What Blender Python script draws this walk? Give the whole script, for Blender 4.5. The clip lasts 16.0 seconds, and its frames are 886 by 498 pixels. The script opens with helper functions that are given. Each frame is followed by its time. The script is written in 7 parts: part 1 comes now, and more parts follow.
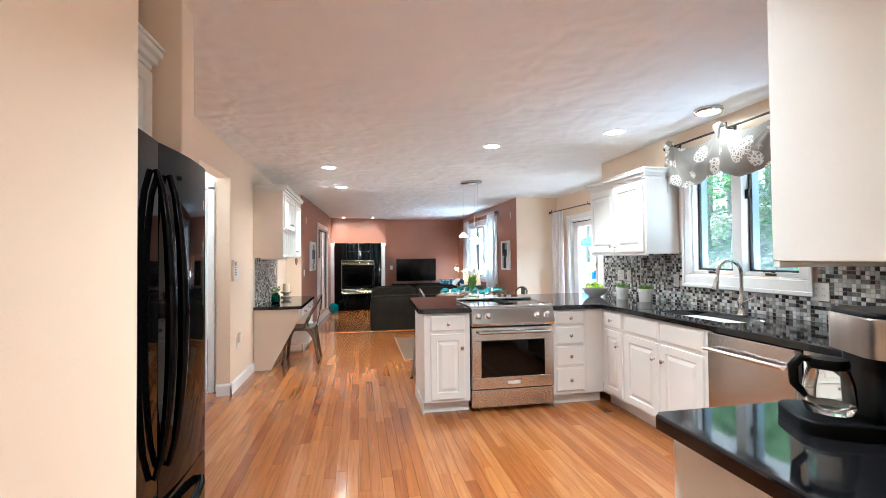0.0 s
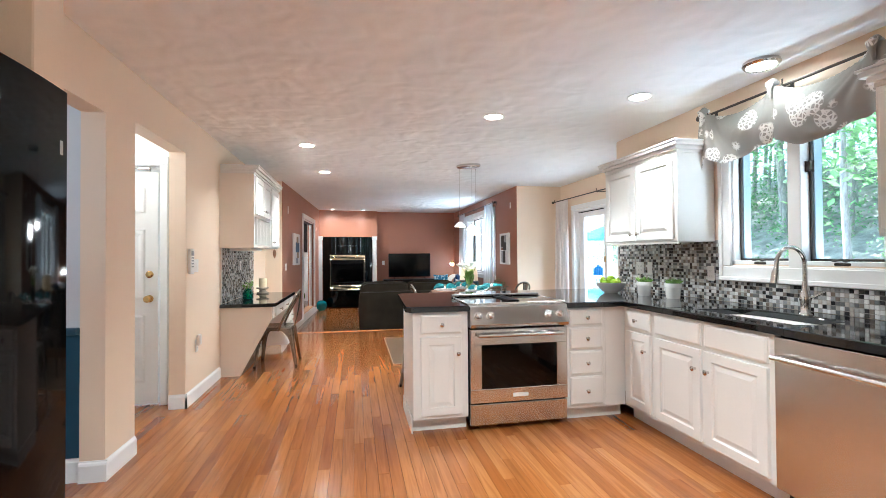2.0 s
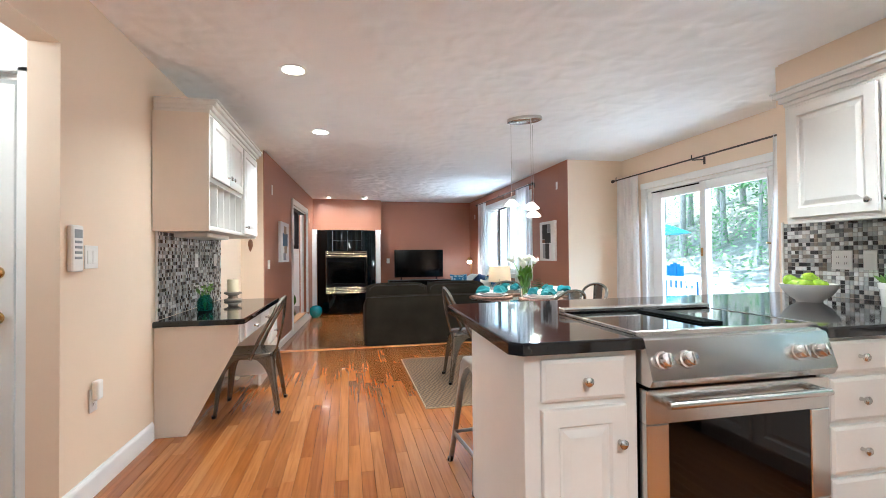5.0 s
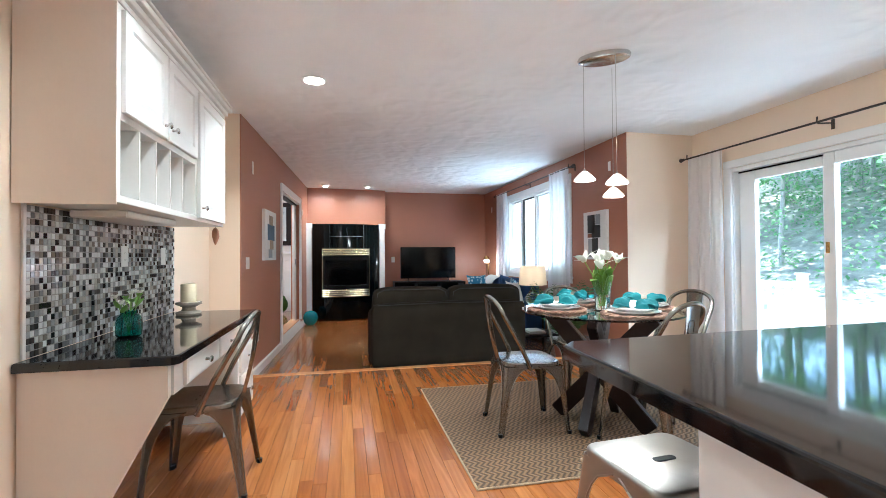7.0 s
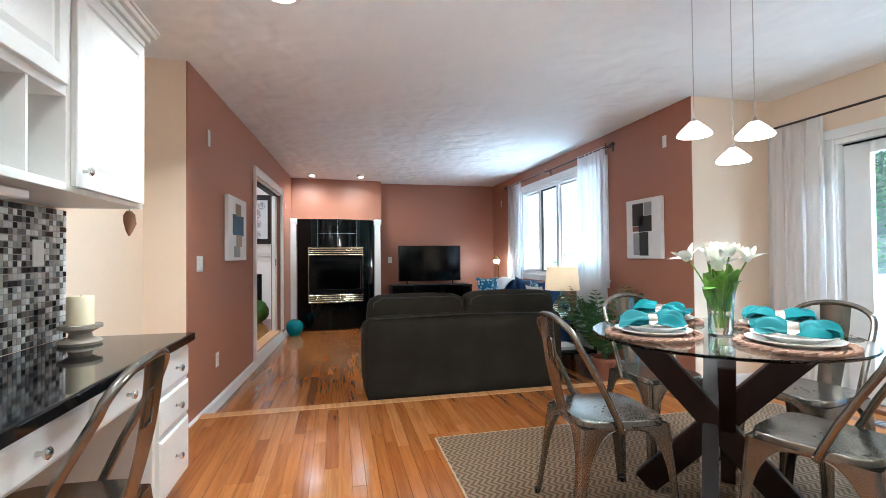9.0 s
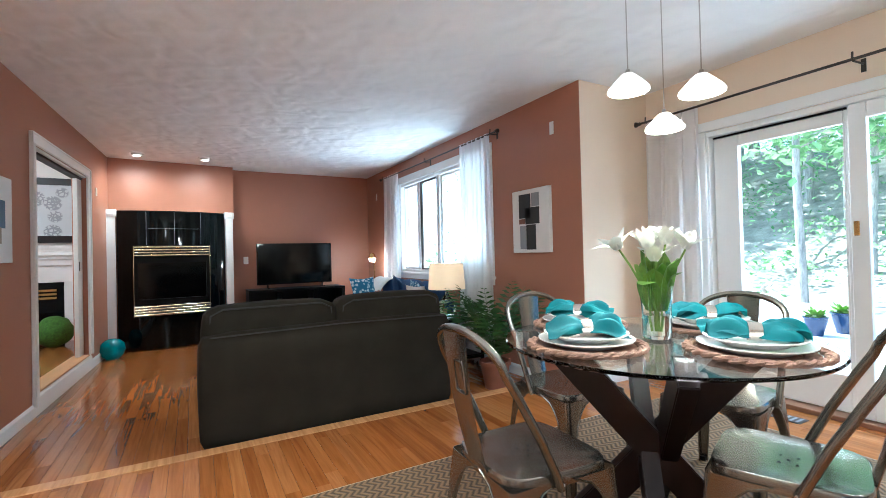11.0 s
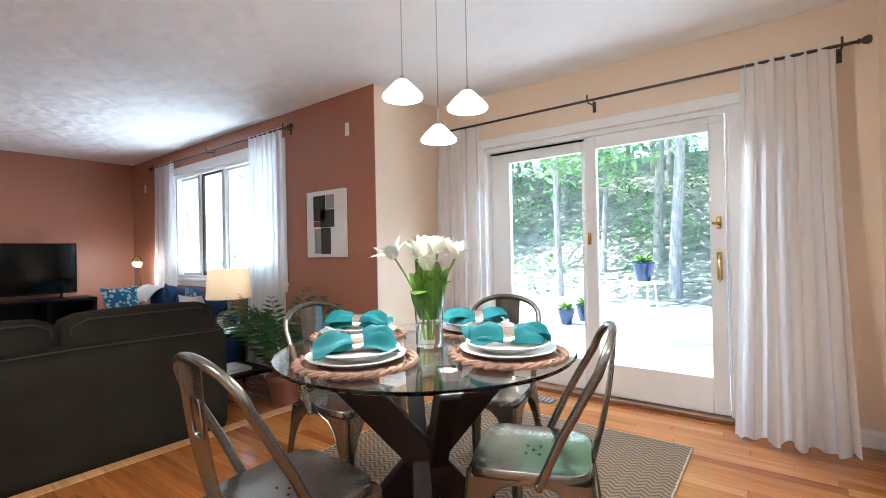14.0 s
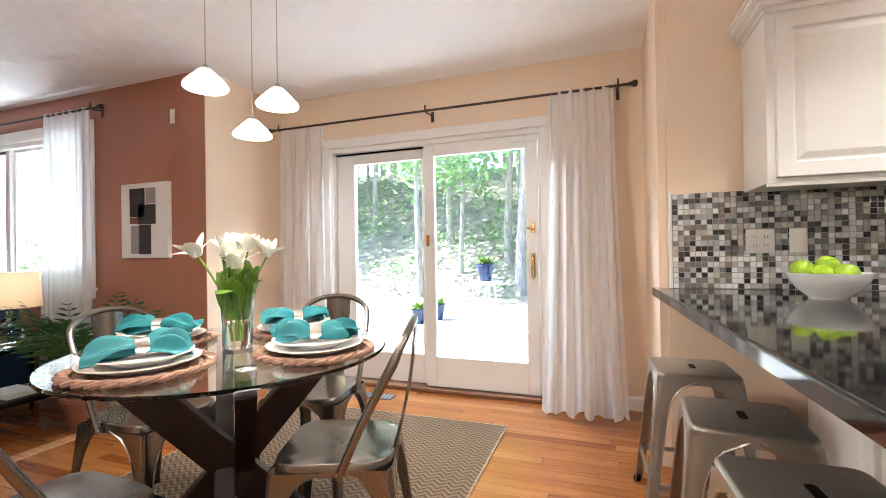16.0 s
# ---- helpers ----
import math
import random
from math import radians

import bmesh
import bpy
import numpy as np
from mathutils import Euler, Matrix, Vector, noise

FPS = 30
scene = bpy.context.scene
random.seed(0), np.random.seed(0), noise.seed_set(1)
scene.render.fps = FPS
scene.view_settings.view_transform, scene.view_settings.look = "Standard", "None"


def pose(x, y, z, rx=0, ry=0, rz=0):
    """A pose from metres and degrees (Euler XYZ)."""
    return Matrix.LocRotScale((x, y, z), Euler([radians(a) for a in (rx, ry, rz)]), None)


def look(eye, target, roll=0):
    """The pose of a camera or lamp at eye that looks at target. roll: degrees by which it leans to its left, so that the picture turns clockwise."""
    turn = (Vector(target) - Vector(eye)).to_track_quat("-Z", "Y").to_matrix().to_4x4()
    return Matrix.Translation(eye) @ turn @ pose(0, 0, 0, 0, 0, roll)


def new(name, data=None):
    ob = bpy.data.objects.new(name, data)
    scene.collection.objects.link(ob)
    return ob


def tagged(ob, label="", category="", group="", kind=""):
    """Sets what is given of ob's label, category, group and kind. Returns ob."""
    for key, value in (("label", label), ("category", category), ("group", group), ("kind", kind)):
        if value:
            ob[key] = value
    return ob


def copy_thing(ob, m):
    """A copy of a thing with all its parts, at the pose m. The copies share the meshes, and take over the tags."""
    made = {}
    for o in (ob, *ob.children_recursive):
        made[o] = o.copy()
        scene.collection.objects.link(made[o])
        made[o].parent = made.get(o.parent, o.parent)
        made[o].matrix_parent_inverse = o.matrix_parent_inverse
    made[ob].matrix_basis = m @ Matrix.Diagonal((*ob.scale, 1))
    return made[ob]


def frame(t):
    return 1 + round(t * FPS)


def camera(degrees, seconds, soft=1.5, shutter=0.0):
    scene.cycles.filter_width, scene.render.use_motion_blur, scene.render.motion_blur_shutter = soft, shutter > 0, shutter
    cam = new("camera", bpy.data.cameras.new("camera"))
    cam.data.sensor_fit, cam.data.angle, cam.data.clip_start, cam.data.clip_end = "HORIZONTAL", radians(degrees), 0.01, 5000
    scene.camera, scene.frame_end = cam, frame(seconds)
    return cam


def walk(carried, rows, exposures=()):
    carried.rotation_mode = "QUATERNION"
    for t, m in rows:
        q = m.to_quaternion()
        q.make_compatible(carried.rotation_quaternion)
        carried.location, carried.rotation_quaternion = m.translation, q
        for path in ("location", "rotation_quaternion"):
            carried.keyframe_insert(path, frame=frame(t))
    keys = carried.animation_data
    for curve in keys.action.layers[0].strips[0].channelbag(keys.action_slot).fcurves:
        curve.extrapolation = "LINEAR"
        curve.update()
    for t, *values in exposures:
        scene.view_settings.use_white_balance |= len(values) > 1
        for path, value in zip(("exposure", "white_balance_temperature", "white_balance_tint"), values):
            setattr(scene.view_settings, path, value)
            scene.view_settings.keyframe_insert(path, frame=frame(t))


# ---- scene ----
cam = camera(89.5, 16.0, soft=0.85)
PATH = [
    (0, (0.075, 1.289, 1.35), (0.441, 3.255, 1.39), -0.5),
    (0.5, (0.106, 1.369, 1.334), (0.471, 3.335, 1.375), -0.5),
    (1, (0.148, 1.52, 1.318), (0.517, 3.485, 1.353), -0.5),
    (1.5, (0.196, 1.711, 1.293), (0.571, 3.676, 1.326), -0.4),
    (2, (0.213, 1.932, 1.279), (0.599, 3.894, 1.307), -0.4),
    (2.5, (0.212, 2.198, 1.278), (0.598, 4.16, 1.309), -0.4),
    (3, (0.21, 2.477, 1.262), (0.604, 4.438, 1.291), -0.4),
    (3.5, (0.205, 2.768, 1.236), (0.599, 4.728, 1.27), -0.5),
    (4, (0.164, 3.105, 1.222), (0.563, 5.064, 1.255), -0.5),
    (4.2, (0.139, 3.228, 1.213), (0.546, 5.186, 1.247), -0.4),
    (6.3, (0.04, 4.634, 1.171), (0.454, 6.591, 1.195), -0.6),
    (6.5, (0.04, 4.751, 1.167), (0.455, 6.707, 1.193), -0.5),
    (7, (0.02, 5.066, 1.164), (0.444, 7.02, 1.192), -0.4),
    (7.5, (0.036, 5.364, 1.159), (0.464, 7.317, 1.188), -0.5),
    (8, (0.06, 5.651, 1.158), (0.489, 7.604, 1.187), -0.6),
    (8.2, (0.064, 5.762, 1.157), (0.493, 7.715, 1.187), -0.6),
    (10.3, (0.154, 6.613, 1.116), (0.872, 8.479, 1.146), -1.0),
    (10.5, (0.185, 6.664, 1.12), (0.981, 8.498, 1.145), -1.2),
    (11, (0.263, 6.781, 1.111), (1.238, 8.527, 1.132), -1.4),
    (11.5, (0.325, 6.839, 1.117), (1.452, 8.491, 1.136), -1.4),
    (12, (0.376, 6.849, 1.135), (1.646, 8.394, 1.152), -1.1),
    (12.5, (0.4, 6.84, 1.135), (1.786, 8.282, 1.152), -1.3),
    (13, (0.421, 6.825, 1.131), (1.882, 8.191, 1.148), -1.3),
    (13.5, (0.437, 6.818, 1.135), (1.97, 8.103, 1.147), -1.2),
    (14, (0.451, 6.797, 1.134), (2.052, 7.997, 1.143), -1.2),
    (14.5, (0.46, 6.75, 1.132), (2.133, 7.846, 1.143), -1.0),
    (15, (0.471, 6.702, 1.127), (2.221, 7.67, 1.138), -0.9),
    (15.5, (0.491, 6.651, 1.122), (2.312, 7.477, 1.131), -0.9),
    (16, (0.492, 6.597, 1.115), (2.371, 7.28, 1.126), -0.9),
]
# the camera's automatic exposure and white balance
LIGHT = [(0, 2.46, 5200, 0), (4, 2.35, 5350, 0), (7, 2.33, 5100, -1), (10.5, 2.28, 5100, -2), (13, 2.2, 5200, 1), (16, 2.32, 6150, 9)]
walk(cam, [(t, look(eye, target, roll)) for t, eye, target, roll in PATH], LIGHT)

# ---- light ----
world = bpy.data.worlds.new("sky")
scene.world = world
world.use_nodes = True
wn = world.node_tree
sky = wn.nodes.new("ShaderNodeTexSky")
sky.sky_type, sky.sun_disc = "NISHITA", False
sky.sun_elevation, sky.sun_rotation = radians(58), radians(-15)
wn.links.new(sky.outputs[0], wn.nodes["Background"].inputs[0])
wn.nodes["Background"].inputs[1].default_value = 0.15
sun = new("sun", bpy.data.lights.new("sun", "SUN"))
sun.data.energy, sun.data.angle, sun.data.color = 3.8, radians(0.6), (1, 0.98, 0.93)
sun.matrix_world = look((-1.4, 5.2, 8.5), (0, 0, 0))
DIM = 0.26

WARM = (1.0, 0.94, 0.86)
CEIL = 2.49
LOW = -0.08      # floor of the living room, one low step down


def lamp(name, kind, where, power, colour=WARM, size=0.1, target=None, spread=180):
    ob = new(name, bpy.data.lights.new(name, kind))
    ob.data.energy, ob.data.color = power * DIM, colour
    if kind == "AREA":
        ob.data.shape, ob.data.size, ob.data.spread = "DISK", size, radians(spread)
    elif kind == "SPOT":
        ob.data.shadow_soft_size, ob.data.spot_size, ob.data.spot_blend = size, radians(spread), 1.0
    else:
        ob.data.shadow_soft_size = size
    ob.matrix_world = look(where, target or (where[0], where[1] + 0.001, where[2] - 1))
    return ob




def sky_fill(name, where, target, w, h, power):
    """Added area lamp, unseen behind sill or header, in place of sky light."""
    ob = new(name, bpy.data.lights.new(name, "AREA"))
    ob.data.shape, ob.data.size, ob.data.size_y = "RECTANGLE", w, h
    ob.data.energy, ob.data.color = power, (0.80, 0.90, 1.0)
    d = (Vector(target) - Vector(where)).normalized()
    across = Vector((0, 1, 0))
    ob.matrix_world = Matrix.Translation(where) @ Matrix((across, (-d).cross(across), -d)).transposed().to_4x4()
    return ob


sky_fill("window_sky_light", (3.22, 11.82, 0.74), (0.4, 11.82, 1.75), 2.2, 0.22, 20)
sky_fill("patio_sky_light", (4.15, 7.94, 2.11), (2.3, 7.94, 0.0), 1.7, 0.14, 23)
sky_fill("sink_window_sky_light", (3.2, 4.31, 1.09), (1.0, 4.31, 1.9), 0.95, 0.16, 8)


# ---- materials ----
def nodes_of(m):
    m.use_nodes = True
    t = m.node_tree
    return t, t.nodes, t.links, t.nodes["Principled BSDF"]


def mat(name, col, rough=0.5, metal=0.0, var=0.07, scale=3.0, bump=0.0, bscale=80.0, coat=0.0, stretch=(1, 1, 1), spec=0.5):
    m = bpy.data.materials.new(name)
    t, n, l, b = nodes_of(m)
    co = n.new("ShaderNodeTexCoord")
    mp = n.new("ShaderNodeMapping")
    mp.inputs["Scale"].default_value = stretch
    l.new(co.outputs["Object"], mp.inputs["Vector"])
    big, fine = n.new("ShaderNodeTexNoise"), n.new("ShaderNodeTexNoise")
    big.inputs["Scale"].default_value, big.inputs["Detail"].default_value = scale, 4
    fine.inputs["Scale"].default_value, fine.inputs["Detail"].default_value = bscale, 3
    l.new(mp.outputs[0], big.inputs["Vector"])
    l.new(mp.outputs[0], fine.inputs["Vector"])
    add = n.new("ShaderNodeMath")
    add.operation = "MULTIPLY_ADD"
    add.inputs[1].default_value = 0.35
    l.new(fine.outputs["Fac"], add.inputs[0])
    l.new(big.outputs["Fac"], add.inputs[2])
    ramp = n.new("ShaderNodeValToRGB")
    ramp.color_ramp.elements[0].position, ramp.color_ramp.elements[1].position = 0.4, 0.95
    ramp.color_ramp.elements[0].color = (*[c * (1 - var) for c in col], 1)
    ramp.color_ramp.elements[1].color = (*[min(1, c * (1 + var)) for c in col], 1)
    l.new(add.outputs[0], ramp.inputs[0])
    l.new(ramp.outputs[0], b.inputs["Base Color"])
    rr = n.new("ShaderNodeMath")
    rr.operation = "MULTIPLY_ADD"
    rr.inputs[1].default_value, rr.inputs[2].default_value = 0.25 * rough, 0.87 * rough
    l.new(big.outputs["Fac"], rr.inputs[0])
    l.new(rr.outputs[0], b.inputs["Roughness"])
    b.inputs["Metallic"].default_value = metal
    b.inputs["Coat Weight"].default_value = coat
    b.inputs["Specular IOR Level"].default_value = spec
    if bump:
        bu = n.new("ShaderNodeBump")
        bu.inputs["Strength"].default_value, bu.inputs["Distance"].default_value = bump, 0.01
        l.new(fine.outputs["Fac"], bu.inputs["Height"])
        l.new(bu.outputs[0], b.inputs["Normal"])
    return m


def glass(name, col=(1, 1, 1), rough=0.0, ior=1.45):
    m = bpy.data.materials.new(name)
    t, n, l, b = nodes_of(m)
    b.inputs["Base Color"].default_value = (*col, 1)
    b.inputs["Transmission Weight"].default_value = 1
    b.inputs["Roughness"].default_value, b.inputs["IOR"].default_value = rough, ior
    return m


def glow(name, col, power):
    m = bpy.data.materials.new(name)
    t, n, l, b = nodes_of(m)
    b.inputs["Base Color"].default_value = (*col, 1)
    b.inputs["Emission Color"].default_value = (*col, 1)
    b.inputs["Emission Strength"].default_value = power
    return m


def pane_mat():
    """Window glass: clear, with a thin mirror film."""
    m = bpy.data.materials.new("pane")
    m.use_nodes = True
    n, l = m.node_tree.nodes, m.node_tree.links
    n.clear()
    tr, gl, mx, fr, pw, out = (n.new("ShaderNode" + k) for k in ("BsdfTransparent", "BsdfGlossy", "MixShader", "LayerWeight", "Math", "OutputMaterial"))
    gl.inputs["Roughness"].default_value = 0.01
    pw.operation = "POWER"
    pw.inputs[1].default_value = 5.0
    l.new(fr.outputs["Facing"], pw.inputs[0])
    l.new(pw.outputs[0], mx.inputs[0])
    l.new(tr.outputs[0], mx.inputs[1])
    l.new(gl.outputs[0], mx.inputs[2])
    l.new(mx.outputs[0], out.inputs[0])
    return m


def ceiling_mat():
    m = mat("ceiling_plaster", (0.90, 0.90, 0.89), 0.8, var=0.03, scale=2)
    t, n, l, b = nodes_of(m)
    co = n.new("ShaderNodeTexCoord")
    a, c = n.new("ShaderNodeTexNoise"), n.new("ShaderNodeTexNoise")
    a.inputs["Scale"].default_value, a.inputs["Detail"].default_value, a.inputs["Distortion"].default_value = 4.8, 1.0, 0.3
    c.inputs["Scale"].default_value, c.inputs["Detail"].default_value = 35, 3
    for q in (a, c):
        l.new(co.outputs["Object"], q.inputs["Vector"])
    s = n.new("ShaderNodeMath")
    s.operation = "MULTIPLY_ADD"
    s.inputs[1].default_value = 0.03
    l.new(c.outputs["Fac"], s.inputs[0])
    l.new(a.outputs["Fac"], s.inputs[2])
    bu = n.new("ShaderNodeBump")
    bu.inputs["Strength"].default_value, bu.inputs["Distance"].default_value = 0.5, 0.06
    l.new(s.outputs[0], bu.inputs["Height"])
    l.new(bu.outputs[0], b.inputs["Normal"])
    return m


def random_source(n, island):
    return n.new("ShaderNodeNewGeometry").outputs["Random Per Island"] if island else n.new("ShaderNodeObjectInfo").outputs["Random"]


def plank_mat(name, island, tones):
    m = bpy.data.materials.new(name)
    t, n, l, b = nodes_of(m)
    rnd = random_source(n, island)
    geo = n.new("ShaderNodeNewGeometry")
    off = n.new("ShaderNodeCombineXYZ")
    k = n.new("ShaderNodeMath")
    k.operation = "MULTIPLY"
    k.inputs[1].default_value = 37.0
    l.new(rnd, k.inputs[0])
    l.new(k.outputs[0], off.inputs[2])
    l.new(k.outputs[0], off.inputs[1])
    vec = n.new("ShaderNodeVectorMath")
    vec.operation = "ADD"
    l.new(geo.outputs["Position"], vec.inputs[0])
    l.new(off.outputs[0], vec.inputs[1])
    mp = n.new("ShaderNodeMapping")
    mp.inputs["Scale"].default_value = (34, 1.6, 20)
    l.new(vec.outputs[0], mp.inputs["Vector"])
    grain, fine = n.new("ShaderNodeTexNoise"), n.new("ShaderNodeTexNoise")
    grain.inputs["Scale"].default_value, grain.inputs["Detail"].default_value, grain.inputs["Distortion"].default_value = 1.0, 5, 1.2
    fine.inputs["Scale"].default_value, fine.inputs["Detail"].default_value = 6.0, 4
    l.new(mp.outputs[0], grain.inputs["Vector"])
    l.new(mp.outputs[0], fine.inputs["Vector"])
    tone = n.new("ShaderNodeValToRGB")
    cr = tone.color_ramp
    cr.elements[0].position, cr.elements[0].color = 0.0, (*tones[0], 1)
    cr.elements[1].position, cr.elements[1].color = 1.0, (*tones[-1], 1)
    for i, c in enumerate(tones[1:-1], 1):
        cr.elements.new(i / (len(tones) - 1)).color = (*c, 1)
    l.new(rnd, tone.inputs[0])
    g = n.new("ShaderNodeValToRGB")
    g.color_ramp.elements[0].position, g.color_ramp.elements[0].color = 0.3, (0.6, 0.48, 0.4, 1)
    g.color_ramp.elements[1].position, g.color_ramp.elements[1].color = 0.62, (1.05, 1.03, 1.0, 1)
    l.new(grain.outputs["Fac"], g.inputs[0])
    mul = n.new("ShaderNodeMix")
    mul.data_type, mul.blend_type = "RGBA", "MULTIPLY"
    mul.inputs[0].default_value = 0.65
    l.new(tone.outputs[0], mul.inputs[6])
    l.new(g.outputs[0], mul.inputs[7])
    l.new(mul.outputs[2], b.inputs["Base Color"])
    rr = n.new("ShaderNodeMath")
    rr.operation = "MULTIPLY_ADD"
    rr.inputs[1].default_value, rr.inputs[2].default_value = 0.12, 0.09
    l.new(fine.outputs["Fac"], rr.inputs[0])
    l.new(rr.outputs[0], b.inputs["Roughness"])
    b.inputs["Coat Weight"].default_value, b.inputs["Coat Roughness"].default_value = 0.25, 0.13
    bu = n.new("ShaderNodeBump")
    bu.inputs["Strength"].default_value, bu.inputs["Distance"].default_value = 0.05, 0.002
    l.new(fine.outputs["Fac"], bu.inputs["Height"])
    l.new(bu.outputs[0], b.inputs["Normal"])
    return m


def tile_mat(name, island):
    m = bpy.data.materials.new(name)
    t, n, l, b = nodes_of(m)
    rnd = random_source(n, island)
    tone = n.new("ShaderNodeValToRGB")
    cr = tone.color_ramp
    cr.interpolation = "CONSTANT"
    cols = [(0.0, (0.62, 0.62, 0.60)), (0.17, (0.38, 0.38, 0.375)), (0.31, (0.17, 0.17, 0.17)), (0.43, (0.025, 0.024, 0.026)),
            (0.56, (0.48, 0.44, 0.39)), (0.68, (0.22, 0.185, 0.155)), (0.77, (0.76, 0.76, 0.74)), (0.91, (0.06, 0.056, 0.052))]
    cr.elements[0].color = (*cols[0][1], 1)
    cr.elements[1].position, cr.elements[1].color = cols[1][0], (*cols[1][1], 1)
    for p, c in cols[2:]:
        cr.elements.new(p).color = (*c, 1)
    l.new(rnd, tone.inputs[0])
    geo = n.new("ShaderNodeNewGeometry")
    no = n.new("ShaderNodeTexNoise")
    no.inputs["Scale"].default_value, no.inputs["Detail"].default_value = 60, 3
    l.new(geo.outputs["Position"], no.inputs["Vector"])
    mul = n.new("ShaderNodeMix")
    mul.data_type, mul.blend_type = "RGBA", "OVERLAY"
    mul.inputs[0].default_value = 0.35
    l.new(tone.outputs[0], mul.inputs[6])
    l.new(no.outputs["Fac"], mul.inputs[7])
    l.new(mul.outputs[2], b.inputs["Base Color"])
    b.inputs["Roughness"].default_value = 0.14
    return m


def granite_mat(name, base, fleck):
    m = bpy.data.materials.new(name)
    t, n, l, b = nodes_of(m)
    co = n.new("ShaderNodeTexCoord")
    v, no = n.new("ShaderNodeTexVoronoi"), n.new("ShaderNodeTexNoise")
    v.inputs["Scale"].default_value = 260
    no.inputs["Scale"].default_value, no.inputs["Detail"].default_value = 45, 5
    l.new(co.outputs["Object"], v.inputs["Vector"])
    l.new(co.outputs["Object"], no.inputs["Vector"])
    a = n.new("ShaderNodeMath")
    a.operation = "MULTIPLY"
    l.new(v.outputs["Color"], a.inputs[0])
    l.new(no.outputs["Fac"], a.inputs[1])
    r = n.new("ShaderNodeValToRGB")
    r.color_ramp.elements[0].position, r.color_ramp.elements[0].color = 0.25, (*base, 1)
    r.color_ramp.elements[1].position, r.color_ramp.elements[1].color = 0.62, (*fleck, 1)
    l.new(a.outputs[0], r.inputs[0])
    l.new(r.outputs[0], b.inputs["Base Color"])
    b.inputs["Roughness"].default_value = 0.06
    b.inputs["Specular IOR Level"].default_value = 0.6
    return m


def chevron_mat():
    """Woven jute with a zigzag weave."""
    m = bpy.data.materials.new("jute_weave")
    t, n, l, b = nodes_of(m)
    co = n.new("ShaderNodeTexCoord")
    sp = n.new("ShaderNodeSeparateXYZ")
    l.new(co.outputs["Object"], sp.inputs[0])

    def math_(op, x, y):
        k = n.new("ShaderNodeMath")
        k.operation = op
        for i, q in enumerate((x, y)):
            if isinstance(q, float):
                k.inputs[i].default_value = q
            else:
                l.new(q, k.inputs[i])
        return k.outputs[0]
    zig = math_("PINGPONG", sp.outputs[1], 0.036)
    line = math_("ADD", sp.outputs[0], math_("MULTIPLY", zig, 0.9))
    wave = math_("PINGPONG", line, 0.017)
    no = n.new("ShaderNodeTexNoise")
    no.inputs["Scale"].default_value, no.inputs["Detail"].default_value = 120, 3
    l.new(co.outputs["Object"], no.inputs["Vector"])
    h = math_("ADD", math_("MULTIPLY", wave, 52.0), math_("MULTIPLY", no.outputs["Fac"], 0.6))
    r = n.new("ShaderNodeValToRGB")
    r.color_ramp.elements[0].position, r.color_ramp.elements[0].color = 0.45, (0.06, 0.035, 0.018, 1)
    r.color_ramp.elements[1].position, r.color_ramp.elements[1].color = 0.95, (0.185, 0.11, 0.055, 1)
    l.new(h, r.inputs[0])
    l.new(r.outputs[0], b.inputs["Base Color"])
    b.inputs["Roughness"].default_value = 0.9
    bu = n.new("ShaderNodeBump")
    bu.inputs["Strength"].default_value, bu.inputs["Distance"].default_value = 0.8, 0.006
    l.new(h, bu.inputs["Height"])
    l.new(bu.outputs[0], b.inputs["Normal"])
    return m


def print_mat(name, ground, ink, scale, width):
    """Cloth printed with lacy round flower heads."""
    m = mat(name, ground, 0.9, bump=0.15, bscale=300)
    t, n, l, b = nodes_of(m)
    co = n.new("ShaderNodeTexCoord")
    v, w = n.new("ShaderNodeTexVoronoi"), n.new("ShaderNodeTexVoronoi")
    v.inputs["Scale"].default_value, v.inputs["Randomness"].default_value = scale, 0.7
    w.inputs["Scale"].default_value = scale * 6
    w.feature = "DISTANCE_TO_EDGE"
    l.new(co.outputs["Object"], v.inputs["Vector"])
    l.new(co.outputs["Object"], w.inputs["Vector"])
    head, lace = n.new("ShaderNodeValToRGB"), n.new("ShaderNodeValToRGB")
    for r, p0, p1, a, z in ((head, width, width + 0.05, 1.0, 0.0), (lace, 0.12, 0.2, 1.0, 0.1)):
        r.color_ramp.elements[0].position, r.color_ramp.elements[0].color = p0, (a, a, a, 1)
        r.color_ramp.elements[1].position, r.color_ramp.elements[1].color = p1, (z, z, z, 1)
    l.new(v.outputs["Distance"], head.inputs[0])
    l.new(w.outputs["Distance"], lace.inputs[0])
    k = n.new("ShaderNodeMath")
    k.operation = "MULTIPLY"
    l.new(head.outputs[0], k.inputs[0])
    l.new(lace.outputs[0], k.inputs[1])
    mx = n.new("ShaderNodeMix")
    mx.data_type = "RGBA"
    mx.inputs[6].default_value, mx.inputs[7].default_value = (*ground, 1), (*ink, 1)
    l.new(k.outputs[0], mx.inputs[0])
    l.new(mx.outputs[2], b.inputs["Base Color"])
    return m


def foliage_mat():
    """Thin leaves that let the sun through, in greens that vary from leaf to leaf."""
    m = sheer_mat("summer_foliage", (0.2, 0.36, 0.15), 0.5)
    n, l = m.node_tree.nodes, m.node_tree.links
    ra = next(k for k in n if k.bl_idname == "ShaderNodeValToRGB")
    ra.color_ramp.elements[0].color, ra.color_ramp.elements[1].color = (0.16, 0.31, 0.14, 1), (0.38, 0.53, 0.28, 1)
    l.new(n.new("ShaderNodeNewGeometry").outputs["Random Per Island"], ra.inputs[0])
    return m


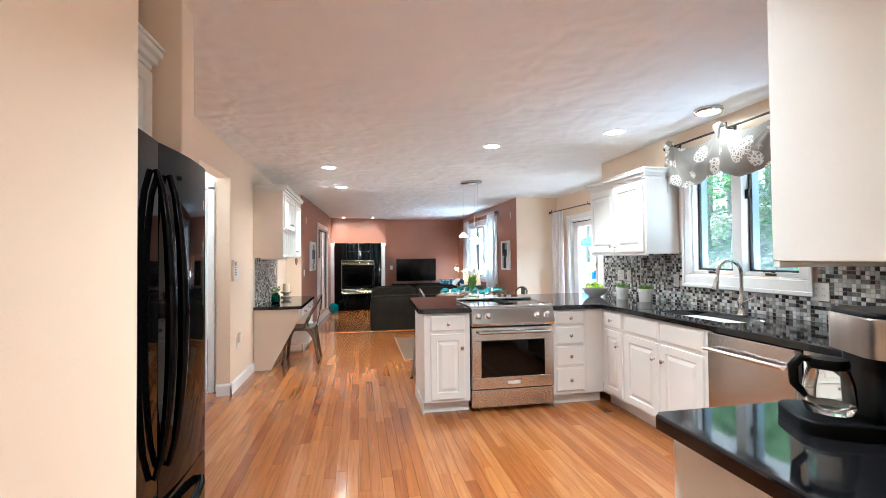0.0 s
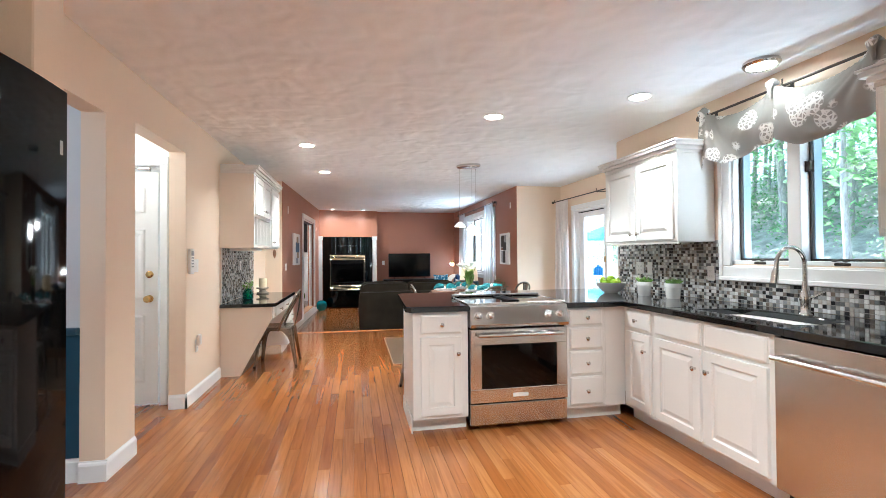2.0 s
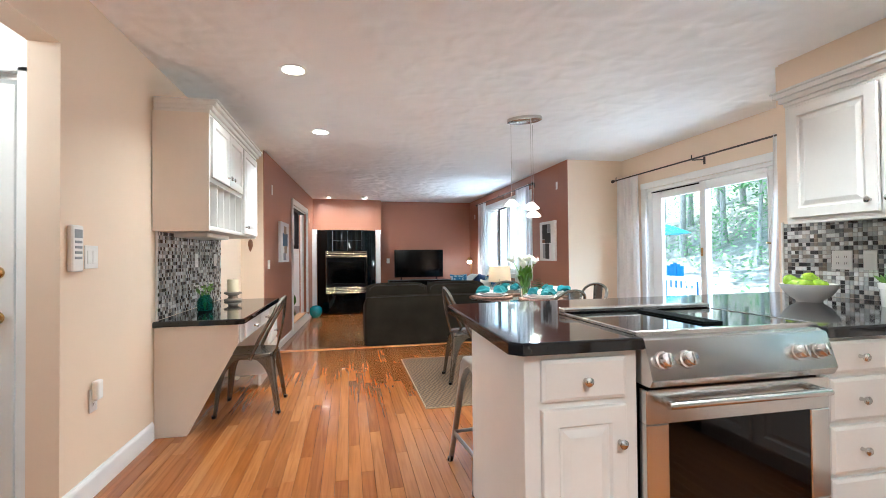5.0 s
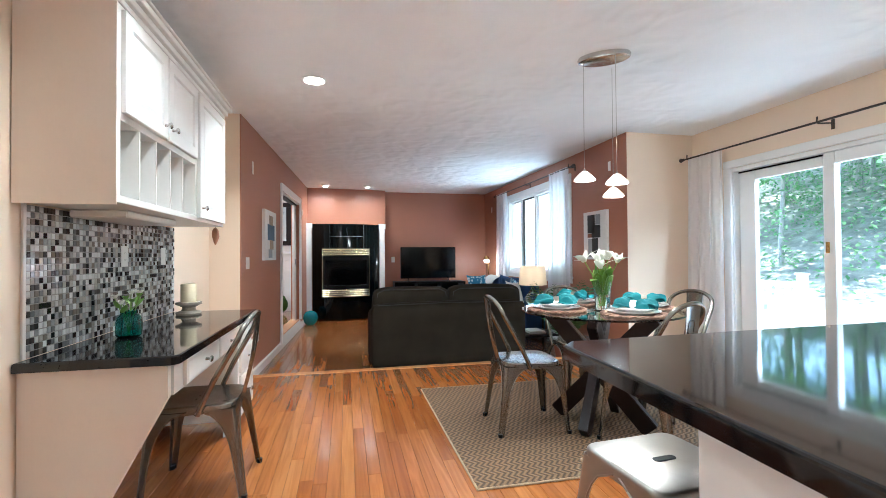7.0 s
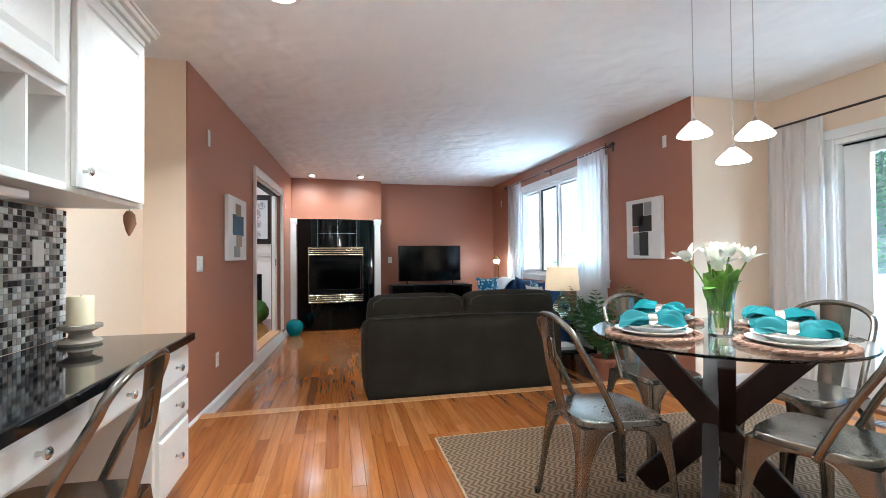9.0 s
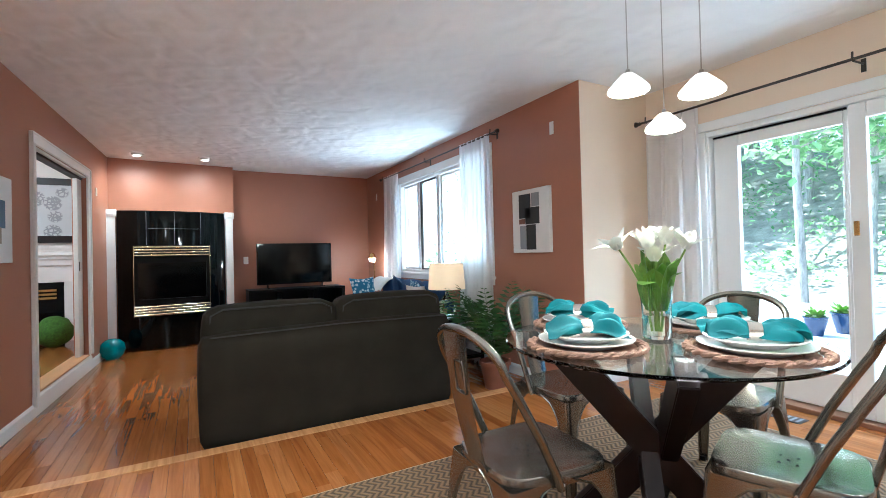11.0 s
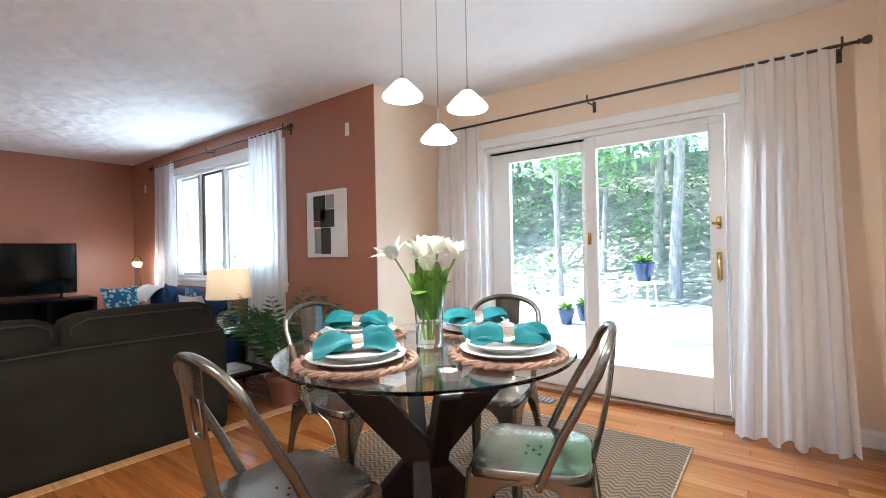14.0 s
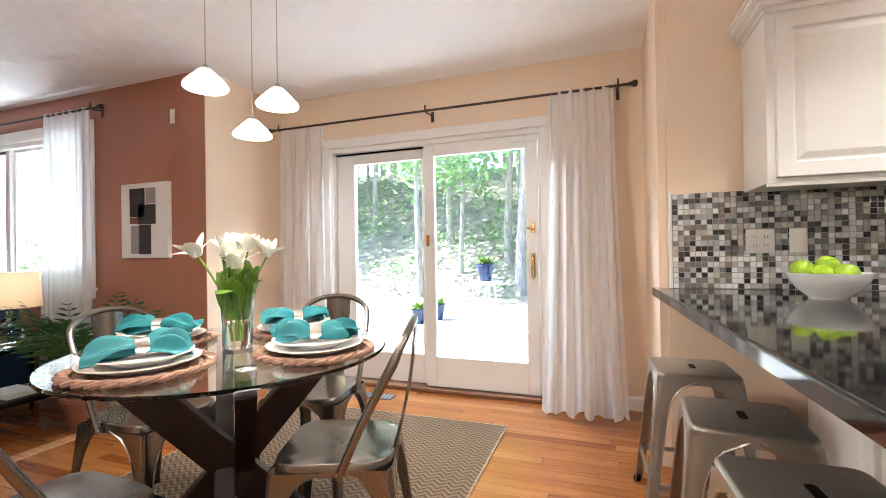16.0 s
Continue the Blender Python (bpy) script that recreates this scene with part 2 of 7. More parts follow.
def sheer_mat(name, col, through_):
    m = bpy.data.materials.new(name)
    m.use_nodes = True
    n, l = m.node_tree.nodes, m.node_tree.links
    n.clear()
    d, tl, mx, out = (n.new("ShaderNode" + k) for k in ("BsdfDiffuse", "BsdfTranslucent", "MixShader", "OutputMaterial"))
    co, no, ra = n.new("ShaderNodeTexCoord"), n.new("ShaderNodeTexNoise"), n.new("ShaderNodeValToRGB")
    no.inputs["Scale"].default_value, no.inputs["Detail"].default_value = 240, 2
    ra.color_ramp.elements[0].color = (*[c * 0.93 for c in col], 1)
    ra.color_ramp.elements[1].color = (*col, 1)
    l.new(co.outputs["Object"], no.inputs["Vector"])
    l.new(no.outputs["Fac"], ra.inputs[0])
    l.new(ra.outputs[0], d.inputs[0])
    l.new(ra.outputs[0], tl.inputs[0])
    mx.inputs[0].default_value = through_
    l.new(d.outputs[0], mx.inputs[1])
    l.new(tl.outputs[0], mx.inputs[2])
    l.new(mx.outputs[0], out.inputs[0])
    return m


BEIGE = mat("beige_wall_paint", (0.80, 0.64, 0.485), 0.55, var=0.025, scale=1.5, bump=0.06, bscale=220)
RED = mat("terracotta_wall_paint", (0.372, 0.155, 0.09), 0.42, var=0.04, scale=1.5, bump=0.06, bscale=220)
LAVENDER = mat("pale_grey_wall_paint", (0.62, 0.62, 0.64), 0.6, var=0.03, bump=0.05)
NAVY = mat("navy_wainscot_paint", (0.01, 0.055, 0.10), 0.45, var=0.1)
CEILING = ceiling_mat()
WHITE = mat("white_satin_paint", (0.76, 0.735, 0.695), 0.35, var=0.03, scale=4, bump=0.02)
TRIM = mat("white_trim_paint", (0.82, 0.81, 0.79), 0.35, var=0.03, scale=4)
HALLW = mat("hall_white_paint", (0.8, 0.76, 0.71), 0.6, var=0.02)
GRANITE = granite_mat("black_granite", (0.004, 0.004, 0.005), (0.022, 0.021, 0.02))
STEEL = mat("brushed_steel", (0.60, 0.585, 0.56), 0.24, 1.0, var=0.03, scale=1.2, bscale=4)
CHROME = mat("satin_nickel", (0.6, 0.58, 0.55), 0.22, 1.0, var=0.05)
GUN = mat("gunmetal_lacquered_steel", (0.25, 0.228, 0.195), 0.22, 0.92, var=0.12, scale=5, bscale=40)
# gunmetal of the stools, with the light on them put into its colour
GUN_LIT = mat("gunmetal_steel_lit", (0.40, 0.375, 0.34), 0.3, 0.85, var=0.1, scale=6, bscale=40)
BRASS = mat("polished_brass", (0.58, 0.38, 0.14), 0.2, 1.0, var=0.08)
PALEBRASS = mat("pale_brass", (0.62, 0.52, 0.33), 0.22, 1.0, var=0.08)
BRONZE = mat("dark_bronze", (0.09, 0.075, 0.065), 0.4, 0.9)
BLACKG = mat("gloss_black_enamel", (0.0015, 0.0015, 0.0015), 0.05, var=0.1, spec=0.11)
BLACKM = mat("black_marble_tile", (0.003, 0.004, 0.004), 0.05, var=0.4, scale=6, bscale=30, spec=0.2)
BLACK = mat("matt_black_plastic", (0.003, 0.003, 0.003), 0.4, spec=0.1)
SCREEN = mat("dark_screen_glass", (0.002, 0.002, 0.002), 0.09, spec=0.25)
OVENGLASS = mat("oven_door_glass", (0.002, 0.002, 0.002), 0.05, spec=0.25)
PORCELAIN = mat("white_glazed_china", (0.84, 0.83, 0.8), 0.15, var=0.02)
PLASTICW = mat("white_switch_plastic", (0.82, 0.8, 0.76), 0.3, var=0.02)
CLEAR = glass("clear_glass", (0.97, 1.0, 0.985))
TEALGLASS = glass("teal_glass", (0.10, 0.50, 0.46), 0.05)
TABLEGLASS = glass("table_glass", (0.93, 0.985, 0.96))
WATER = glass("water", (0.93, 0.95, 0.85), ior=1.33)
PANE = pane_mat()
SHEER = sheer_mat("white_sheer_cloth", (0.88, 0.88, 0.89), 0.62)
LINEN = sheer_mat("white_linen_cloth", (0.87, 0.84, 0.82), 0.5)
SHADE = sheer_mat("cream_lampshade_cloth", (0.80, 0.69, 0.56), 0.4)
VALANCE = print_mat("grey_floral_print", (0.33, 0.315, 0.285), (0.82, 0.80, 0.76), 6.5, 0.44)
DARKWOOD = mat("dark_espresso_wood", (0.010, 0.004, 0.003), 0.32, spec=0.25, var=0.4, scale=3, stretch=(8, 8, 1), bump=0.05)
GREYSOFA = mat("dark_olive_grey_velvet", (0.023, 0.019, 0.0142), 0.85, spec=0.06, var=0.25, scale=4, bump=0.2, bscale=350)
PIPING = mat("dark_piping_cord", (0.028, 0.025, 0.021), 0.8)
BLUESOFA = mat("blue_upholstery", (0.025, 0.06, 0.15), 0.8, spec=0.2, var=0.2, bump=0.2, bscale=300)
BLUEPRINT = print_mat("blue_white_print_cloth", (0.02, 0.13, 0.24), (0.6, 0.68, 0.7), 22, 0.4)
THROW = mat("white_knit_throw", (0.75, 0.74, 0.72), 0.95, bump=0.5, bscale=90)
TEALCLOTH = mat("teal_cotton_napkin", (0.0, 0.115, 0.13), 0.75, var=0.15, scale=14, bump=0.2, bscale=500)
TEALGLAZE = mat("teal_glaze", (0.01, 0.20, 0.24), 0.12, var=0.25, scale=10)
SEAGRASS = mat("braided_seagrass", (0.28, 0.155, 0.105), 0.85, var=0.35, scale=40, bump=0.6, bscale=200)
JUTE = chevron_mat()
LEAF = mat("green_leaf", (0.15, 0.29, 0.04), 0.4, var=0.45, scale=25)
FERN = mat("dark_fern_green", (0.035, 0.105, 0.025), 0.5, var=0.5, scale=20)
TULIP = mat("white_petal", (0.85, 0.84, 0.76), 0.5, var=0.05, scale=30)
STEMG = mat("pale_green_stem", (0.20, 0.32, 0.05), 0.45, var=0.3, scale=20)
APPLE = mat("green_apple_skin", (0.28, 0.42, 0.025), 0.25, var=0.3, scale=18)
SOIL = mat("potting_soil", (0.04, 0.028, 0.018), 0.95, var=0.4, scale=50, bump=0.6)
TERRACOTTA = mat("terracotta_pot", (0.22, 0.075, 0.04), 0.7, var=0.2)
CANDLE = mat("cream_wax", (0.74, 0.63, 0.42), 0.5, var=0.05)
RUSTIC = mat("weathered_grey_wood", (0.30, 0.25, 0.19), 0.7, var=0.35, scale=14, bump=0.3)
GROUT = mat("grey_grout", (0.36, 0.34, 0.31), 0.9, var=0.1)
CANVAS = mat("white_canvas", (0.78, 0.77, 0.75), 0.85, bump=0.1, bscale=400)
INK_DARK = mat("charcoal_paint", (0.035, 0.035, 0.035), 0.7, var=0.3)
INK_GREY = mat("grey_paint", (0.30, 0.31, 0.32), 0.7, var=0.2)
INK_RUST = mat("rust_paint", (0.20, 0.09, 0.055), 0.7, var=0.2)
INK_BLUE = mat("blue_grey_paint", (0.07, 0.13, 0.20), 0.7, var=0.3)
INK_TAN = mat("tan_paint", (0.34, 0.26, 0.18), 0.7, var=0.2)
MOSS = mat("green_moss", (0.06, 0.16, 0.02), 0.95, var=0.4, scale=40, bump=1.0, bscale=60)
BLUEPOT = mat("cobalt_glazed_pot", (0.012, 0.032, 0.09), 0.2, var=0.2)
BLUECLOTH = mat("blue_outdoor_cloth", (0.02, 0.16, 0.36), 0.8, var=0.15)
DECKWOOD = mat("pale_grey_decking", (0.72, 0.72, 0.72), 0.7, var=0.12, stretch=(1, 8, 1), bump=0.15)
FENCEW = mat("white_fence_paint", (0.8, 0.8, 0.79), 0.5, var=0.04)
LITTER = mat("leaf_litter", (0.36, 0.335, 0.285), 0.95, var=0.5, scale=1.6, bump=0.8, bscale=14)
BARK = mat("grey_bark", (0.40, 0.375, 0.345), 0.9, var=0.4, scale=5, bump=0.8, bscale=20, stretch=(3, 3, 0.6))
CANOPY = foliage_mat()
TONES = [(0.31, 0.105, 0.0245), (0.396, 0.16, 0.0448), (0.258, 0.078, 0.0175), (0.361, 0.134, 0.0322), (0.413, 0.17, 0.049), (0.232, 0.066, 0.0147), (0.344, 0.121, 0.028), (0.297, 0.098, 0.0231), (0.387, 0.148, 0.0385), (0.284, 0.087, 0.0189)]
PLANK = plank_mat("oak_plank", False, TONES)
PLANKS = plank_mat("oak_planks_far", True, TONES)
TILE = tile_mat("mosaic_tile", False)
TILES = tile_mat("mosaic_tiles_far", True)
LIT = glow("lit_lamp_lens", (1.0, 0.93, 0.82), 5.0)
LITSHADE = glow("lit_opal_glass", (1.0, 0.95, 0.86), 0.5)
BULB = glow("lit_bulb", (1.0, 0.9, 0.75), 5.0)


# ---- shapes ----
def part(name, bm, material, parent=None, label="", smooth=False):
    me = bpy.data.meshes.new(name)
    if smooth:
        for f in bm.faces:
            f.smooth = True
    bm.to_mesh(me)
    bm.free()
    me.materials.append(material)
    ob = new(name, me)
    ob.parent = parent
    if smooth:
        me.set_sharp_from_angle(angle=radians(45))
    return tagged(ob, label)


def thing(name, label, category, where=(0, 0, 0), rz=0, group=""):
    ob = new(name)
    ob.empty_display_size = 0.1
    ob.matrix_world = pose(*where, 0, 0, rz)
    return tagged(ob, label, category, group)


def box(bm, lo, hi, bevel=0.0, seg=1, m=None):
    r = bmesh.ops.create_cube(bm, size=1)
    vs = r["verts"]
    for v in vs:
        v.co = Vector([lo[i] + (v.co[i] + 0.5) * (hi[i] - lo[i]) for i in range(3)])
    if bevel:
        es = list({e for v in vs for e in v.link_edges})
        b = bmesh.ops.bevel(bm, geom=es, offset=bevel, segments=seg, affect="EDGES", profile=0.5)
        vs = list({v for f in b["faces"] for v in f.verts} | {v for v in vs if v.is_valid})
    if m is not None:
        bmesh.ops.transform(bm, matrix=m, verts=vs)
    return bm


def boxes(*items, bevel=0.0, seg=1):
    bm = bmesh.new()
    for lo, hi in items:
        box(bm, lo, hi, bevel, seg)
    return bm


def cyl(bm, a, b, r0, r1=None, seg=16, cap=True):
    a, b = Vector(a), Vector(b)
    d = b - a
    q = d.to_track_quat("Z", "Y").to_matrix().to_4x4()
    bmesh.ops.create_cone(bm, cap_ends=cap, segments=seg, radius1=r0, radius2=r0 if r1 is None else r1, depth=d.length,
                          matrix=Matrix.Translation((a + b) / 2) @ q)
    return bm


def lathe(bm, prof, c=(0, 0, 0), seg=32, wobble=None):
    rings = []
    for r, z in prof:
        ring = []
        for i in range(seg):
            a = 2 * math.pi * i / seg
            k = r * (wobble(a, z) if wobble else 1)
            ring.append(bm.verts.new((c[0] + k * math.cos(a), c[1] + k * math.sin(a), c[2] + z)))
        rings.append(ring)
    for p, q in zip(rings, rings[1:]):
        for i in range(seg):
            bm.faces.new((p[i], p[(i + 1) % seg], q[(i + 1) % seg], q[i]))
    if prof[0][0] > 1e-4:
        bm.faces.new(rings[0][::-1])
    if prof[-1][0] > 1e-4:
        bm.faces.new(rings[-1])
    return bm


def tube(bm, pts, r, seg=8, close=False, flat=1.0):
    """A rod along points; r is one radius or one for each point."""
    pts = [Vector(p) for p in pts]
    n = len(pts)
    rings = []
    side = None
    for i, p in enumerate(pts):
        d = (pts[(i + 1) % n] - pts[i - 1]) if close else (pts[min(i + 1, n - 1)] - pts[max(i - 1, 0)])
        d.normalize()
        if side is None:
            side = d.orthogonal().normalized()
        side = (side - d * side.dot(d)).normalized()
        up = d.cross(side)
        k = r[i] if isinstance(r, (list, tuple)) else r
        rings.append([bm.verts.new(p + k * (math.cos(2 * math.pi * j / seg) * side + flat * math.sin(2 * math.pi * j / seg) * up)) for j in range(seg)])
    pairs = list(zip(rings, rings[1:])) + ([(rings[-1], rings[0])] if close else [])
    for a, b in pairs:
        for j in range(seg):
            bm.faces.new((a[j], a[(j + 1) % seg], b[(j + 1) % seg], b[j]))
    if not close:
        bm.faces.new(rings[0][::-1])
        bm.faces.new(rings[-1])
    return bm


def sheet(bm, fn, nu, nv, thick=0.0):
    g = [[bm.verts.new(fn(i / nu, j / nv)) for j in range(nv + 1)] for i in range(nu + 1)]
    fs = [bm.faces.new((g[i][j], g[i + 1][j], g[i + 1][j + 1], g[i][j + 1])) for i in range(nu) for j in range(nv)]
    if thick:
        bmesh.ops.recalc_face_normals(bm, faces=fs)
        bmesh.ops.solidify(bm, geom=fs, thickness=thick)
    return bm


def prism(bm, pts, z0, z1, bevel=0.0):
    """A flat outline in x and y, raised from z0 to z1."""
    lo = [bm.verts.new((x, y, z0)) for x, y in pts]
    f = bm.faces.new(lo)
    r = bmesh.ops.extrude_face_region(bm, geom=[f])
    up = [g for g in r["geom"] if isinstance(g, bmesh.types.BMVert)]
    for v in up:
        v.co.z = z1
    bmesh.ops.recalc_face_normals(bm, faces=bm.faces[:])
    if bevel:
        es = list({e for v in up for e in v.link_edges if all(w in up for w in e.verts)})
        bmesh.ops.bevel(bm, geom=es, offset=bevel, segments=3, affect="EDGES", profile=0.5)
    return bm


def rounded(x0, y0, x1, y1, r, seg=6):
    out = []
    for cx, cy, a0 in ((x1 - r, y1 - r, 0), (x0 + r, y1 - r, 90), (x0 + r, y0 + r, 180), (x1 - r, y0 + r, 270)):
        for i in range(seg + 1):
            a = radians(a0 + 90 * i / seg)
            out.append((cx + r * math.cos(a), cy + r * math.sin(a)))
    return out


def structure(name, bm, material, label="", category="", m=None, smooth=False):
    ob = part(name, bm, material, None, label, smooth)
    if m is not None:
        ob.matrix_world = m
    return tagged(ob, label, category, kind="structure")


def soft_box(bm, lo, hi, r, puff=0.0, seg=5):
    """An upholstered block: rounded edges and a slight bulge."""
    b2 = bmesh.new()
    box(b2, lo, hi)
    bmesh.ops.subdivide_edges(b2, edges=b2.edges[:], cuts=9, use_grid_fill=True)
    c = [(lo[i] + hi[i]) / 2 for i in range(3)]
    h = [(hi[i] - lo[i]) / 2 for i in range(3)]
    for v in b2.verts:
        p = [v.co[i] - c[i] for i in range(3)]
        q = [max(-(h[i] - r), min(h[i] - r, p[i])) for i in range(3)]
        d = Vector([p[i] - q[i] for i in range(3)])
        if d.length > 1e-6:
            d = d.normalized() * r
        out = Vector(q) + d
        for i in range(3):
            j, k = (i + 1) % 3, (i + 2) % 3
            w = (1 - (p[j] / h[j]) ** 2) * (1 - (p[k] / h[k]) ** 2)
            out[i] += puff * w * (1 if p[i] > 0 else -1) * (abs(p[i]) / h[i])
        v.co = Vector(c) + out
    me = bpy.data.meshes.new("tmp")
    b2.to_mesh(me)
    b2.free()
    bm.from_mesh(me)
    bpy.data.meshes.remove(me)
    return bm


# ---- large structure ----
XL, XR, XB = -1.2, 3.0, 3.83          # left wall, sink wall, bay wall
RW = pose(-0.93, 9.5, 0, 0, 0, -2.73)    # the living room's left wall runs along its y

structure("ceiling", boxes(((-3.2, -1.6, CEIL), (4.1, 14.75, CEIL + 0.2))), CEILING, "off-white swirl-textured plaster ceiling", "ceiling")

structure("wall_left", boxes(((XL - 0.13, 3.42, 2.12), (XL, 4.84, CEIL)), ((XL - 0.13, 3.42, 0), (XL, 3.78, 2.12)), ((XL - 0.13, 4.84, 0), (XL, 5.19, CEIL)),
          ((XL - 0.13, 5.19, 2.17), (XL, 6.08, CEIL)), ((XL - 0.13, 6.08, 0), (XL, 9.5, CEIL)), ((-1.33, 9.5, -0.1), (-0.94, 9.62, CEIL)), bevel=0.0),
          BEIGE, "beige painted kitchen wall with two cased openings", "wall")
structure("wall_stub", boxes(((-1.33, 3.39, 0), (-0.68, 3.53, CEIL)), bevel=0.004), BEIGE, "beige stub wall beside the refrigerator", "wall")
structure("wall_closet", boxes(((-1.45, -1.5, 0), (-0.37, 2.3, CEIL)), ((-1.45, 2.3, 0), (-1.33, 3.39, CEIL)), ((-1.33, 2.42, 2.2), (-0.85, 3.38, CEIL)), bevel=0.004), BEIGE, "beige closet wall beside the refrigerator niche", "wall")
# its last two boxes are unseen walls added to close the foyer
structure("wall_near", boxes(((1.0, 1.73, 0), (3.13, 1.88, CEIL)), ((1.0, -1.5, 0), (1.13, 1.73, CEIL)), ((-1.45, -1.62, 0), (1.25, -1.5, CEIL))), BEIGE, "beige wall behind the coffee counter", "wall")
structure("wall_right", boxes(((XR, 1.88, 0), (XR + 0.14, 3.80, CEIL)), ((XR, 4.82, 0), (XR + 0.14, 6.3, CEIL)), ((XR, 3.80, 0), (XR + 0.14, 4.82, 1.2)), ((XR, 3.80, 2.2), (XR + 0.14, 4.82, CEIL)),
          ((XR + 0.02, 6.3, 0), (XB, 6.34, CEIL))), BEIGE, "beige wall with the kitchen window", "wall")
structure("wall_bay", boxes(((XB, 6.2, -0.1), (XB + 0.14, 7.02, CEIL)), ((XB, 8.86, -0.1), (XB + 0.14, 9.5, CEIL)), ((XB, 7.02, 2.02), (XB + 0.14, 8.86, CEIL)), ((XB, 7.02, -0.1), (XB + 0.14, 8.86, 0.02))),
          BEIGE, "peach beige bay wall round the patio door", "wall")
structure("wall_bay_return", boxes(((XR + 0.004, 9.37, -0.1), (XB, 9.5, CEIL))), BEIGE, "beige return wall of the dining bay", "wall")
structure("wall_window", boxes(((XR, 9.374, -0.1), (XR + 0.14, 10.66, CEIL)), ((XR, 12.98, -0.1), (XR + 0.14, 14.6, CEIL)), ((XR, 10.66, -0.1), (XR + 0.14, 12.98, 0.85)), ((XR, 10.66, 2.17), (XR + 0.14, 12.98, CEIL))),
          RED, "terracotta wall round the living room window", "wall")
structure("wall_back", boxes(((0.8, 14.42, -0.1), (3.0, 14.56, CEIL))), RED, "terracotta wall behind the television", "wall")
structure("wall_red", boxes(((-0.13, 0.0, -0.1), (0, 1.94, CEIL)), ((-0.13, 3.52, -0.1), (0, 4.75, CEIL)), ((-0.13, 1.94, 2.08), (0, 3.52, CEIL)), ((-0.13, 1.94, -0.1), (0, 3.52, 0.09))),
          RED, "terracotta wall with a pocket door opening", "wall", RW)
fp = bmesh.new()
prism(fp, [(-0.95, 14.04), (0.8, 14.2), (0.8, 14.56), (-0.95, 14.56)], -0.1, CEIL)
structure("wall_fireplace", fp, RED, "terracotta chimney breast above the fireplace", "wall")

# rooms seen through the openings
structure("dining_room_wall", boxes(((-3.2, 4.86, 0), (-1.335, 4.98, CEIL)), ((-3.2, 1.2, 0), (-3.08, 4.86, CEIL)), ((-3.08, 1.2, 0), (-1.46, 1.32, CEIL))), LAVENDER, "pale grey dining room walls", "wall")
structure("hall_wall", boxes(((-1.45, 6.26, 0), (-1.335, 6.40, CEIL)), ((-2.9, 6.26, 0), (-2.32, 6.40, CEIL)), ((-2.32, 6.26, 2.05), (-1.45, 6.40, CEIL)), ((-3.0, 4.985, 0), (-2.9, 6.40, CEIL))), HALLW, "white hall walls round a panelled door", "wall")
structure("study_wall", boxes(((-3.1, 9.62, -0.1), (-3.0, 14.6, CEIL)), ((-3.0, 14.46, -0.1), (-0.96, 14.58, CEIL)), ((-3.0, 9.63, -0.1), (-1.34, 9.72, CEIL))), HALLW, "white walls of the next room", "wall")

# floors under the planks
structure("floor", boxes(((-3.2, -1.6, -0.12), (XB + 0.02, 9.72, -0.012))), mat("floor_joint", (0.16, 0.065, 0.022), 0.6), "honey oak strip floor", "floor")
structure("floor_living", boxes(((-1.3, 9.72, -0.2), (3.02, 14.6, LOW - 0.012))), mat("floor_joint_low", (0.10, 0.04, 0.015), 0.6), "honey oak strip floor one low step down", "floor")
structure("floor_study", boxes(((-3.1, 0.3, 0), (-0.14, 5.0, 0.085)), ), PLANKS, "oak floor of the next room", "floor", RW)
structure("step_nosing", boxes(((-0.93, 9.66, -0.075), (XR, 9.76, 0.004)), bevel=0.008, seg=2), plank_mat("oak_nosing", False, [(0.6, 0.3, 0.12), (0.5, 0.25, 0.1)]), "oak nosing board at the step edge", "trim")


def baseboard(name, a, b, h=0.1, z=0.0, m=None, t=0.014):
    """A board with a moulded top along the line a to b; the room lies to its left."""
    a, b = Vector((*a, 0)), Vector((*b, 0))
    d = (b - a).normalized()
    nrm = Vector((-d.y, d.x, 0))
    prof = [(0, 0), (t, 0), (t, h - 0.025), (t * 0.75, h - 0.014), (t * 0.35, h - 0.006), (t * 0.3, h), (0, h)]
    bm = bmesh.new()
    ends = [[bm.verts.new(p + nrm * u + Vector((0, 0, z + w))) for u, w in prof] for p in (a, b)]
    for i in range(len(prof)):
        j = (i + 1) % len(prof)
        bm.faces.new((ends[0][i], ends[0][j], ends[1][j], ends[1][i]))
    bm.faces.new(ends[0][::-1])
    bm.faces.new(ends[1])
    bmesh.ops.recalc_face_normals(bm, faces=bm.faces[:])
    return structure(name, bm, TRIM, "white moulded baseboard", "baseboard", m)


baseboard("baseboard_1", (XL, 7.04), (XL, 6.066), h=0.12)
baseboard("baseboard_2", (XL + 0.014, 6.08), (XL - 0.13, 6.08), h=0.12)
baseboard("baseboard_3", (XL, 5.19), (XL, 4.84), h=0.12)
baseboard("baseboard_4", (XL + 0.014, 4.84), (XL - 0.13, 4.84), h=0.12)
baseboard("baseboard_5", (XL - 0.135, 4.86), (-3.08, 4.86), h=0.14)
baseboard("baseboard_6", (-0.942, 9.5), (XL, 9.5))
baseboard("baseboard_7", (0, 1.86), (0, 0.0), h=0.1, z=LOW, m=RW)
baseboard("baseboard_8", (0, 3.6), (0, 1.86), h=0.155, z=LOW, m=RW)
baseboard("baseboard_9", (0, 4.5), (0, 3.6), h=0.1, z=LOW, m=RW)
baseboard("baseboard_10", (3.0, 14.42), (0.8, 14.42), z=LOW)
baseboard("baseboard_11", (XR, 9.76), (XR, 14.42), z=LOW)
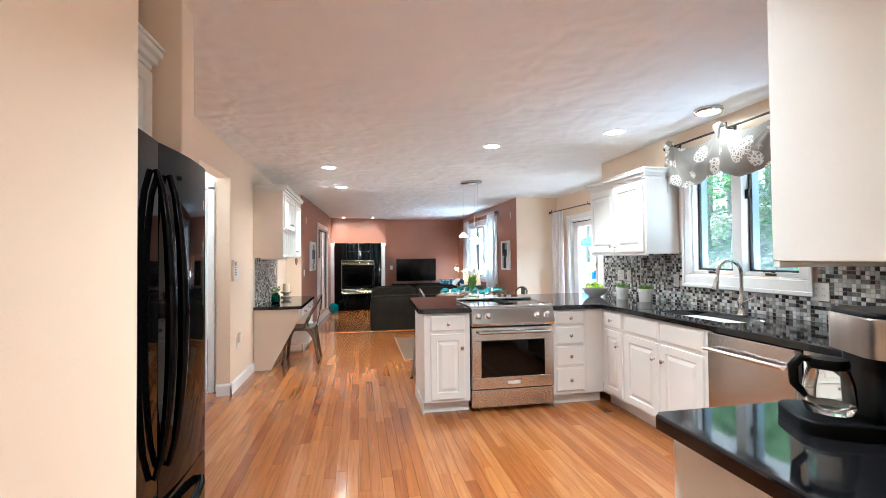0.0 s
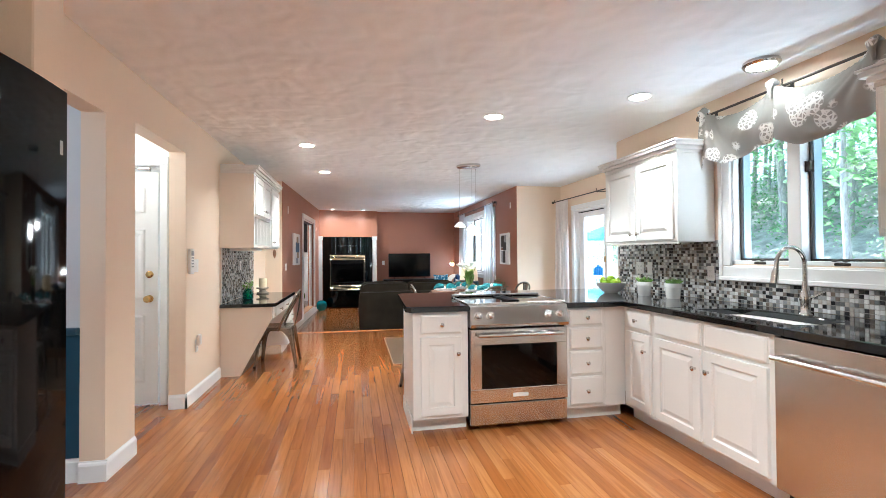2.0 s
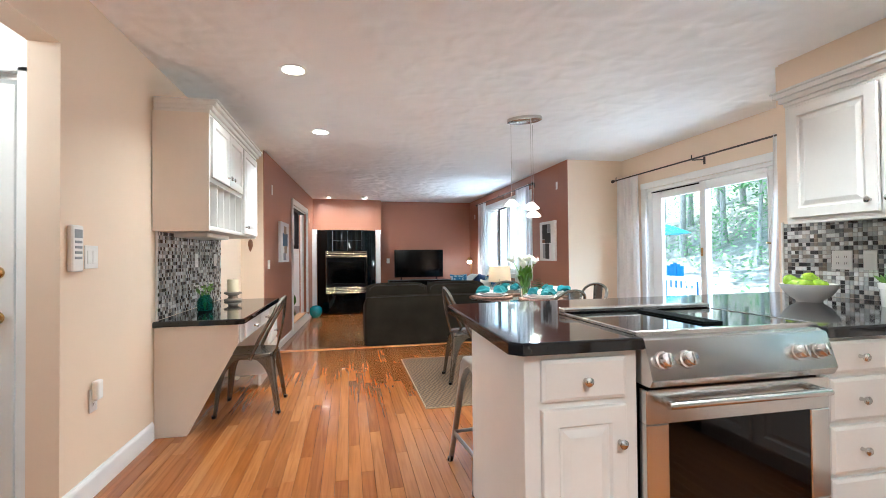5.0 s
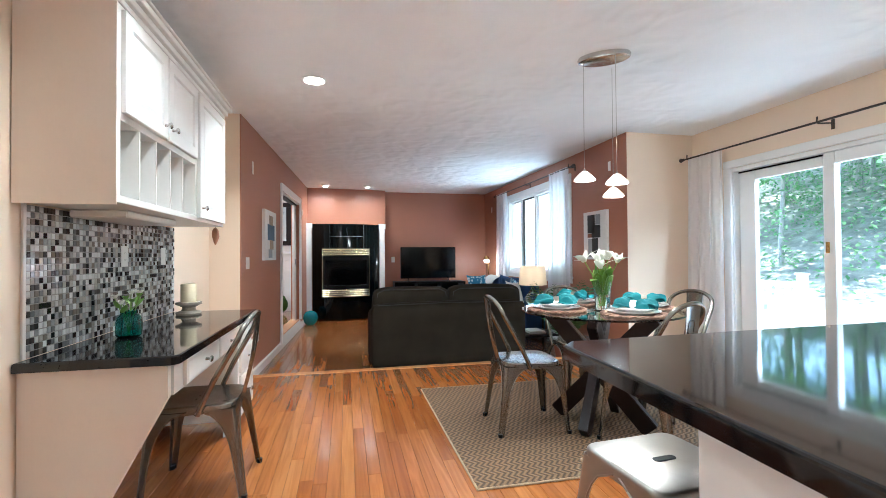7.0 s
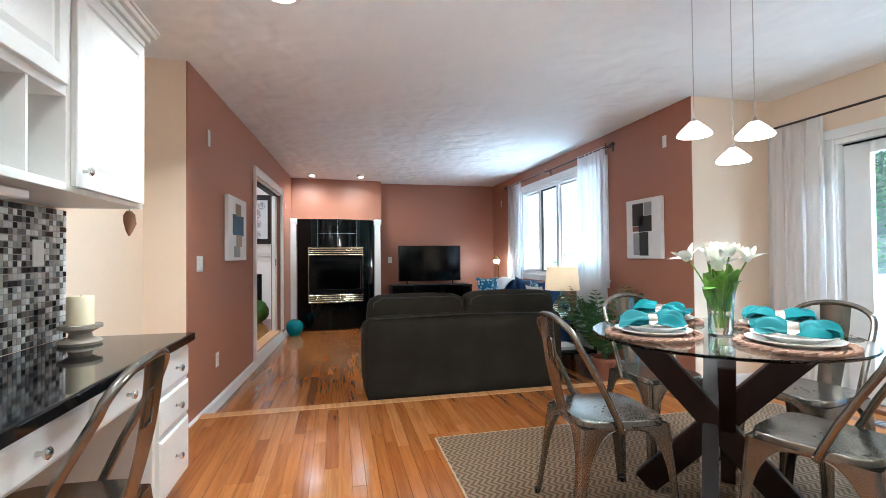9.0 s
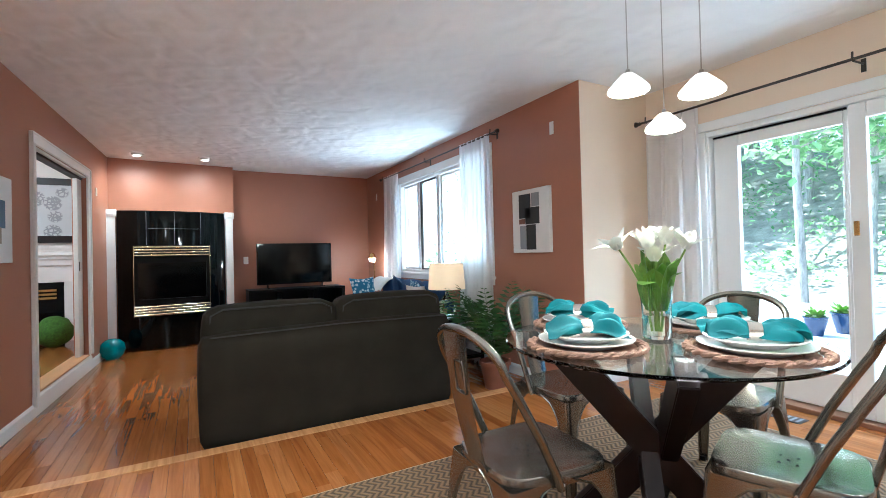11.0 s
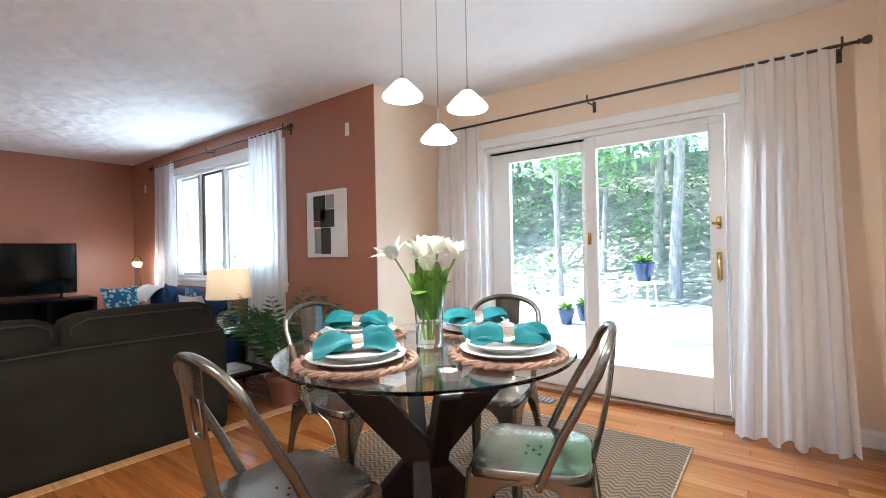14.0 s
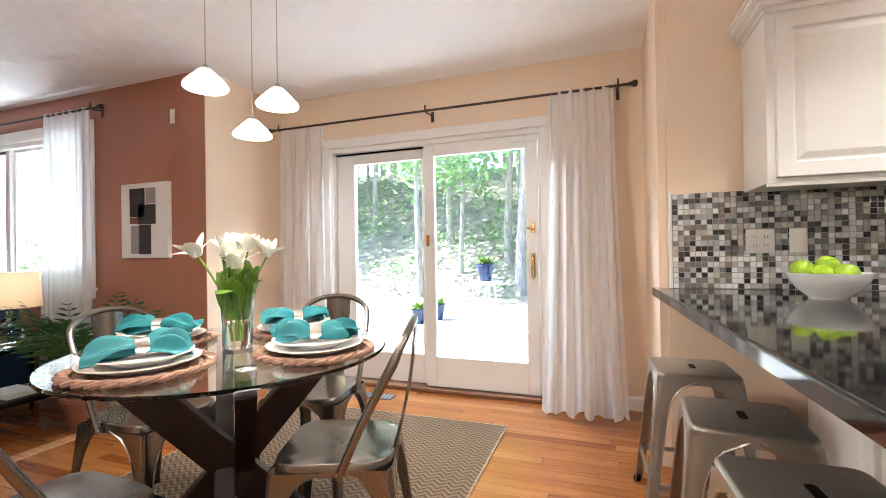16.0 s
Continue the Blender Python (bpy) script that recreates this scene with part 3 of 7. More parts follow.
baseboard("baseboard_12", (XB, 9.37), (3.04, 9.37))
baseboard("baseboard_13", (3.04, 6.34), (XB, 6.34))
baseboard("baseboard_14", (XB, 6.34), (XB, 6.95))
baseboard("baseboard_15", (XB, 8.95), (XB, 9.37))


# ---- openings: windows and doors ----
def pane(name, lo, hi, parent):
    ob = part(name, boxes((lo, hi)), PANE, parent)
    ob.visible_shadow = False
    return ob


# kitchen window: two casements in a white case
win = tagged(thing("window_1", "white double casement window above the sink", "window", (XR, 4.31, 1.135)), kind="structure")
part("window_frame", boxes(((-0.022, -0.58, 0.05), (0.0, -0.5, 1.12)), ((-0.022, 0.5, 0.05), (0.0, 0.58, 1.12)), ((-0.022, -0.58, 1.06), (0.0, 0.58, 1.16)), ((-0.022, -0.58, -0.045), (0.0, 0.58, 0.045)),
     ((-0.02, -0.045, 0.045), (0.1, 0.045, 1.06)), ((0.0, -0.51, 0.045), (0.13, -0.48, 1.06)), ((0.0, 0.48, 0.045), (0.13, 0.51, 1.06)), ((0.0, -0.51, 0.06), (0.13, 0.51, 0.09)), bevel=0.004), TRIM, win)
part("window_sill", boxes(((-0.012, -0.5, 0.03), (0.05, 0.5, 0.055)), bevel=0.006, seg=2), TRIM, win)
part("casing_bead", boxes(((-0.034, -0.6, -0.06), (-0.022, 0.6, -0.03)), ((-0.034, -0.6, -0.03), (-0.022, -0.565, 1.16)), ((-0.034, 0.565, -0.03), (-0.022, 0.6, 1.16)), bevel=0.004), TRIM, win)
BLUEALU = mat("blue_grey_aluminium_jamb", (0.34, 0.42, 0.47), 0.35, 0.3, var=0.15)
for s in (-1, 1):
    y0, y1 = sorted((s * 0.046, s * 0.479))
    sash = part("sash", boxes(((0.045, y0, 0.091), (0.062, y0 + 0.016, 1.06)), ((0.045, y1 - 0.016, 0.091), (0.062, y1, 1.06)), ((0.045, y0 + 0.016, 0.091), (0.062, y1 - 0.016, 0.106)), bevel=0.003), BRONZE, win, "dark inner sash edge")
    part("jamb_liner", boxes(((0.064, y1 - 0.02, 0.091), (0.128, y1 - 0.001, 1.06)), bevel=0.003), BLUEALU, win, "blue-grey aluminium jamb liner")
    pane("pane", (0.052, y0 + 0.014, 0.104), (0.056, y1 - 0.014, 1.06), win)
    crank = bmesh.new()
    box(crank, (-0.005, s * 0.27 - 0.05, 0.062), (0.04, s * 0.27 + 0.05, 0.085), 0.008)
    tube(crank, [(0.01, s * 0.27 - 0.03, 0.085), (-0.005, s * 0.27, 0.1), (-0.01, s * 0.27 + 0.05, 0.095)], 0.007)
    part("crank_handle", crank, BRONZE, win, "dark bronze crank handle")
    part("latch", boxes(((0.02, s * 0.05, 0.66), (0.05, s * 0.07, 0.72)), bevel=0.006), BRONZE, win, "dark bronze sash latch")

# living room window: four lights
lw = tagged(thing("window_2", "white living room window of four tall lights", "window", (XR, 11.82, 0.85)), kind="structure")
part("window_frame", boxes(((-0.022, -1.24, -0.08), (0, -1.16, 1.41)), ((-0.022, 1.16, -0.08), (0, 1.24, 1.41)), ((-0.022, -1.16, 1.31), (0, 1.16, 1.41)), ((-0.022, -1.16, -0.08), (0, 1.16, 0.0)),
     *[((0.02, y - 0.03, 0.0), (0.075, y + 0.03, 1.32)) for y in (-0.58, 0.0, 0.58)], ((0.0, -1.16, 0), (0.12, -1.14, 1.32)), ((0.0, 1.14, 0), (0.12, 1.16, 1.32)), ((0, -1.12, 0), (0.12, 1.12, 0.05)), ((0, -1.12, 1.27), (0.12, 1.12, 1.32)), bevel=0.004), TRIM, lw)
part("window_sill", boxes(((-0.05, -1.26, -0.02), (0.0, 1.26, 0.012)), bevel=0.006), TRIM, lw)
for y in (-0.85, -0.29, 0.29, 0.85):
    if y == 0.29:
        part("sash", boxes(((0.035, 0.04, 0.05), (0.065, 0.068, 1.27)), ((0.035, 0.515, 0.05), (0.065, 0.54, 1.27)), ((0.035, 0.068, 1.245), (0.065, 0.515, 1.27)), ((0.035, 0.068, 0.05), (0.065, 0.515, 0.075)), bevel=0.004), BRONZE, lw, "dark casement sash")
    else:
        part("sash_frame", boxes(((0.05, y - 0.255, 0.05), (0.07, y - 0.235, 1.27)), ((0.05, y + 0.235, 0.05), (0.07, y + 0.255, 1.27)), ((0.05, y - 0.235, 0.05), (0.07, y + 0.235, 0.08)), ((0.05, y - 0.235, 1.24), (0.07, y + 0.235, 1.27)), bevel=0.004), TRIM, lw)
    pane("pane", (0.06, y - 0.24, 0.07), (0.064, y + 0.24, 1.25), lw)

# sliding patio door
sd = tagged(thing("door_1", "white sliding glass patio door with brass handles", "door", (XB, 7.94, 0.02)), kind="structure")
part("door_frame", boxes(((-0.025, -0.99, -0.02), (0, -0.90, 2.0)), ((-0.025, 0.90, -0.02), (0, 0.99, 2.0)), ((-0.03, -0.99, 2.0), (0, 0.99, 2.075)), ((0, -0.92, 1.96), (0.13, 0.92, 2.0)), ((0, -0.92, 0), (0.13, -0.885, 1.96)), ((0, 0.885, 0), (0.13, 0.92, 1.96)), bevel=0.005), TRIM, sd)
part("sill_track", boxes(((-0.06, -0.92, -0.02), (0.13, 0.92, 0.012)), bevel=0.004), mat("oak_sill", (0.2, 0.09, 0.045), 0.4, var=0.2), sd, "brown oak door sill")


def leaf_door(y0, y1, x, top, gy0, gy1):
    q = part("sliding_panel", boxes(((x, y0, 0.015), (x + 0.045, gy0, top)), ((x, gy1, 0.015), (x + 0.045, y1, top)), ((x, gy0, 0.015), (x + 0.045, gy1, 0.25)), ((x, gy0, 1.86), (x + 0.045, gy1, top)), bevel=0.005), TRIM, sd)
    part("glazing_bead", boxes(((x - 0.006, gy0 - 0.012, 0.238), (x, gy0, 1.872)), ((x - 0.006, gy1, 0.238), (x, gy1 + 0.012, 1.872)), ((x - 0.006, gy0, 0.238), (x, gy1, 0.25)), ((x - 0.006, gy0, 1.86), (x, gy1, 1.872))), TRIM, sd)
    g = part("pane", boxes(((x + 0.02, gy0 - 0.005, 0.245), (x + 0.024, gy1 + 0.005, 1.865))), PANE, sd)
    g.visible_shadow = False
    return q


leaf_door(-0.88, 0.03, 0.005, 1.955, -0.79, -0.06)
leaf_door(-0.03, 0.88, 0.06, 1.944, 0.07, 0.70)
# solid black strip that draws the shade between panel and head
part("head_gap", boxes(((0.052, 0.05, 1.945), (0.1, 0.88, 1.957))), BLACK, sd, "black strip for the shaded gap above the panel")
hd = bmesh.new()
box(hd, (-0.01, -0.855, 0.89), (0.005, -0.825, 1.07), 0.004)
tube(hd, [(-0.01, -0.84, 0.88), (-0.05, -0.845, 0.9), (-0.052, -0.845, 0.97), (-0.045, -0.842, 1.04), (-0.01, -0.84, 1.06)], 0.006)
part("handle", hd, BRASS, sd, "polished brass pull handle")
hd = boxes(((-0.01, -0.855, 1.22), (0.005, -0.828, 1.30)), bevel=0.004)
tube(hd, [(-0.02, -0.85, 1.25), (-0.03, -0.80, 1.26)], 0.009)
part("lock", hd, BRASS, sd, "polished brass thumb lock")
part("latch", boxes(((-0.008, -0.015, 1.14), (0.005, 0.012, 1.23)), bevel=0.003), BRASS, sd, "brass middle latch")
part("closer_bar", boxes(((-0.02, -0.88, 1.905), (0.0, -0.68, 1.92)), bevel=0.004), TRIM, sd)


# panelled hall door
def panel_door(name, label, where, rz, w, h, cols, rows, mat_):
    d = tagged(thing(name, label, "door", where, rz), kind="structure")
    part("door_leaf", boxes(((0, 0, 0.008), (w, 0.036, h)), bevel=0.002), mat_, d)
    st = 0.1
    pw = (w - st * (cols + 1)) / cols
    for c in range(cols):
        for z0, z1 in rows:
            x0 = st + c * (pw + st)
            bm = bmesh.new()
            o = [(x0, z0), (x0 + pw, z0), (x0 + pw, z1), (x0, z1)]
            rings = []
            for inset, dep in ((0, -0.0005), (0.012, -0.009), (0.03, -0.009), (0.055, -0.001)):
                rings.append([bm.verts.new((x + (inset if x == x0 else -inset), dep if dep > -0.001 else dep, z + (inset if z == z0 else -inset))) for x, z in o])
            for v in rings[0]:
                v.co.y = -0.001
            for p, q in zip(rings, rings[1:]):
                for i in range(4):
                    bm.faces.new((p[i], p[(i + 1) % 4], q[(i + 1) % 4], q[i]))
            bm.faces.new(rings[-1])
            bmesh.ops.recalc_face_normals(bm, faces=bm.faces[:])
            part("door_panel", bm, mat_, d)
    return d


hall = panel_door("door_2", "white six-panel hall door with brass knob", (-2.28, 6.23, 0), 0, 0.81, 2.02, 2, [(0.2, 0.78), (0.92, 1.52), (1.66, 1.88)], WHITE)
kn = lathe(bmesh.new(), [(0.0, 0.0), (0.03, 0.0), (0.032, 0.008), (0.012, 0.014), (0.012, 0.035), (0.026, 0.045), (0.03, 0.058), (0.022, 0.07), (0.0, 0.073)], seg=20)
bmesh.ops.transform(kn, matrix=pose(0.745, 0.0, 0.92, 90, 0, 0), verts=kn.verts[:])
part("knob", kn, BRASS, hall, "polished brass door knob", True)
kn = lathe(bmesh.new(), [(0.0, 0.0), (0.03, 0.0), (0.03, 0.012), (0.02, 0.02), (0.0, 0.022)], seg=20)
bmesh.ops.transform(kn, matrix=pose(0.745, 0.0, 1.13, 90, 0, 0), verts=kn.verts[:])
part("deadbolt", kn, BRASS, hall, "polished brass deadbolt rose", True)
part("closer_arm", tube(boxes(((0.66, -0.04, 2.03), (0.76, -0.004, 2.06)), bevel=0.006), [(0.72, -0.03, 2.045), (0.1, -0.05, 2.04)], 0.006), CHROME, hall, "metal door closer arm")
part("door_frame", boxes(((-0.12, -0.02, 0), (-0.02, 0.02, 2.1)), ((0.83, -0.02, 0), (0.89, 0.02, 2.1)), ((-0.12, -0.02, 2.075), (0.89, 0.02, 2.16)), bevel=0.004), TRIM, hall)

# pocket door opening of the living room
pd = tagged(thing("door_3", "white cased opening with a pocket door half drawn", "door"), kind="structure")
pd.matrix_world = RW
part("casing", boxes(((0, 1.86, -0.005), (0.022, 1.95, 2.06)), ((0, 3.51, 0.09), (0.022, 3.6, 2.06)), ((0, 1.86, 2.06), (0.024, 3.6, 2.15)), ((-0.14, 1.94, 0.09), (0.0, 1.965, 2.06)), ((-0.14, 1.965, 2.04), (0, 3.51, 2.06)), bevel=0.005), TRIM, pd)
part("casing_bead", boxes(((0.022, 1.86, -0.005), (0.032, 1.88, 2.15)), ((0.022, 3.58, 0.09), (0.032, 3.6, 2.15)), ((0.024, 1.88, 2.13), (0.032, 3.58, 2.15)), bevel=0.003), TRIM, pd)
part("threshold", boxes(((-0.14, 1.95, 0.08), (0.01, 3.51, 0.098)), bevel=0.004), mat("oak_threshold", (0.5, 0.26, 0.11), 0.35, var=0.2), pd, "oak threshold board")
pk = part("pocket_leaf", boxes(((-0.085, 3.36, 0.1), (-0.045, 3.55, 2.04)), bevel=0.003), WHITE, pd, "white sliding door leaf")
part("pull", boxes(((-0.045, 3.38, 1.02), (-0.04, 3.41, 1.12)), bevel=0.002), BRONZE, pk, "dark recessed pull")
part("head_track", boxes(((-0.1, 1.97, 2.015), (-0.03, 3.5, 2.038))), BLACK, pd, "dark head track")

# navy wainscot of the dining room
wc = tagged(thing("wainscot", "navy painted wainscot with raised frames", "wainscot", (-1.335, 4.86, 0)), kind="structure")
part("board", boxes(((-1.7, -0.014, 0.14), (0, 0, 0.84))), NAVY, wc)
part("cap_rail", boxes(((-1.7, -0.04, 0.84), (0, 0, 0.88)), bevel=0.008, seg=2), NAVY, wc)
for x in (-1.62, -1.08, -0.54):
    part("panel_frame", boxes(((x, -0.03, 0.22), (x + 0.025, -0.014, 0.76)), ((x + 0.425, -0.03, 0.22), (x + 0.45, -0.014, 0.76)), ((x + 0.025, -0.03, 0.22), (x + 0.425, -0.014, 0.245)), ((x + 0.025, -0.03, 0.735), (x + 0.425, -0.014, 0.76)), bevel=0.004), NAVY, wc)


# ---- kitchen cabinets ----
def raised(w, h, arch=False):
    """A cabinet door with a raised centre field, facing -y, lower corner at 0, 0."""
    bm = bmesh.new()
    f = 0.055 if min(w, h) > 0.2 else 0.022
    rings = []
    for inset, dep in ((0, 0.0), (0, 0.017), (0.003, 0.02), (f, 0.02), (f + 0.008, 0.011), (f + 0.016, 0.011), (f + 0.04 if f > 0.03 else f + 0.016, 0.019 if f > 0.03 else 0.011)):
        rings.append([bm.verts.new((x, -dep, z)) for x, z in ((inset, inset), (w - inset, inset), (w - inset, h - inset), (inset, h - inset))])
    for p, q in zip(rings, rings[1:]):
        for i in range(4):
            bm.faces.new((p[i], p[(i + 1) % 4], q[(i + 1) % 4], q[i]))
    bm.faces.new(rings[-1])
    bm.faces.new(rings[0][::-1])
    bmesh.ops.recalc_face_normals(bm, faces=bm.faces[:])
    return bm


def slab(w, h):
    bm = bmesh.new()
    rings = [[bm.verts.new((x, -d, z)) for x, z in ((i, i), (w - i, i), (w - i, h - i), (i, h - i))] for i, d in ((0, 0), (0, 0.014), (0.012, 0.02))]
    for p, q in zip(rings, rings[1:]):
        for i in range(4):
            bm.faces.new((p[i], p[(i + 1) % 4], q[(i + 1) % 4], q[i]))
    bm.faces.new(rings[-1])
    bm.faces.new(rings[0][::-1])
    bmesh.ops.recalc_face_normals(bm, faces=bm.faces[:])
    return bm


def front(kind, x, z, w, h, parent, knob):
    """A door or drawer front with its round knob."""
    bm = raised(w, h) if kind == "door" else slab(w, h)
    ob = part(kind + ("" if kind == "door" else "_front"), bm, WHITE, parent)
    ob.location = (x, 0, z)
    if knob:
        kx, kz = knob
        k = lathe(bmesh.new(), [(0.0, 0.0), (0.008, 0.0), (0.006, 0.01), (0.006, 0.016), (0.014, 0.02), (0.016, 0.027), (0.011, 0.032), (0.0, 0.034)], seg=14)
        bmesh.ops.transform(k, matrix=pose(kx, -0.02, kz, 90, 0, 0), verts=k.verts[:])
        part("knob", k, CHROME, ob, "satin nickel knob", True)
    return ob


def base_cab(label, where, rz, w, depth, fronts, group="kitchen base cabinets", toe=True, h=0.87):
    c = thing("base_cabinet", label, "cabinet", where, rz, group)
    part("body", boxes(((0, 0.0, 0.1), (w, depth, h)), bevel=0.002), WHITE, c)
    if toe:
        part("toe_kick", boxes(((0.0, 0.07, 0), (w, 0.09, 0.1))), WHITE, c)
    for f in fronts:
        front(*f[:5], c, f[5] if len(f) > 5 else None)
    return c


def stack(w, zs):
    return [("drawer", 0.03, z0, w - 0.06, z1 - z0, ((w - 0.06) / 2, (z1 - z0) / 2)) for z0, z1 in zs]


Y0 = 5.115     # front of the peninsula's cabinets
cab = base_cab("white raised-panel base cabinet at the peninsula end", (0.615, Y0, 0), 0, 0.405, 0.62,
               [("drawer", 0.055, 0.715, 0.3, 0.135, (0.15, 0.065)), ("door", 0.055, 0.13, 0.3, 0.56, (0.27, 0.44))])
part("end_skirting", boxes(((-0.01, 0.02, 0), (0, 0.6, 0.1)), bevel=0.002), WHITE, cab)
base_cab("white four-drawer base cabinet beside the range", (1.79, Y0, 0), 0, 0.33, 0.62, stack(0.33, [(0.735, 0.855), (0.555, 0.715), (0.36, 0.535), (0.13, 0.34)]))
base_cab("plain white corner filler cabinet", (2.121, Y0 + 0.001, 0), 0, 0.17, 0.62, [])
X0 = 2.29      # front of the sink run
base_cab("white narrow base cabinet with drawer and door", (X0, 5.115, 0), -90, 0.355, 0.68, [("drawer", 0.045, 0.715, 0.28, 0.135, (0.14, 0.065)), ("door", 0.045, 0.13, 0.28, 0.56, (0.235, 0.44))])
base_cab("white two-door sink base cabinet", (X0, 4.76, 0), -90, 0.935, 0.68, [("drawer", 0.025, 0.715, 0.42, 0.135), ("drawer", 0.48, 0.715, 0.42, 0.135),
         ("door", 0.025, 0.13, 0.42, 0.56, (0.385, 0.44)), ("door", 0.48, 0.13, 0.42, 0.56, (0.035, 0.44))])
base_cab("white base cabinet beyond the dishwasher", (X0, 3.2, 0), -90, 0.65, 0.68, [("door", 0.03, 0.13, 0.45, 0.56, (0.04, 0.44)), ("drawer", 0.03, 0.715, 0.45, 0.135, (0.225, 0.065))])
base_cab("white base cabinet under the coffee counter", (0.92, 1.89, 0), 0, 1.36, 0.5, [], toe=False)
# back of the peninsula towards the dining room
pb = thing("peninsula_panel", "white panelled back of the peninsula", "panel", (2.98, 5.74, 0), 180)
part("board", boxes(((0, 0.0, 0.0), (2.34, 0.02, 0.87)), bevel=0.002), WHITE, pb)
for i in range(4):
    q = part("field", raised(0.5, 0.62), WHITE, pb)
    q.location = (0.08 + i * 0.56, 0, 0.16)

# worktops
def top_with_bevel(name, label, pts, z0, z1):
    bm = prism(bmesh.new(), pts, z0, z1, 0.008)
    ob = part(name, bm, GRANITE, None, label)
    return tagged(ob, category="worktop")


top_with_bevel("granite_worktop", "polished black granite worktop of the peninsula and sink run",
               [(0.60, 5.08), (1.025, 5.08), (1.025, 5.68), (1.79, 5.68), (1.79, 5.08), (2.255, 5.08), (2.255, 4.62), (2.42, 4.62), (2.42, 4.5)] +
               [(2.55, 4.5), (2.74, 4.47), (2.78, 4.3), (2.78, 4.0), (2.73, 3.83), (2.5, 3.8), (2.42, 3.84), (2.42, 3.75), (2.255, 3.75), (2.255, 2.45), (0.9, 2.43), (0.88, 2.41), (0.87, 1.89), (3.08, 1.89), (3.08, 6.36), (3.05, 6.372), (0.66, 6.265), (0.61, 6.215), (0.565, 5.12)], 0.872, 0.912)
top_with_bevel("sink_front_ledge", "polished black granite strip in front of the sink", [(2.256, 3.752), (2.418, 3.752), (2.418, 4.618), (2.256, 4.618)], 0.873, 0.9115)
sk = bmesh.new()
box(sk, (2.421, 3.84, 0.72), (2.779, 4.498, 0.9), 0.05, 3)
bmesh.ops.delete(sk, geom=[f for f in sk.faces if f.normal.z > 0.5], context="FACES")
bmesh.ops.solidify(sk, geom=sk.faces[:], thickness=0.004)
tagged(part("sink", sk, STEEL, None, "brushed steel undermount kitchen sink", True), category="sink")
fa = thing("faucet", "brushed nickel pull-down kitchen faucet", "faucet", (2.83, 4.12, 0.912))
b = lathe(bmesh.new(), [(0.032, 0), (0.032, 0.008), (0.026, 0.014), (0.024, 0.06), (0.03, 0.09), (0.026, 0.12), (0.016, 0.15), (0.014, 0.2)], seg=20)
part("body", b, CHROME, fa, "", True)
arc = [(0, 0, 0.19)] + [(-0.1 + 0.1 * math.cos(a), 0, 0.30 + 0.1 * math.sin(a)) for a in [math.pi * i / 12 for i in range(13)]] + [(-0.205, 0, 0.27)]
part("spout", tube(bmesh.new(), arc, 0.012, 12), CHROME, fa, "", True)
part("spray_head", tube(bmesh.new(), [(-0.205, 0, 0.275), (-0.21, 0, 0.25), (-0.222, 0, 0.19)], [0.013, 0.019, 0.021], 14), CHROME, fa, "", True)
part("lever", tube(bmesh.new(), [(0.0, -0.02, 0.1), (0.0, -0.06, 0.115), (0.01, -0.1, 0.14)], [0.009, 0.008, 0.006], 10), CHROME, fa, "", True)

# range
rg = thing("range", "stainless steel slide-in range with black glass oven door", "stove", (1.03, 5.09, 0))
part("body", boxes(((0.004, 0.03, 0.05), (0.752, 0.6, 0.86)), bevel=0.002), BLACK, rg)
part("drawer_front", boxes(((0, 0, 0.035), (0.756, 0.03, 0.19)), bevel=0.006, seg=2), STEEL, rg)
od = part("oven_door", boxes(((0, -0.012, 0.2), (0.756, 0.03, 0.30)), ((0, -0.012, 0.62), (0.756, 0.03, 0.735)), ((0, -0.012, 0.30), (0.085, 0.03, 0.62)), ((0.671, -0.012, 0.30), (0.756, 0.03, 0.62)), bevel=0.003), STEEL, rg)
part("window", boxes(((0.082, -0.008, 0.298), (0.674, 0.0, 0.622))), OVENGLASS, od, "black oven glass")
hb = tube(bmesh.new(), [(0.05, -0.055, 0.695), (0.706, -0.055, 0.695)], 0.013, 14)
for x in (0.07, 0.686):
    box(hb, (x - 0.014, -0.05, 0.683), (x + 0.014, -0.01, 0.707), 0.004)
part("handle", hb, STEEL, od, "round steel bar handle", True)
part("badge", boxes(((0.32, -0.016, 0.235), (0.44, -0.011, 0.262)), bevel=0.002), PLASTICW, od, "small white maker's plate")
cp = bmesh.new()
vs = [cp.verts.new(p) for x in (0, 0.756) for p in ((x, -0.03, 0.75), (x, -0.045, 0.775), (x, -0.005, 0.9), (x, 0.06, 0.915), (x, 0.06, 0.75))]
for i in range(5):
    cp.faces.new((vs[i], vs[(i + 1) % 5], vs[5 + (i + 1) % 5], vs[5 + i]))
cp.faces.new(vs[:5][::-1])
cp.faces.new(vs[5:])
bmesh.ops.recalc_face_normals(cp, faces=cp.faces[:])
part("control_panel", cp, STEEL, rg)
for x in (0.055, 0.145, 0.6, 0.69):
    k = lathe(bmesh.new(), [(0.03, 0), (0.03, 0.006), (0.024, 0.008), (0.022, 0.032), (0.018, 0.036), (0.0, 0.037)], seg=20)
    box(k, (-0.004, -0.02, 0.03), (0.004, 0.02, 0.042), 0.001)
    bmesh.ops.transform(k, matrix=pose(x, -0.026, 0.835, 72, 0, 0), verts=k.verts[:])
    part("knob", k, CHROME, rg, "steel control knob", True)
part("cooktop", boxes(((-0.004, 0.05, 0.905), (0.76, 0.60, 0.922)), bevel=0.004), BLACKG, rg, "black glass cooktop")
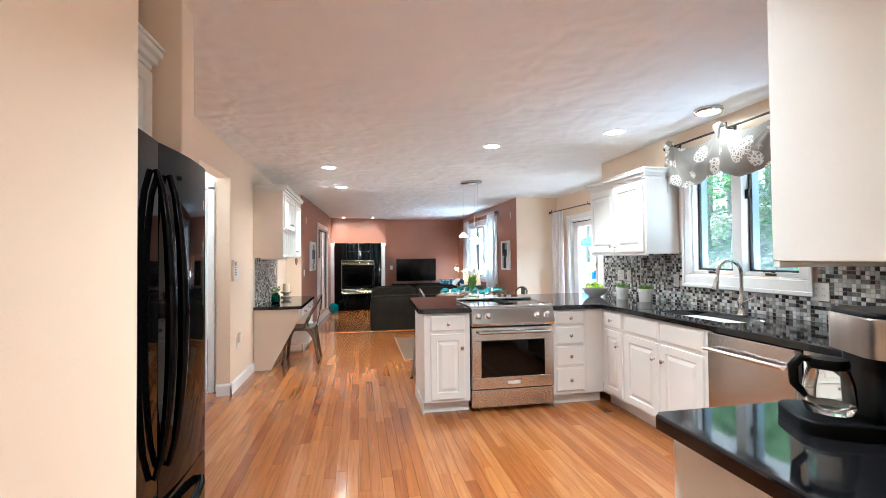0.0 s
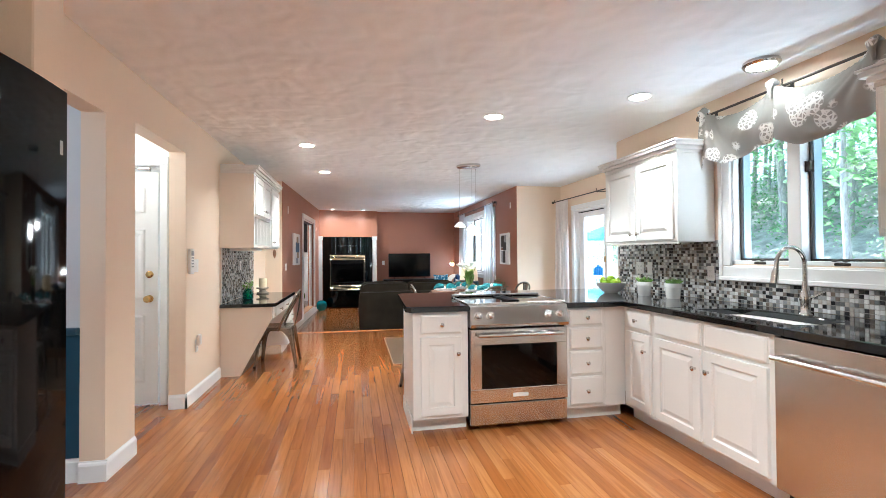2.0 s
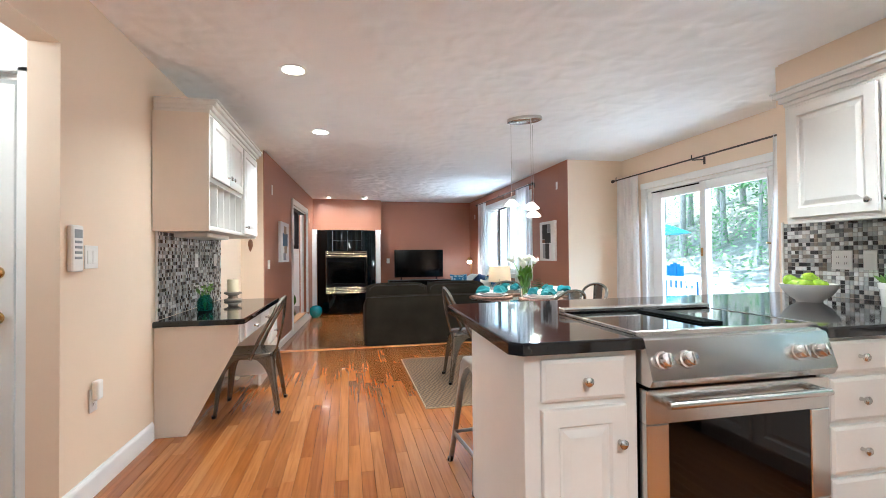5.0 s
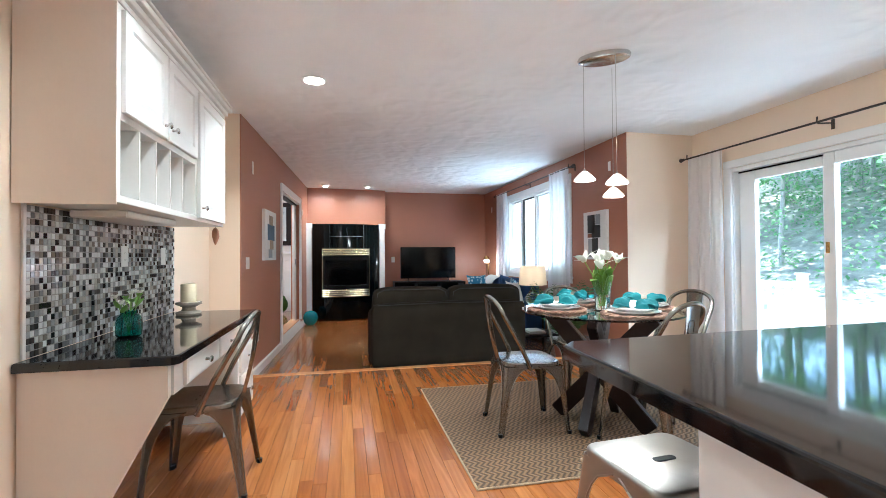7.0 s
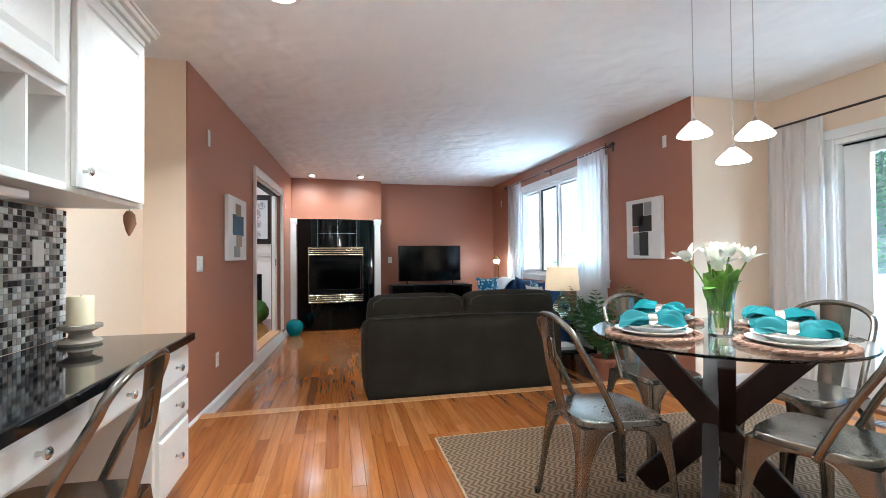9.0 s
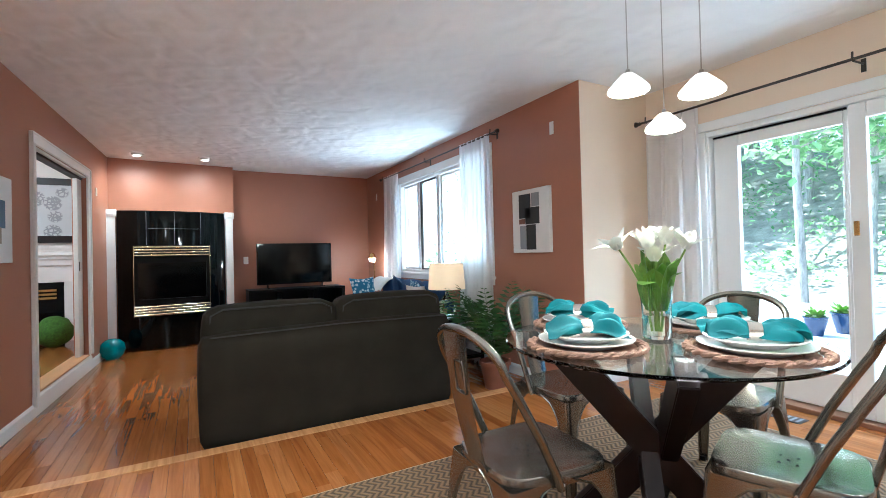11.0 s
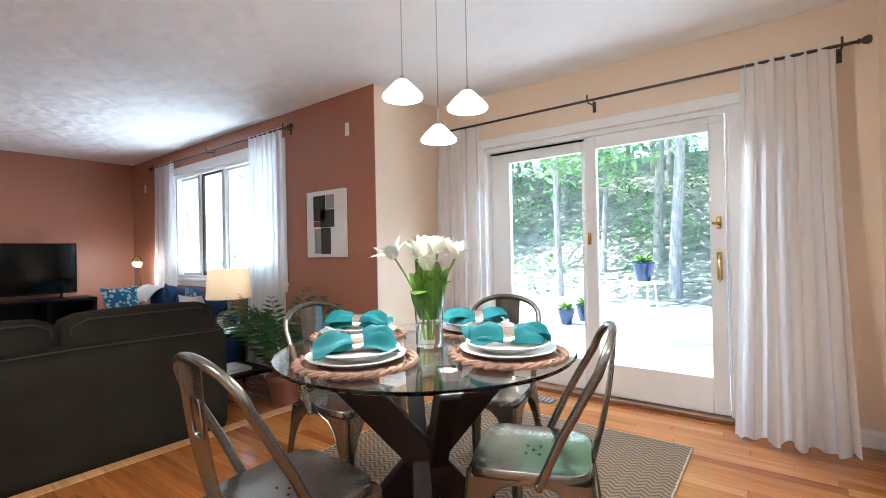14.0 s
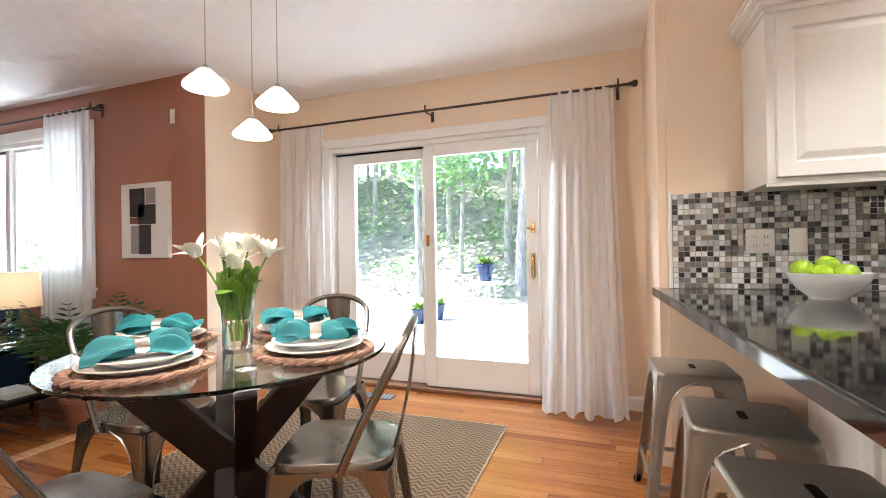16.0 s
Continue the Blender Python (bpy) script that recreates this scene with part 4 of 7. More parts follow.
part("top_rim", boxes(((-0.006, 0.03, 0.9), (0.762, 0.052, 0.924)), ((-0.008, 0.052, 0.912), (0.0, 0.6, 0.925)), ((0.756, 0.052, 0.912), (0.764, 0.6, 0.925)), bevel=0.002), STEEL, rg)
part("grille", boxes(*[((0.345 + i * 0.017, 0.12, 0.923), (0.353 + i * 0.017, 0.5, 0.932)) for i in range(5)], ((0.34, 0.115, 0.922), (0.425, 0.122, 0.931)), ((0.34, 0.5, 0.922), (0.425, 0.507, 0.931))), BLACK, rg, "black downdraft grille")
part("vent_strip", boxes(((-0.01, 0.545, 0.922), (0.766, 0.595, 0.945)), bevel=0.006, seg=2), STEEL, rg, "raised steel rear vent strip")

# dishwasher
dw = thing("dishwasher", "stainless steel dishwasher with a bar handle", "dishwasher", (X0 - 0.005, 3.815, 0), -90)
part("body", boxes(((0.005, 0.02, 0.1), (0.595, 0.6, 0.865))), BLACK, dw)
part("door", boxes(((0.003, -0.02, 0.11), (0.597, 0.02, 0.862)), bevel=0.005, seg=2), STEEL, dw)
part("kick_plate", boxes(((0.003, 0.06, 0.0), (0.597, 0.08, 0.1))), BLACK, dw)
hb = tube(bmesh.new(), [(0.03, -0.07, 0.765), (0.57, -0.07, 0.765)], 0.012, 12)
for x in (0.05, 0.55):
    box(hb, (x - 0.012, -0.065, 0.755), (x + 0.012, -0.018, 0.775), 0.003)
part("handle", hb, STEEL, dw, "round steel bar handle", True)


# wall cabinets
def crown(bm, x0, x1, y0, z, side=(True, True)):
    """Stepped cornice round the front and the open sides of a cabinet top; front faces -y."""
    for k, (o, zz, hh) in enumerate(((0.006, 0, 0.025), (0.024, 0.025, 0.03), (0.045, 0.055, 0.028), (0.055, 0.083, 0.014))):
        box(bm, (x0 - (o if side[0] else 0), -o, z + zz), (x1 + (o if side[1] else 0), y0, z + zz + hh), 0.003)
    return bm


def wall_cab(label, where, rz, w, depth, h, doors, side=(True, True), cornice=True):
    c = thing("wall_cabinet", label, "cabinet", where, rz, "kitchen wall cabinets")
    part("body", boxes(((0, 0, 0), (w, depth, h)), bevel=0.002), WHITE, c)
    part("face_rail", boxes(((0, 0.002, -0.015), (w, 0.02, 0.0)), bevel=0.002), WHITE, c)
    if cornice:
        part("cornice", crown(bmesh.new(), 0, w, depth, h, side), WHITE, c)
    for d in doors:
        front("door", d[0], d[1], d[2], d[3], c, d[4])
    return c


wall_cab("white two-door wall cabinet with crown moulding", (2.66, 5.97, 1.372), -90, 1.0, 0.335, 0.693,
         [(0.03, 0.02, 0.46, 0.653, (0.425, 0.06)), (0.51, 0.02, 0.46, 0.653, (0.035, 0.06))])
wall_cab("white wall cabinet with crown moulding past the window", (2.66, 3.62, 1.37), -90, 0.8, 0.335, 0.695,
         [(0.025, 0.02, 0.365, 0.64, (0.33, 0.05)), (0.41, 0.02, 0.365, 0.64, (0.035, 0.05))], (True, False))
wall_cab("white wall cabinet above the coffee counter", (2.6, 2.21, 1.335), 180, 1.54, 0.325, 1.145, [(0.4, 0.02, 0.5, 1.08, None)], cornice=False)
wall_cab("white wall cabinet above the refrigerator", (-0.80, 2.44, 1.80), 90, 0.93, 0.45, 0.36, [(0.02, 0.02, 0.435, 0.32, (0.4, 0.05)), (0.475, 0.02, 0.435, 0.32, (0.035, 0.05))])

# refrigerator
fr = thing("refrigerator", "gloss black french-door refrigerator with curved handles", "refrigerator", (-0.585, 2.45, 0), 90)
part("body", boxes(((0, 0.06, 0.02), (0.91, 0.68, 1.74)), bevel=0.01, seg=2), BLACKG, fr)
def bowed(x0, x1, z0, z1):
    """A door skin that bulges gently outwards."""
    bm = bmesh.new()
    sheet(bm, lambda u, v: (x0 + (x1 - x0) * u, -0.018 * math.sin(math.pi * (0.08 + 0.84 * u)) - 0.004, z0 + (z1 - z0) * v), 14, 2)
    r = bmesh.ops.extrude_face_region(bm, geom=bm.faces[:])
    for g in r["geom"]:
        if isinstance(g, bmesh.types.BMVert):
            g.co.y = 0.055
    bmesh.ops.recalc_face_normals(bm, faces=bm.faces[:])
    return bm
for x0, x1, hx in ((0.003, 0.452, 0.405), (0.458, 0.907, 0.505)):
    d = part("door", bowed(x0, x1, 0.56, 1.74), BLACKG, fr, "", True)
    pts = [(hx, -0.022 - 0.046 * math.sin(math.pi * i / 14) ** 0.6, 0.66 + 0.98 * i / 14) for i in range(15)]
    part("handle", tube(bmesh.new(), pts, [0.010 + 0.007 * math.sin(math.pi * i / 14) for i in range(15)], 10), BLACKG, d, "curved black handle", True)
d = part("freezer_drawer", bowed(0.003, 0.907, 0.04, 0.55), BLACKG, fr, "", True)
pts = [(0.1 + 0.71 * i / 14, -0.022 - 0.046 * math.sin(math.pi * i / 14) ** 0.6, 0.47) for i in range(15)]
part("handle", tube(bmesh.new(), pts, 0.017, 10), BLACKG, d, "curved black handle", True)
part("badge", boxes(((0.85, -0.012, 1.56), (0.885, -0.004, 1.6)), bevel=0.001), CHROME, fr, "small silver maker's plate")

# ---- desk nook ----
dk = thing("built_in_desk", "built-in white desk with a black granite top", "desk", (0, 0, 0))
part("granite_top", prism(bmesh.new(), [(-1.195, 7.03), (-0.66, 7.03), (-0.635, 7.055), (-0.635, 8.63), (-1.195, 8.63)], 0.735, 0.772, 0.008), GRANITE, dk)
bm = bmesh.new()
a = [bm.verts.new((x, 0, z)) for x, z in ((-1.196, 0), (-1.0, 0), (-0.68, 0.6), (-0.68, 0.734), (-1.196, 0.734))]
f = bm.faces.new(a)
r = bmesh.ops.extrude_face_region(bm, geom=[f])
for g in r["geom"]:
    if isinstance(g, bmesh.types.BMVert):
        g.co.y = 0.03
bmesh.ops.recalc_face_normals(bm, faces=bm.faces[:])
part("side_panel", bm, mat("cream_panel_paint", (0.8, 0.72, 0.63), 0.45, var=0.03), dk, "cream tapering side panel").location = (0, 7.06, 0)
base_cab("white three-drawer desk pedestal", (-0.67, 8.2, 0), 90, 0.42, 0.52, stack(0.42, [(0.575, 0.715), (0.40, 0.555), (0.12, 0.38)]), "desk drawers", h=0.734)
pc = thing("drawer_unit", "white shallow drawer unit under the desk top", "drawers", (-0.67, 7.1, 0.6), 90)
part("body", boxes(((0, 0.002, 0.0), (1.09, 0.5, 0.134))), WHITE, pc)
front("drawer", 0.1, 0.012, 0.5, 0.11, pc, (0.25, 0.055))
front("drawer", 0.63, 0.012, 0.4, 0.11, pc, (0.2, 0.055))
uc = thing("wall_cabinet", "white desk wall cabinet with cubbyholes and crown moulding", "cabinet", (-0.85, 7.03, 1.38), 90, "kitchen wall cabinets")
part("upper_box", boxes(((0, 0.002, 0.33), (0.929, 0.34, 0.79)), bevel=0.002), WHITE, uc)
part("tall_box", boxes(((0.931, 0.002, 0.0), (1.55, 0.34, 0.79)), bevel=0.002), WHITE, uc)
part("cubby_floor", boxes(((0.0, 0.0, 0.0), (0.93, 0.34, 0.03)), bevel=0.002), WHITE, uc)
part("cubby_back", boxes(((0.03, 0.32, 0.031), (0.93, 0.34, 0.329))), WHITE, uc)
part("cubby_side", boxes(((0, 0.002, 0.031), (0.03, 0.32, 0.329))), WHITE, uc)
for i in range(4):
    part("divider", boxes(((0.205 + i * 0.175, 0.006, 0.03), (0.217 + i * 0.175, 0.32, 0.33))), WHITE, uc)
part("side_skin", boxes(((-0.006, 0.0, -0.01), (0.0, 0.345, 0.79))), mat("cream_skin_paint", (0.8, 0.72, 0.63), 0.45, var=0.03), uc, "cream painted cabinet side")
part("cornice", crown(bmesh.new(), 0, 1.55, 0.34, 0.79, (False, True)), WHITE, uc)
front("door", 0.03, 0.36, 0.43, 0.41, uc, (0.39, 0.06))
front("door", 0.475, 0.36, 0.43, 0.41, uc, (0.04, 0.06))
front("door", 0.955, 0.02, 0.56, 0.75, uc, (0.04, 0.06))
tagged(part("under_cabinet_lamp", boxes(((-1.18, 7.35, 1.345), (-0.95, 7.95, 1.378)), bevel=0.006), PLASTICW, None, "beige slim under-cabinet lamp"), category="lamp")


# ---- lamps of the place, with some fill lamps added ----
def downlight(x, y, power, z=CEIL, lit=True):
    c = thing("recessed_light", "lit white recessed ceiling light" if lit else "white recessed ceiling light", "ceiling light", (x, y, z), group="recessed ceiling lights")
    part("trim_ring", lathe(bmesh.new(), [(0.075, -0.001), (0.098, -0.002), (0.1, -0.007), (0.09, -0.011), (0.072, -0.004)], seg=32), TRIM, c, "white trim ring", True)
    part("lens", cyl(bmesh.new(), (0, 0, -0.001), (0, 0, -0.004), 0.074, seg=28), LIT, c, "glowing lens")
    lamp("light", "AREA", (x, y, z - 0.02), power, size=0.13, spread=125)


# the last one is out of view, added to light the near floor
for x, y, p in ((-0.3, 6.99, 13), (1.41, 5.67, 22), (2.37, 5.0, 12), (-0.21, 8.55, 24), (0.75, 3.0, 46)):
    downlight(x, y, p)
# over the sink, in front of the window
sl = thing("sink_light", "white round ceiling light above the sink window", "ceiling light", (2.74, 4.3, CEIL))
part("rim", lathe(bmesh.new(), [(0.1, 0), (0.105, -0.02), (0.095, -0.035), (0.08, -0.03)], seg=32), CHROME, sl, "nickel rim", True)
part("lens", lathe(bmesh.new(), [(0.09, -0.028), (0.07, -0.036), (0.0, -0.04)], seg=28), LIT, sl, "glowing lens", True)
lamp("light", "AREA", (2.74, 4.3, CEIL - 0.05), 1.5, size=0.15)
# eyeball spots over the fireplace
for x in (-0.35, 0.42):
    e = thing("spot_light", "lit swivelling ceiling spot above the fireplace", "ceiling light", (x, 13.62, CEIL), group="fireplace spots")
    part("trim_ring", lathe(bmesh.new(), [(0.06, -0.001), (0.085, -0.002), (0.085, -0.01), (0.06, -0.008)], seg=24), TRIM, e, "", True)
    part("eyeball", lathe(bmesh.new(), [(0.058, -0.004), (0.056, -0.02), (0.045, -0.035), (0.04, -0.036)], seg=24), TRIM, e, "", True)
    part("lens", cyl(bmesh.new(), (0, 0, -0.036), (0, 0, -0.038), 0.04, seg=20), BULB, e, "glowing bulb face")
    lamp("light", "SPOT", (x, 13.62, CEIL - 0.06), 62, size=0.12, target=(x, 13.9, 0.9), spread=165)
# unseen fill lamps, added to brighten the side rooms and the foyer
lamp("hall_light", "POINT", (-2.1, 5.6, 2.3), 21, size=0.12)
lamp("study_light", "POINT", (-2.1, 12.4, 2.2), 55, (1, 0.95, 0.9), size=0.12)
lamp("dining_light", "POINT", (-2.3, 3.2, 2.0), 22, (0.9, 0.95, 1.0), size=0.2)
lamp("foyer_light", "POINT", (0.4, 0.2, 2.2), 26, size=0.15)

# pendant group over the table
pn = thing("pendant_lamp", "three lit white opal glass pendants on a nickel canopy", "pendant lamp", (1.71, 7.74, CEIL))
cn = lathe(bmesh.new(), [(0.165, 0.0), (0.17, -0.012), (0.165, -0.03), (0.15, -0.036), (0.0, -0.037)], seg=36)
for v in cn.verts:
    v.co.x *= 1.0
    v.co.y *= 0.55
bmesh.ops.rotate(cn, verts=cn.verts[:], cent=(0, 0, 0), matrix=Matrix.Rotation(radians(-35), 3, "Z"))
part("canopy", cn, STEEL, pn, "brushed nickel oval canopy", True)
for dx, dy, zb in ((-0.104, 0.083, 1.662), (0.019, -0.103, 1.615), (0.13, 0.108, 1.561)):
    part("cord", tube(bmesh.new(), [(dx, dy, -0.03), (dx, dy, zb + 0.075 - CEIL)], 0.0022, 6), CHROME, pn, "thin grey cord")
    sh = lathe(bmesh.new(), [(0.010, 0.065), (0.018, 0.0635), (0.024, 0.059), (0.047, 0.036), (0.067, 0.014), (0.0705, 0.006), (0.067, 0.001), (0.06, 0.003), (0.04, 0.009), (0.0, 0.011)], (dx, dy, zb - CEIL), 28)
    s_ = part("shade", sh, LITSHADE, pn, "lit opal glass cone shade", True)
    part("socket", cyl(bmesh.new(), (dx, dy, zb + 0.064 - CEIL), (dx, dy, zb + 0.08 - CEIL), 0.011, 0.006, 12), CHROME, s_, "nickel socket cap")
    lamp("light", "POINT", (1.71 + dx, 7.74 + dy, zb - 0.02), 20, (1, 0.9, 0.78), size=0.05)


# ---- curtains and rods ----
def curtain(name, label, y0, y1, x, z0, z1, folds, material, amp=0.028, flare=0.0, group="", seed=1):
    rnd = random.Random(seed)
    ph = [rnd.uniform(-0.5, 0.5) for _ in range(8)]
    mid = (y0 + y1) / 2

    def fn(u, v):
        y = mid + (y0 + (y1 - y0) * u - mid) * (1 + flare * (1 - v) ** 1.5)
        a = u * folds * 2 * math.pi
        k = amp * (0.3 + 0.85 * (1 - v))
        return (x + k * math.sin(a + ph[int(u * 7.99)] * 0.6 + 0.5 * math.sin(2.2 * v + u * 5)) - 0.2 * k * math.sin(2.3 * a + 1) - flare * 0.35 * (1 - v) ** 2, y + 0.01 * math.sin(a * 1.5), z0 + (z1 - z0) * v + (0.015 * math.sin(a * 0.7) if v == 0 else 0))
    bm = sheet(bmesh.new(), fn, folds * 14, 16)
    ob = part(name, bm, material, None, label, True)
    return tagged(ob, category="curtain", group=group)


def rod(label, x, y0, y1, z, wall):
    r = thing("curtain_rod", label, "curtain rod", (0, 0, 0))
    part("pole", tube(bmesh.new(), [(x, y0, z), (x, y1, z)], 0.009, 10), BRONZE, r)
    for y, s in ((y0, -1), (y1, 1)):
        f = lathe(bmesh.new(), [(0.009, 0), (0.016, 0.006), (0.01, 0.014), (0.02, 0.03), (0.024, 0.045), (0.018, 0.058), (0.0, 0.062)], seg=14)
        bmesh.ops.transform(f, matrix=pose(x, y, z, -90 * s, 0, 0), verts=f.verts[:])
        part("finial", f, BRONZE, r, "", True)
    for y in (y0 + 0.06, (y0 + y1) / 2, y1 - 0.06):
        bk = boxes(((wall - 0.006, y - 0.012, z - 0.05), (wall, y + 0.012, z + 0.03)))
        tube(bk, [(wall, y, z), (x, y, z - 0.012), (x - 0.016, y, z), (x - 0.012, y, z + 0.04)], 0.006, 8)
        part("bracket", bk, BRONZE, r)
    return r


rod("dark bronze curtain rod above the patio door", 3.68, 6.44, 9.32, 2.2, XB)
curtain("curtain", "white linen floor-length curtain beside the patio door", 6.53, 6.96, 3.68, 0.012, 2.215, 6, LINEN, 0.035, 0.28, "patio door curtains", 3)
curtain("curtain", "white linen floor-length curtain beside the patio door", 8.82, 9.28, 3.69, 0.012, 2.215, 6, LINEN, 0.03, 0.04, "patio door curtains", 4)
rod("dark bronze curtain rod above the living room window", 2.92, 10.42, 13.5, 2.32, XR)
curtain("curtain", "white sheer curtain at the living room window", 10.52, 11.1, 2.92, LOW + 0.02, 2.335, 7, SHEER, 0.03, 0.05, "window curtains", 5)
curtain("curtain", "white sheer curtain at the living room window", 12.85, 13.42, 2.92, LOW + 0.02, 2.335, 7, SHEER, 0.03, 0.02, "window curtains", 6)

# tied-up valance over the sink window
rod("dark bronze valance rod", 2.93, 3.64, 5.0, 2.36, XR)
def val(u, v):
    """Cloth gathered at three places on the rod; it swags between them and falls in a tail at either end."""
    y = 5.0 - 1.3 * u
    near = min((0.05, 0.5, 0.95), key=lambda k: abs(u - k))
    du = u - near
    tie = math.exp(-(du / 0.04) ** 2)
    s = (u - 0.05) / 0.45 if u < 0.5 else (u - 0.5) / 0.45
    sag = math.sin(math.pi * min(1, max(0, s))) ** 0.7
    end = max(0.0, (0.06 - u) / 0.06, (u - 0.94) / 0.06)
    up = 2.372 - 0.085 * sag
    low = 2.03 - 0.075 * sag - 0.02 * math.sin(2 * math.pi * s) - 0.16 * end
    fan = math.exp(-abs(du) / 0.13) * math.sin(26 * du / (0.1 + 0.5 * v))
    puff = 0.055 * math.sin(math.pi * min(1, v * 1.05)) ** 0.8 * sag + 0.021 * fan * v + 0.008 * math.sin(9 * v - 5 * s) * sag * (1 - abs(2 * s - 1)) + 0.03 * tie
    return (2.905 - puff - 0.03 * end * v, y - 0.55 * du * tie * (1 - v) * 1.3, up + (low - up) * v + 0.006 * fan)


vl = thing("valance", "grey valance printed with white flower heads, tied up", "valance")
part("cloth", sheet(bmesh.new(), val, 160, 22), VALANCE, vl, "", True)
for yk in (4.935, 4.35, 3.765):
    kn = bmesh.new()
    tube(kn, [(2.92, yk, 2.385), (2.88, yk, 2.39), (2.85, yk, 2.37), (2.86, yk + 0.004, 2.325), (2.865, yk, 2.28)], [0.014, 0.024, 0.026, 0.014, 0.008], 10)
    part("tie", kn, VALANCE, vl, "", True)


# ---- metal chairs and stools ----
def pressed_leg(bm, sx, sy, top, foot, w0, w1, reach, z1, arch):
    """A leg of folded sheet steel: an angle with a rounded corner that widens upwards into an arch under the seat."""
    def at(k):
        z = z1 * k
        c = [foot[i] + (top[i] - foot[i]) * k for i in (0, 1)]
        f = max(0.0, (k - arch) / (1 - arch))
        w = w1 + (w0 - w1) * k + (reach - w0) * (1 - math.sqrt(max(0.0, 1 - f ** 2.2)))
        return z, c, w

    def fn(u, v):
        z, c, w = at(v)
        r = min(0.022, w * 0.5)
        pts = [(w, 0), (w * 0.6 + r * 0.4, 0), (r, 0), (0.42 * r, 0.1 * r), (0.1 * r, 0.42 * r), (0, r), (0, w * 0.6 + r * 0.4), (0, w)]
        ox, oy = pts[round(u * 7)]
        return (sx * (c[0] - ox), sy * (c[1] - oy), z)
    sheet(bm, fn, 7, 18, 0.0016)
    for e in (0, 1):
        line = []
        for i in range(19):
            z, c, w = at(i / 18)
            line.append((sx * (c[0] - (w if e == 0 else 0)), sy * (c[1] - (w if e else 0)), z))
        tube(bm, line, 0.0035, 5)
    return bm


def metal_chair(where, rz, label, group="metal dining chairs"):
    c = thing("metal_chair", label, "chair", where, rz, group)
    seat = bmesh.new()
    W = 0.185

    def fn(u, v):
        x, y = (u * 2 - 1), (v * 2 - 1)
        k = W * (1.03 - 0.1 * v)
        r = (abs(x) ** 5 + abs(y) ** 5) ** 0.2 if x or y else 0
        m = max(abs(x), abs(y))
        s = m / r if r else 1
        return (x * s * k, y * s * W, 0.455 - 0.011 * (1 - min(1, r) ** 4))
    sheet(seat, fn, 18, 18)
    for grow, drop in ((1.012, 0.003), (1.012, 0.01), (1.03, 0.04)):
        rim = [e for e in seat.edges if e.is_boundary]
        ex = bmesh.ops.extrude_edge_only(seat, edges=rim)
        for v in [g for g in ex["geom"] if isinstance(g, bmesh.types.BMVert)]:
            v.co.x *= grow if drop < 0.02 else 1.004
            v.co.y *= grow if drop < 0.02 else 1.004
            v.co.z = 0.455 - drop
    part("seat", seat, GUN, c, "", True)
    for i, (x, y) in enumerate(((0, 0.0), (0.03, 0.022), (-0.03, 0.022), (0.03, -0.022), (-0.03, -0.022))):
        part("drain_hole", cyl(bmesh.new(), (x, y, 0.4435), (x, y, 0.4455), 0.0045, seg=8), BLACK, c, "small dark drain hole")
    for sx in (-1, 1):
        part("leg", pressed_leg(bmesh.new(), sx, -1, (0.196, 0.192), (0.222, 0.225), 0.05, 0.026, 0.17, 0.43, 0.5), GUN, c, "", True)
        part("leg", pressed_leg(bmesh.new(), sx, 1, (0.18, 0.192), (0.205, 0.245), 0.05, 0.026, 0.17, 0.43, 0.5), GUN, c, "", True)
        for sy, fx, fy in ((-1, 0.214, 0.217), (1, 0.197, 0.237)):
            part("foot_cap", cyl(bmesh.new(), (sx * fx, sy * fy, 0.0), (sx * fx, sy * fy, 0.022), 0.014, 0.016, seg=10), BLACK, c, "black rubber foot")
        part("bolt", lathe(bmesh.new(), [(0.009, 0.0), (0.008, 0.005), (0.0, 0.007)], seg=10), CHROME, c, "round steel bolt head", True).matrix_local = pose(sx * 0.203, 0.03, 0.427, 0, 90 * sx, 0)
    side = [(0.197, 0.03, 0.415), (0.198, 0.045, 0.45), (0.196, 0.10, 0.57), (0.192, 0.165, 0.69), (0.187, 0.205, 0.76)]
    arc = [(0.187 * math.cos(a), 0.207 + 0.05 * math.sin(a), 0.765 + 0.105 * math.sin(a) ** 0.85) for a in [math.pi * i / 16 for i in range(1, 16)]]
    hoop = [(-x, y, z) for x, y, z in side] + [(-x, y, z) for x, y, z in arc] + side[::-1]
    part("back_frame", tube(bmesh.new(), hoop, 0.0135, 10), GUN, c, "", True)

    def sp(u, v):
        w = 0.052 + 0.018 * v
        return ((u * 2 - 1) * w, 0.183 + 0.075 * v + 0.014 * math.sin(math.pi * v) + 0.008 * (u * 2 - 1) ** 2, 0.435 + 0.432 * v)
    part("splat", sheet(bmesh.new(), sp, 6, 10, 0.003), GUN, c, "", True)
    part("embossing", tube(bmesh.new(), [(-0.03, 0.243, 0.68), (-0.03, 0.252, 0.76), (-0.022, 0.2525, 0.77), (0.022, 0.2525, 0.77), (0.03, 0.252, 0.76), (0.03, 0.243, 0.68), (0.022, 0.242, 0.672), (-0.022, 0.242, 0.672)], 0.0035, 6, close=True), GUN, c, "", True)
    return c


def chair_at(seat_xy, facing_deg, label):
    """facing: the way a sitter looks, degrees from +x."""
    return metal_chair((seat_xy[0], seat_xy[1], 0.012 if seat_xy[1] > 7.2 and seat_xy[0] > 0.6 else 0), facing_deg + 90, label)


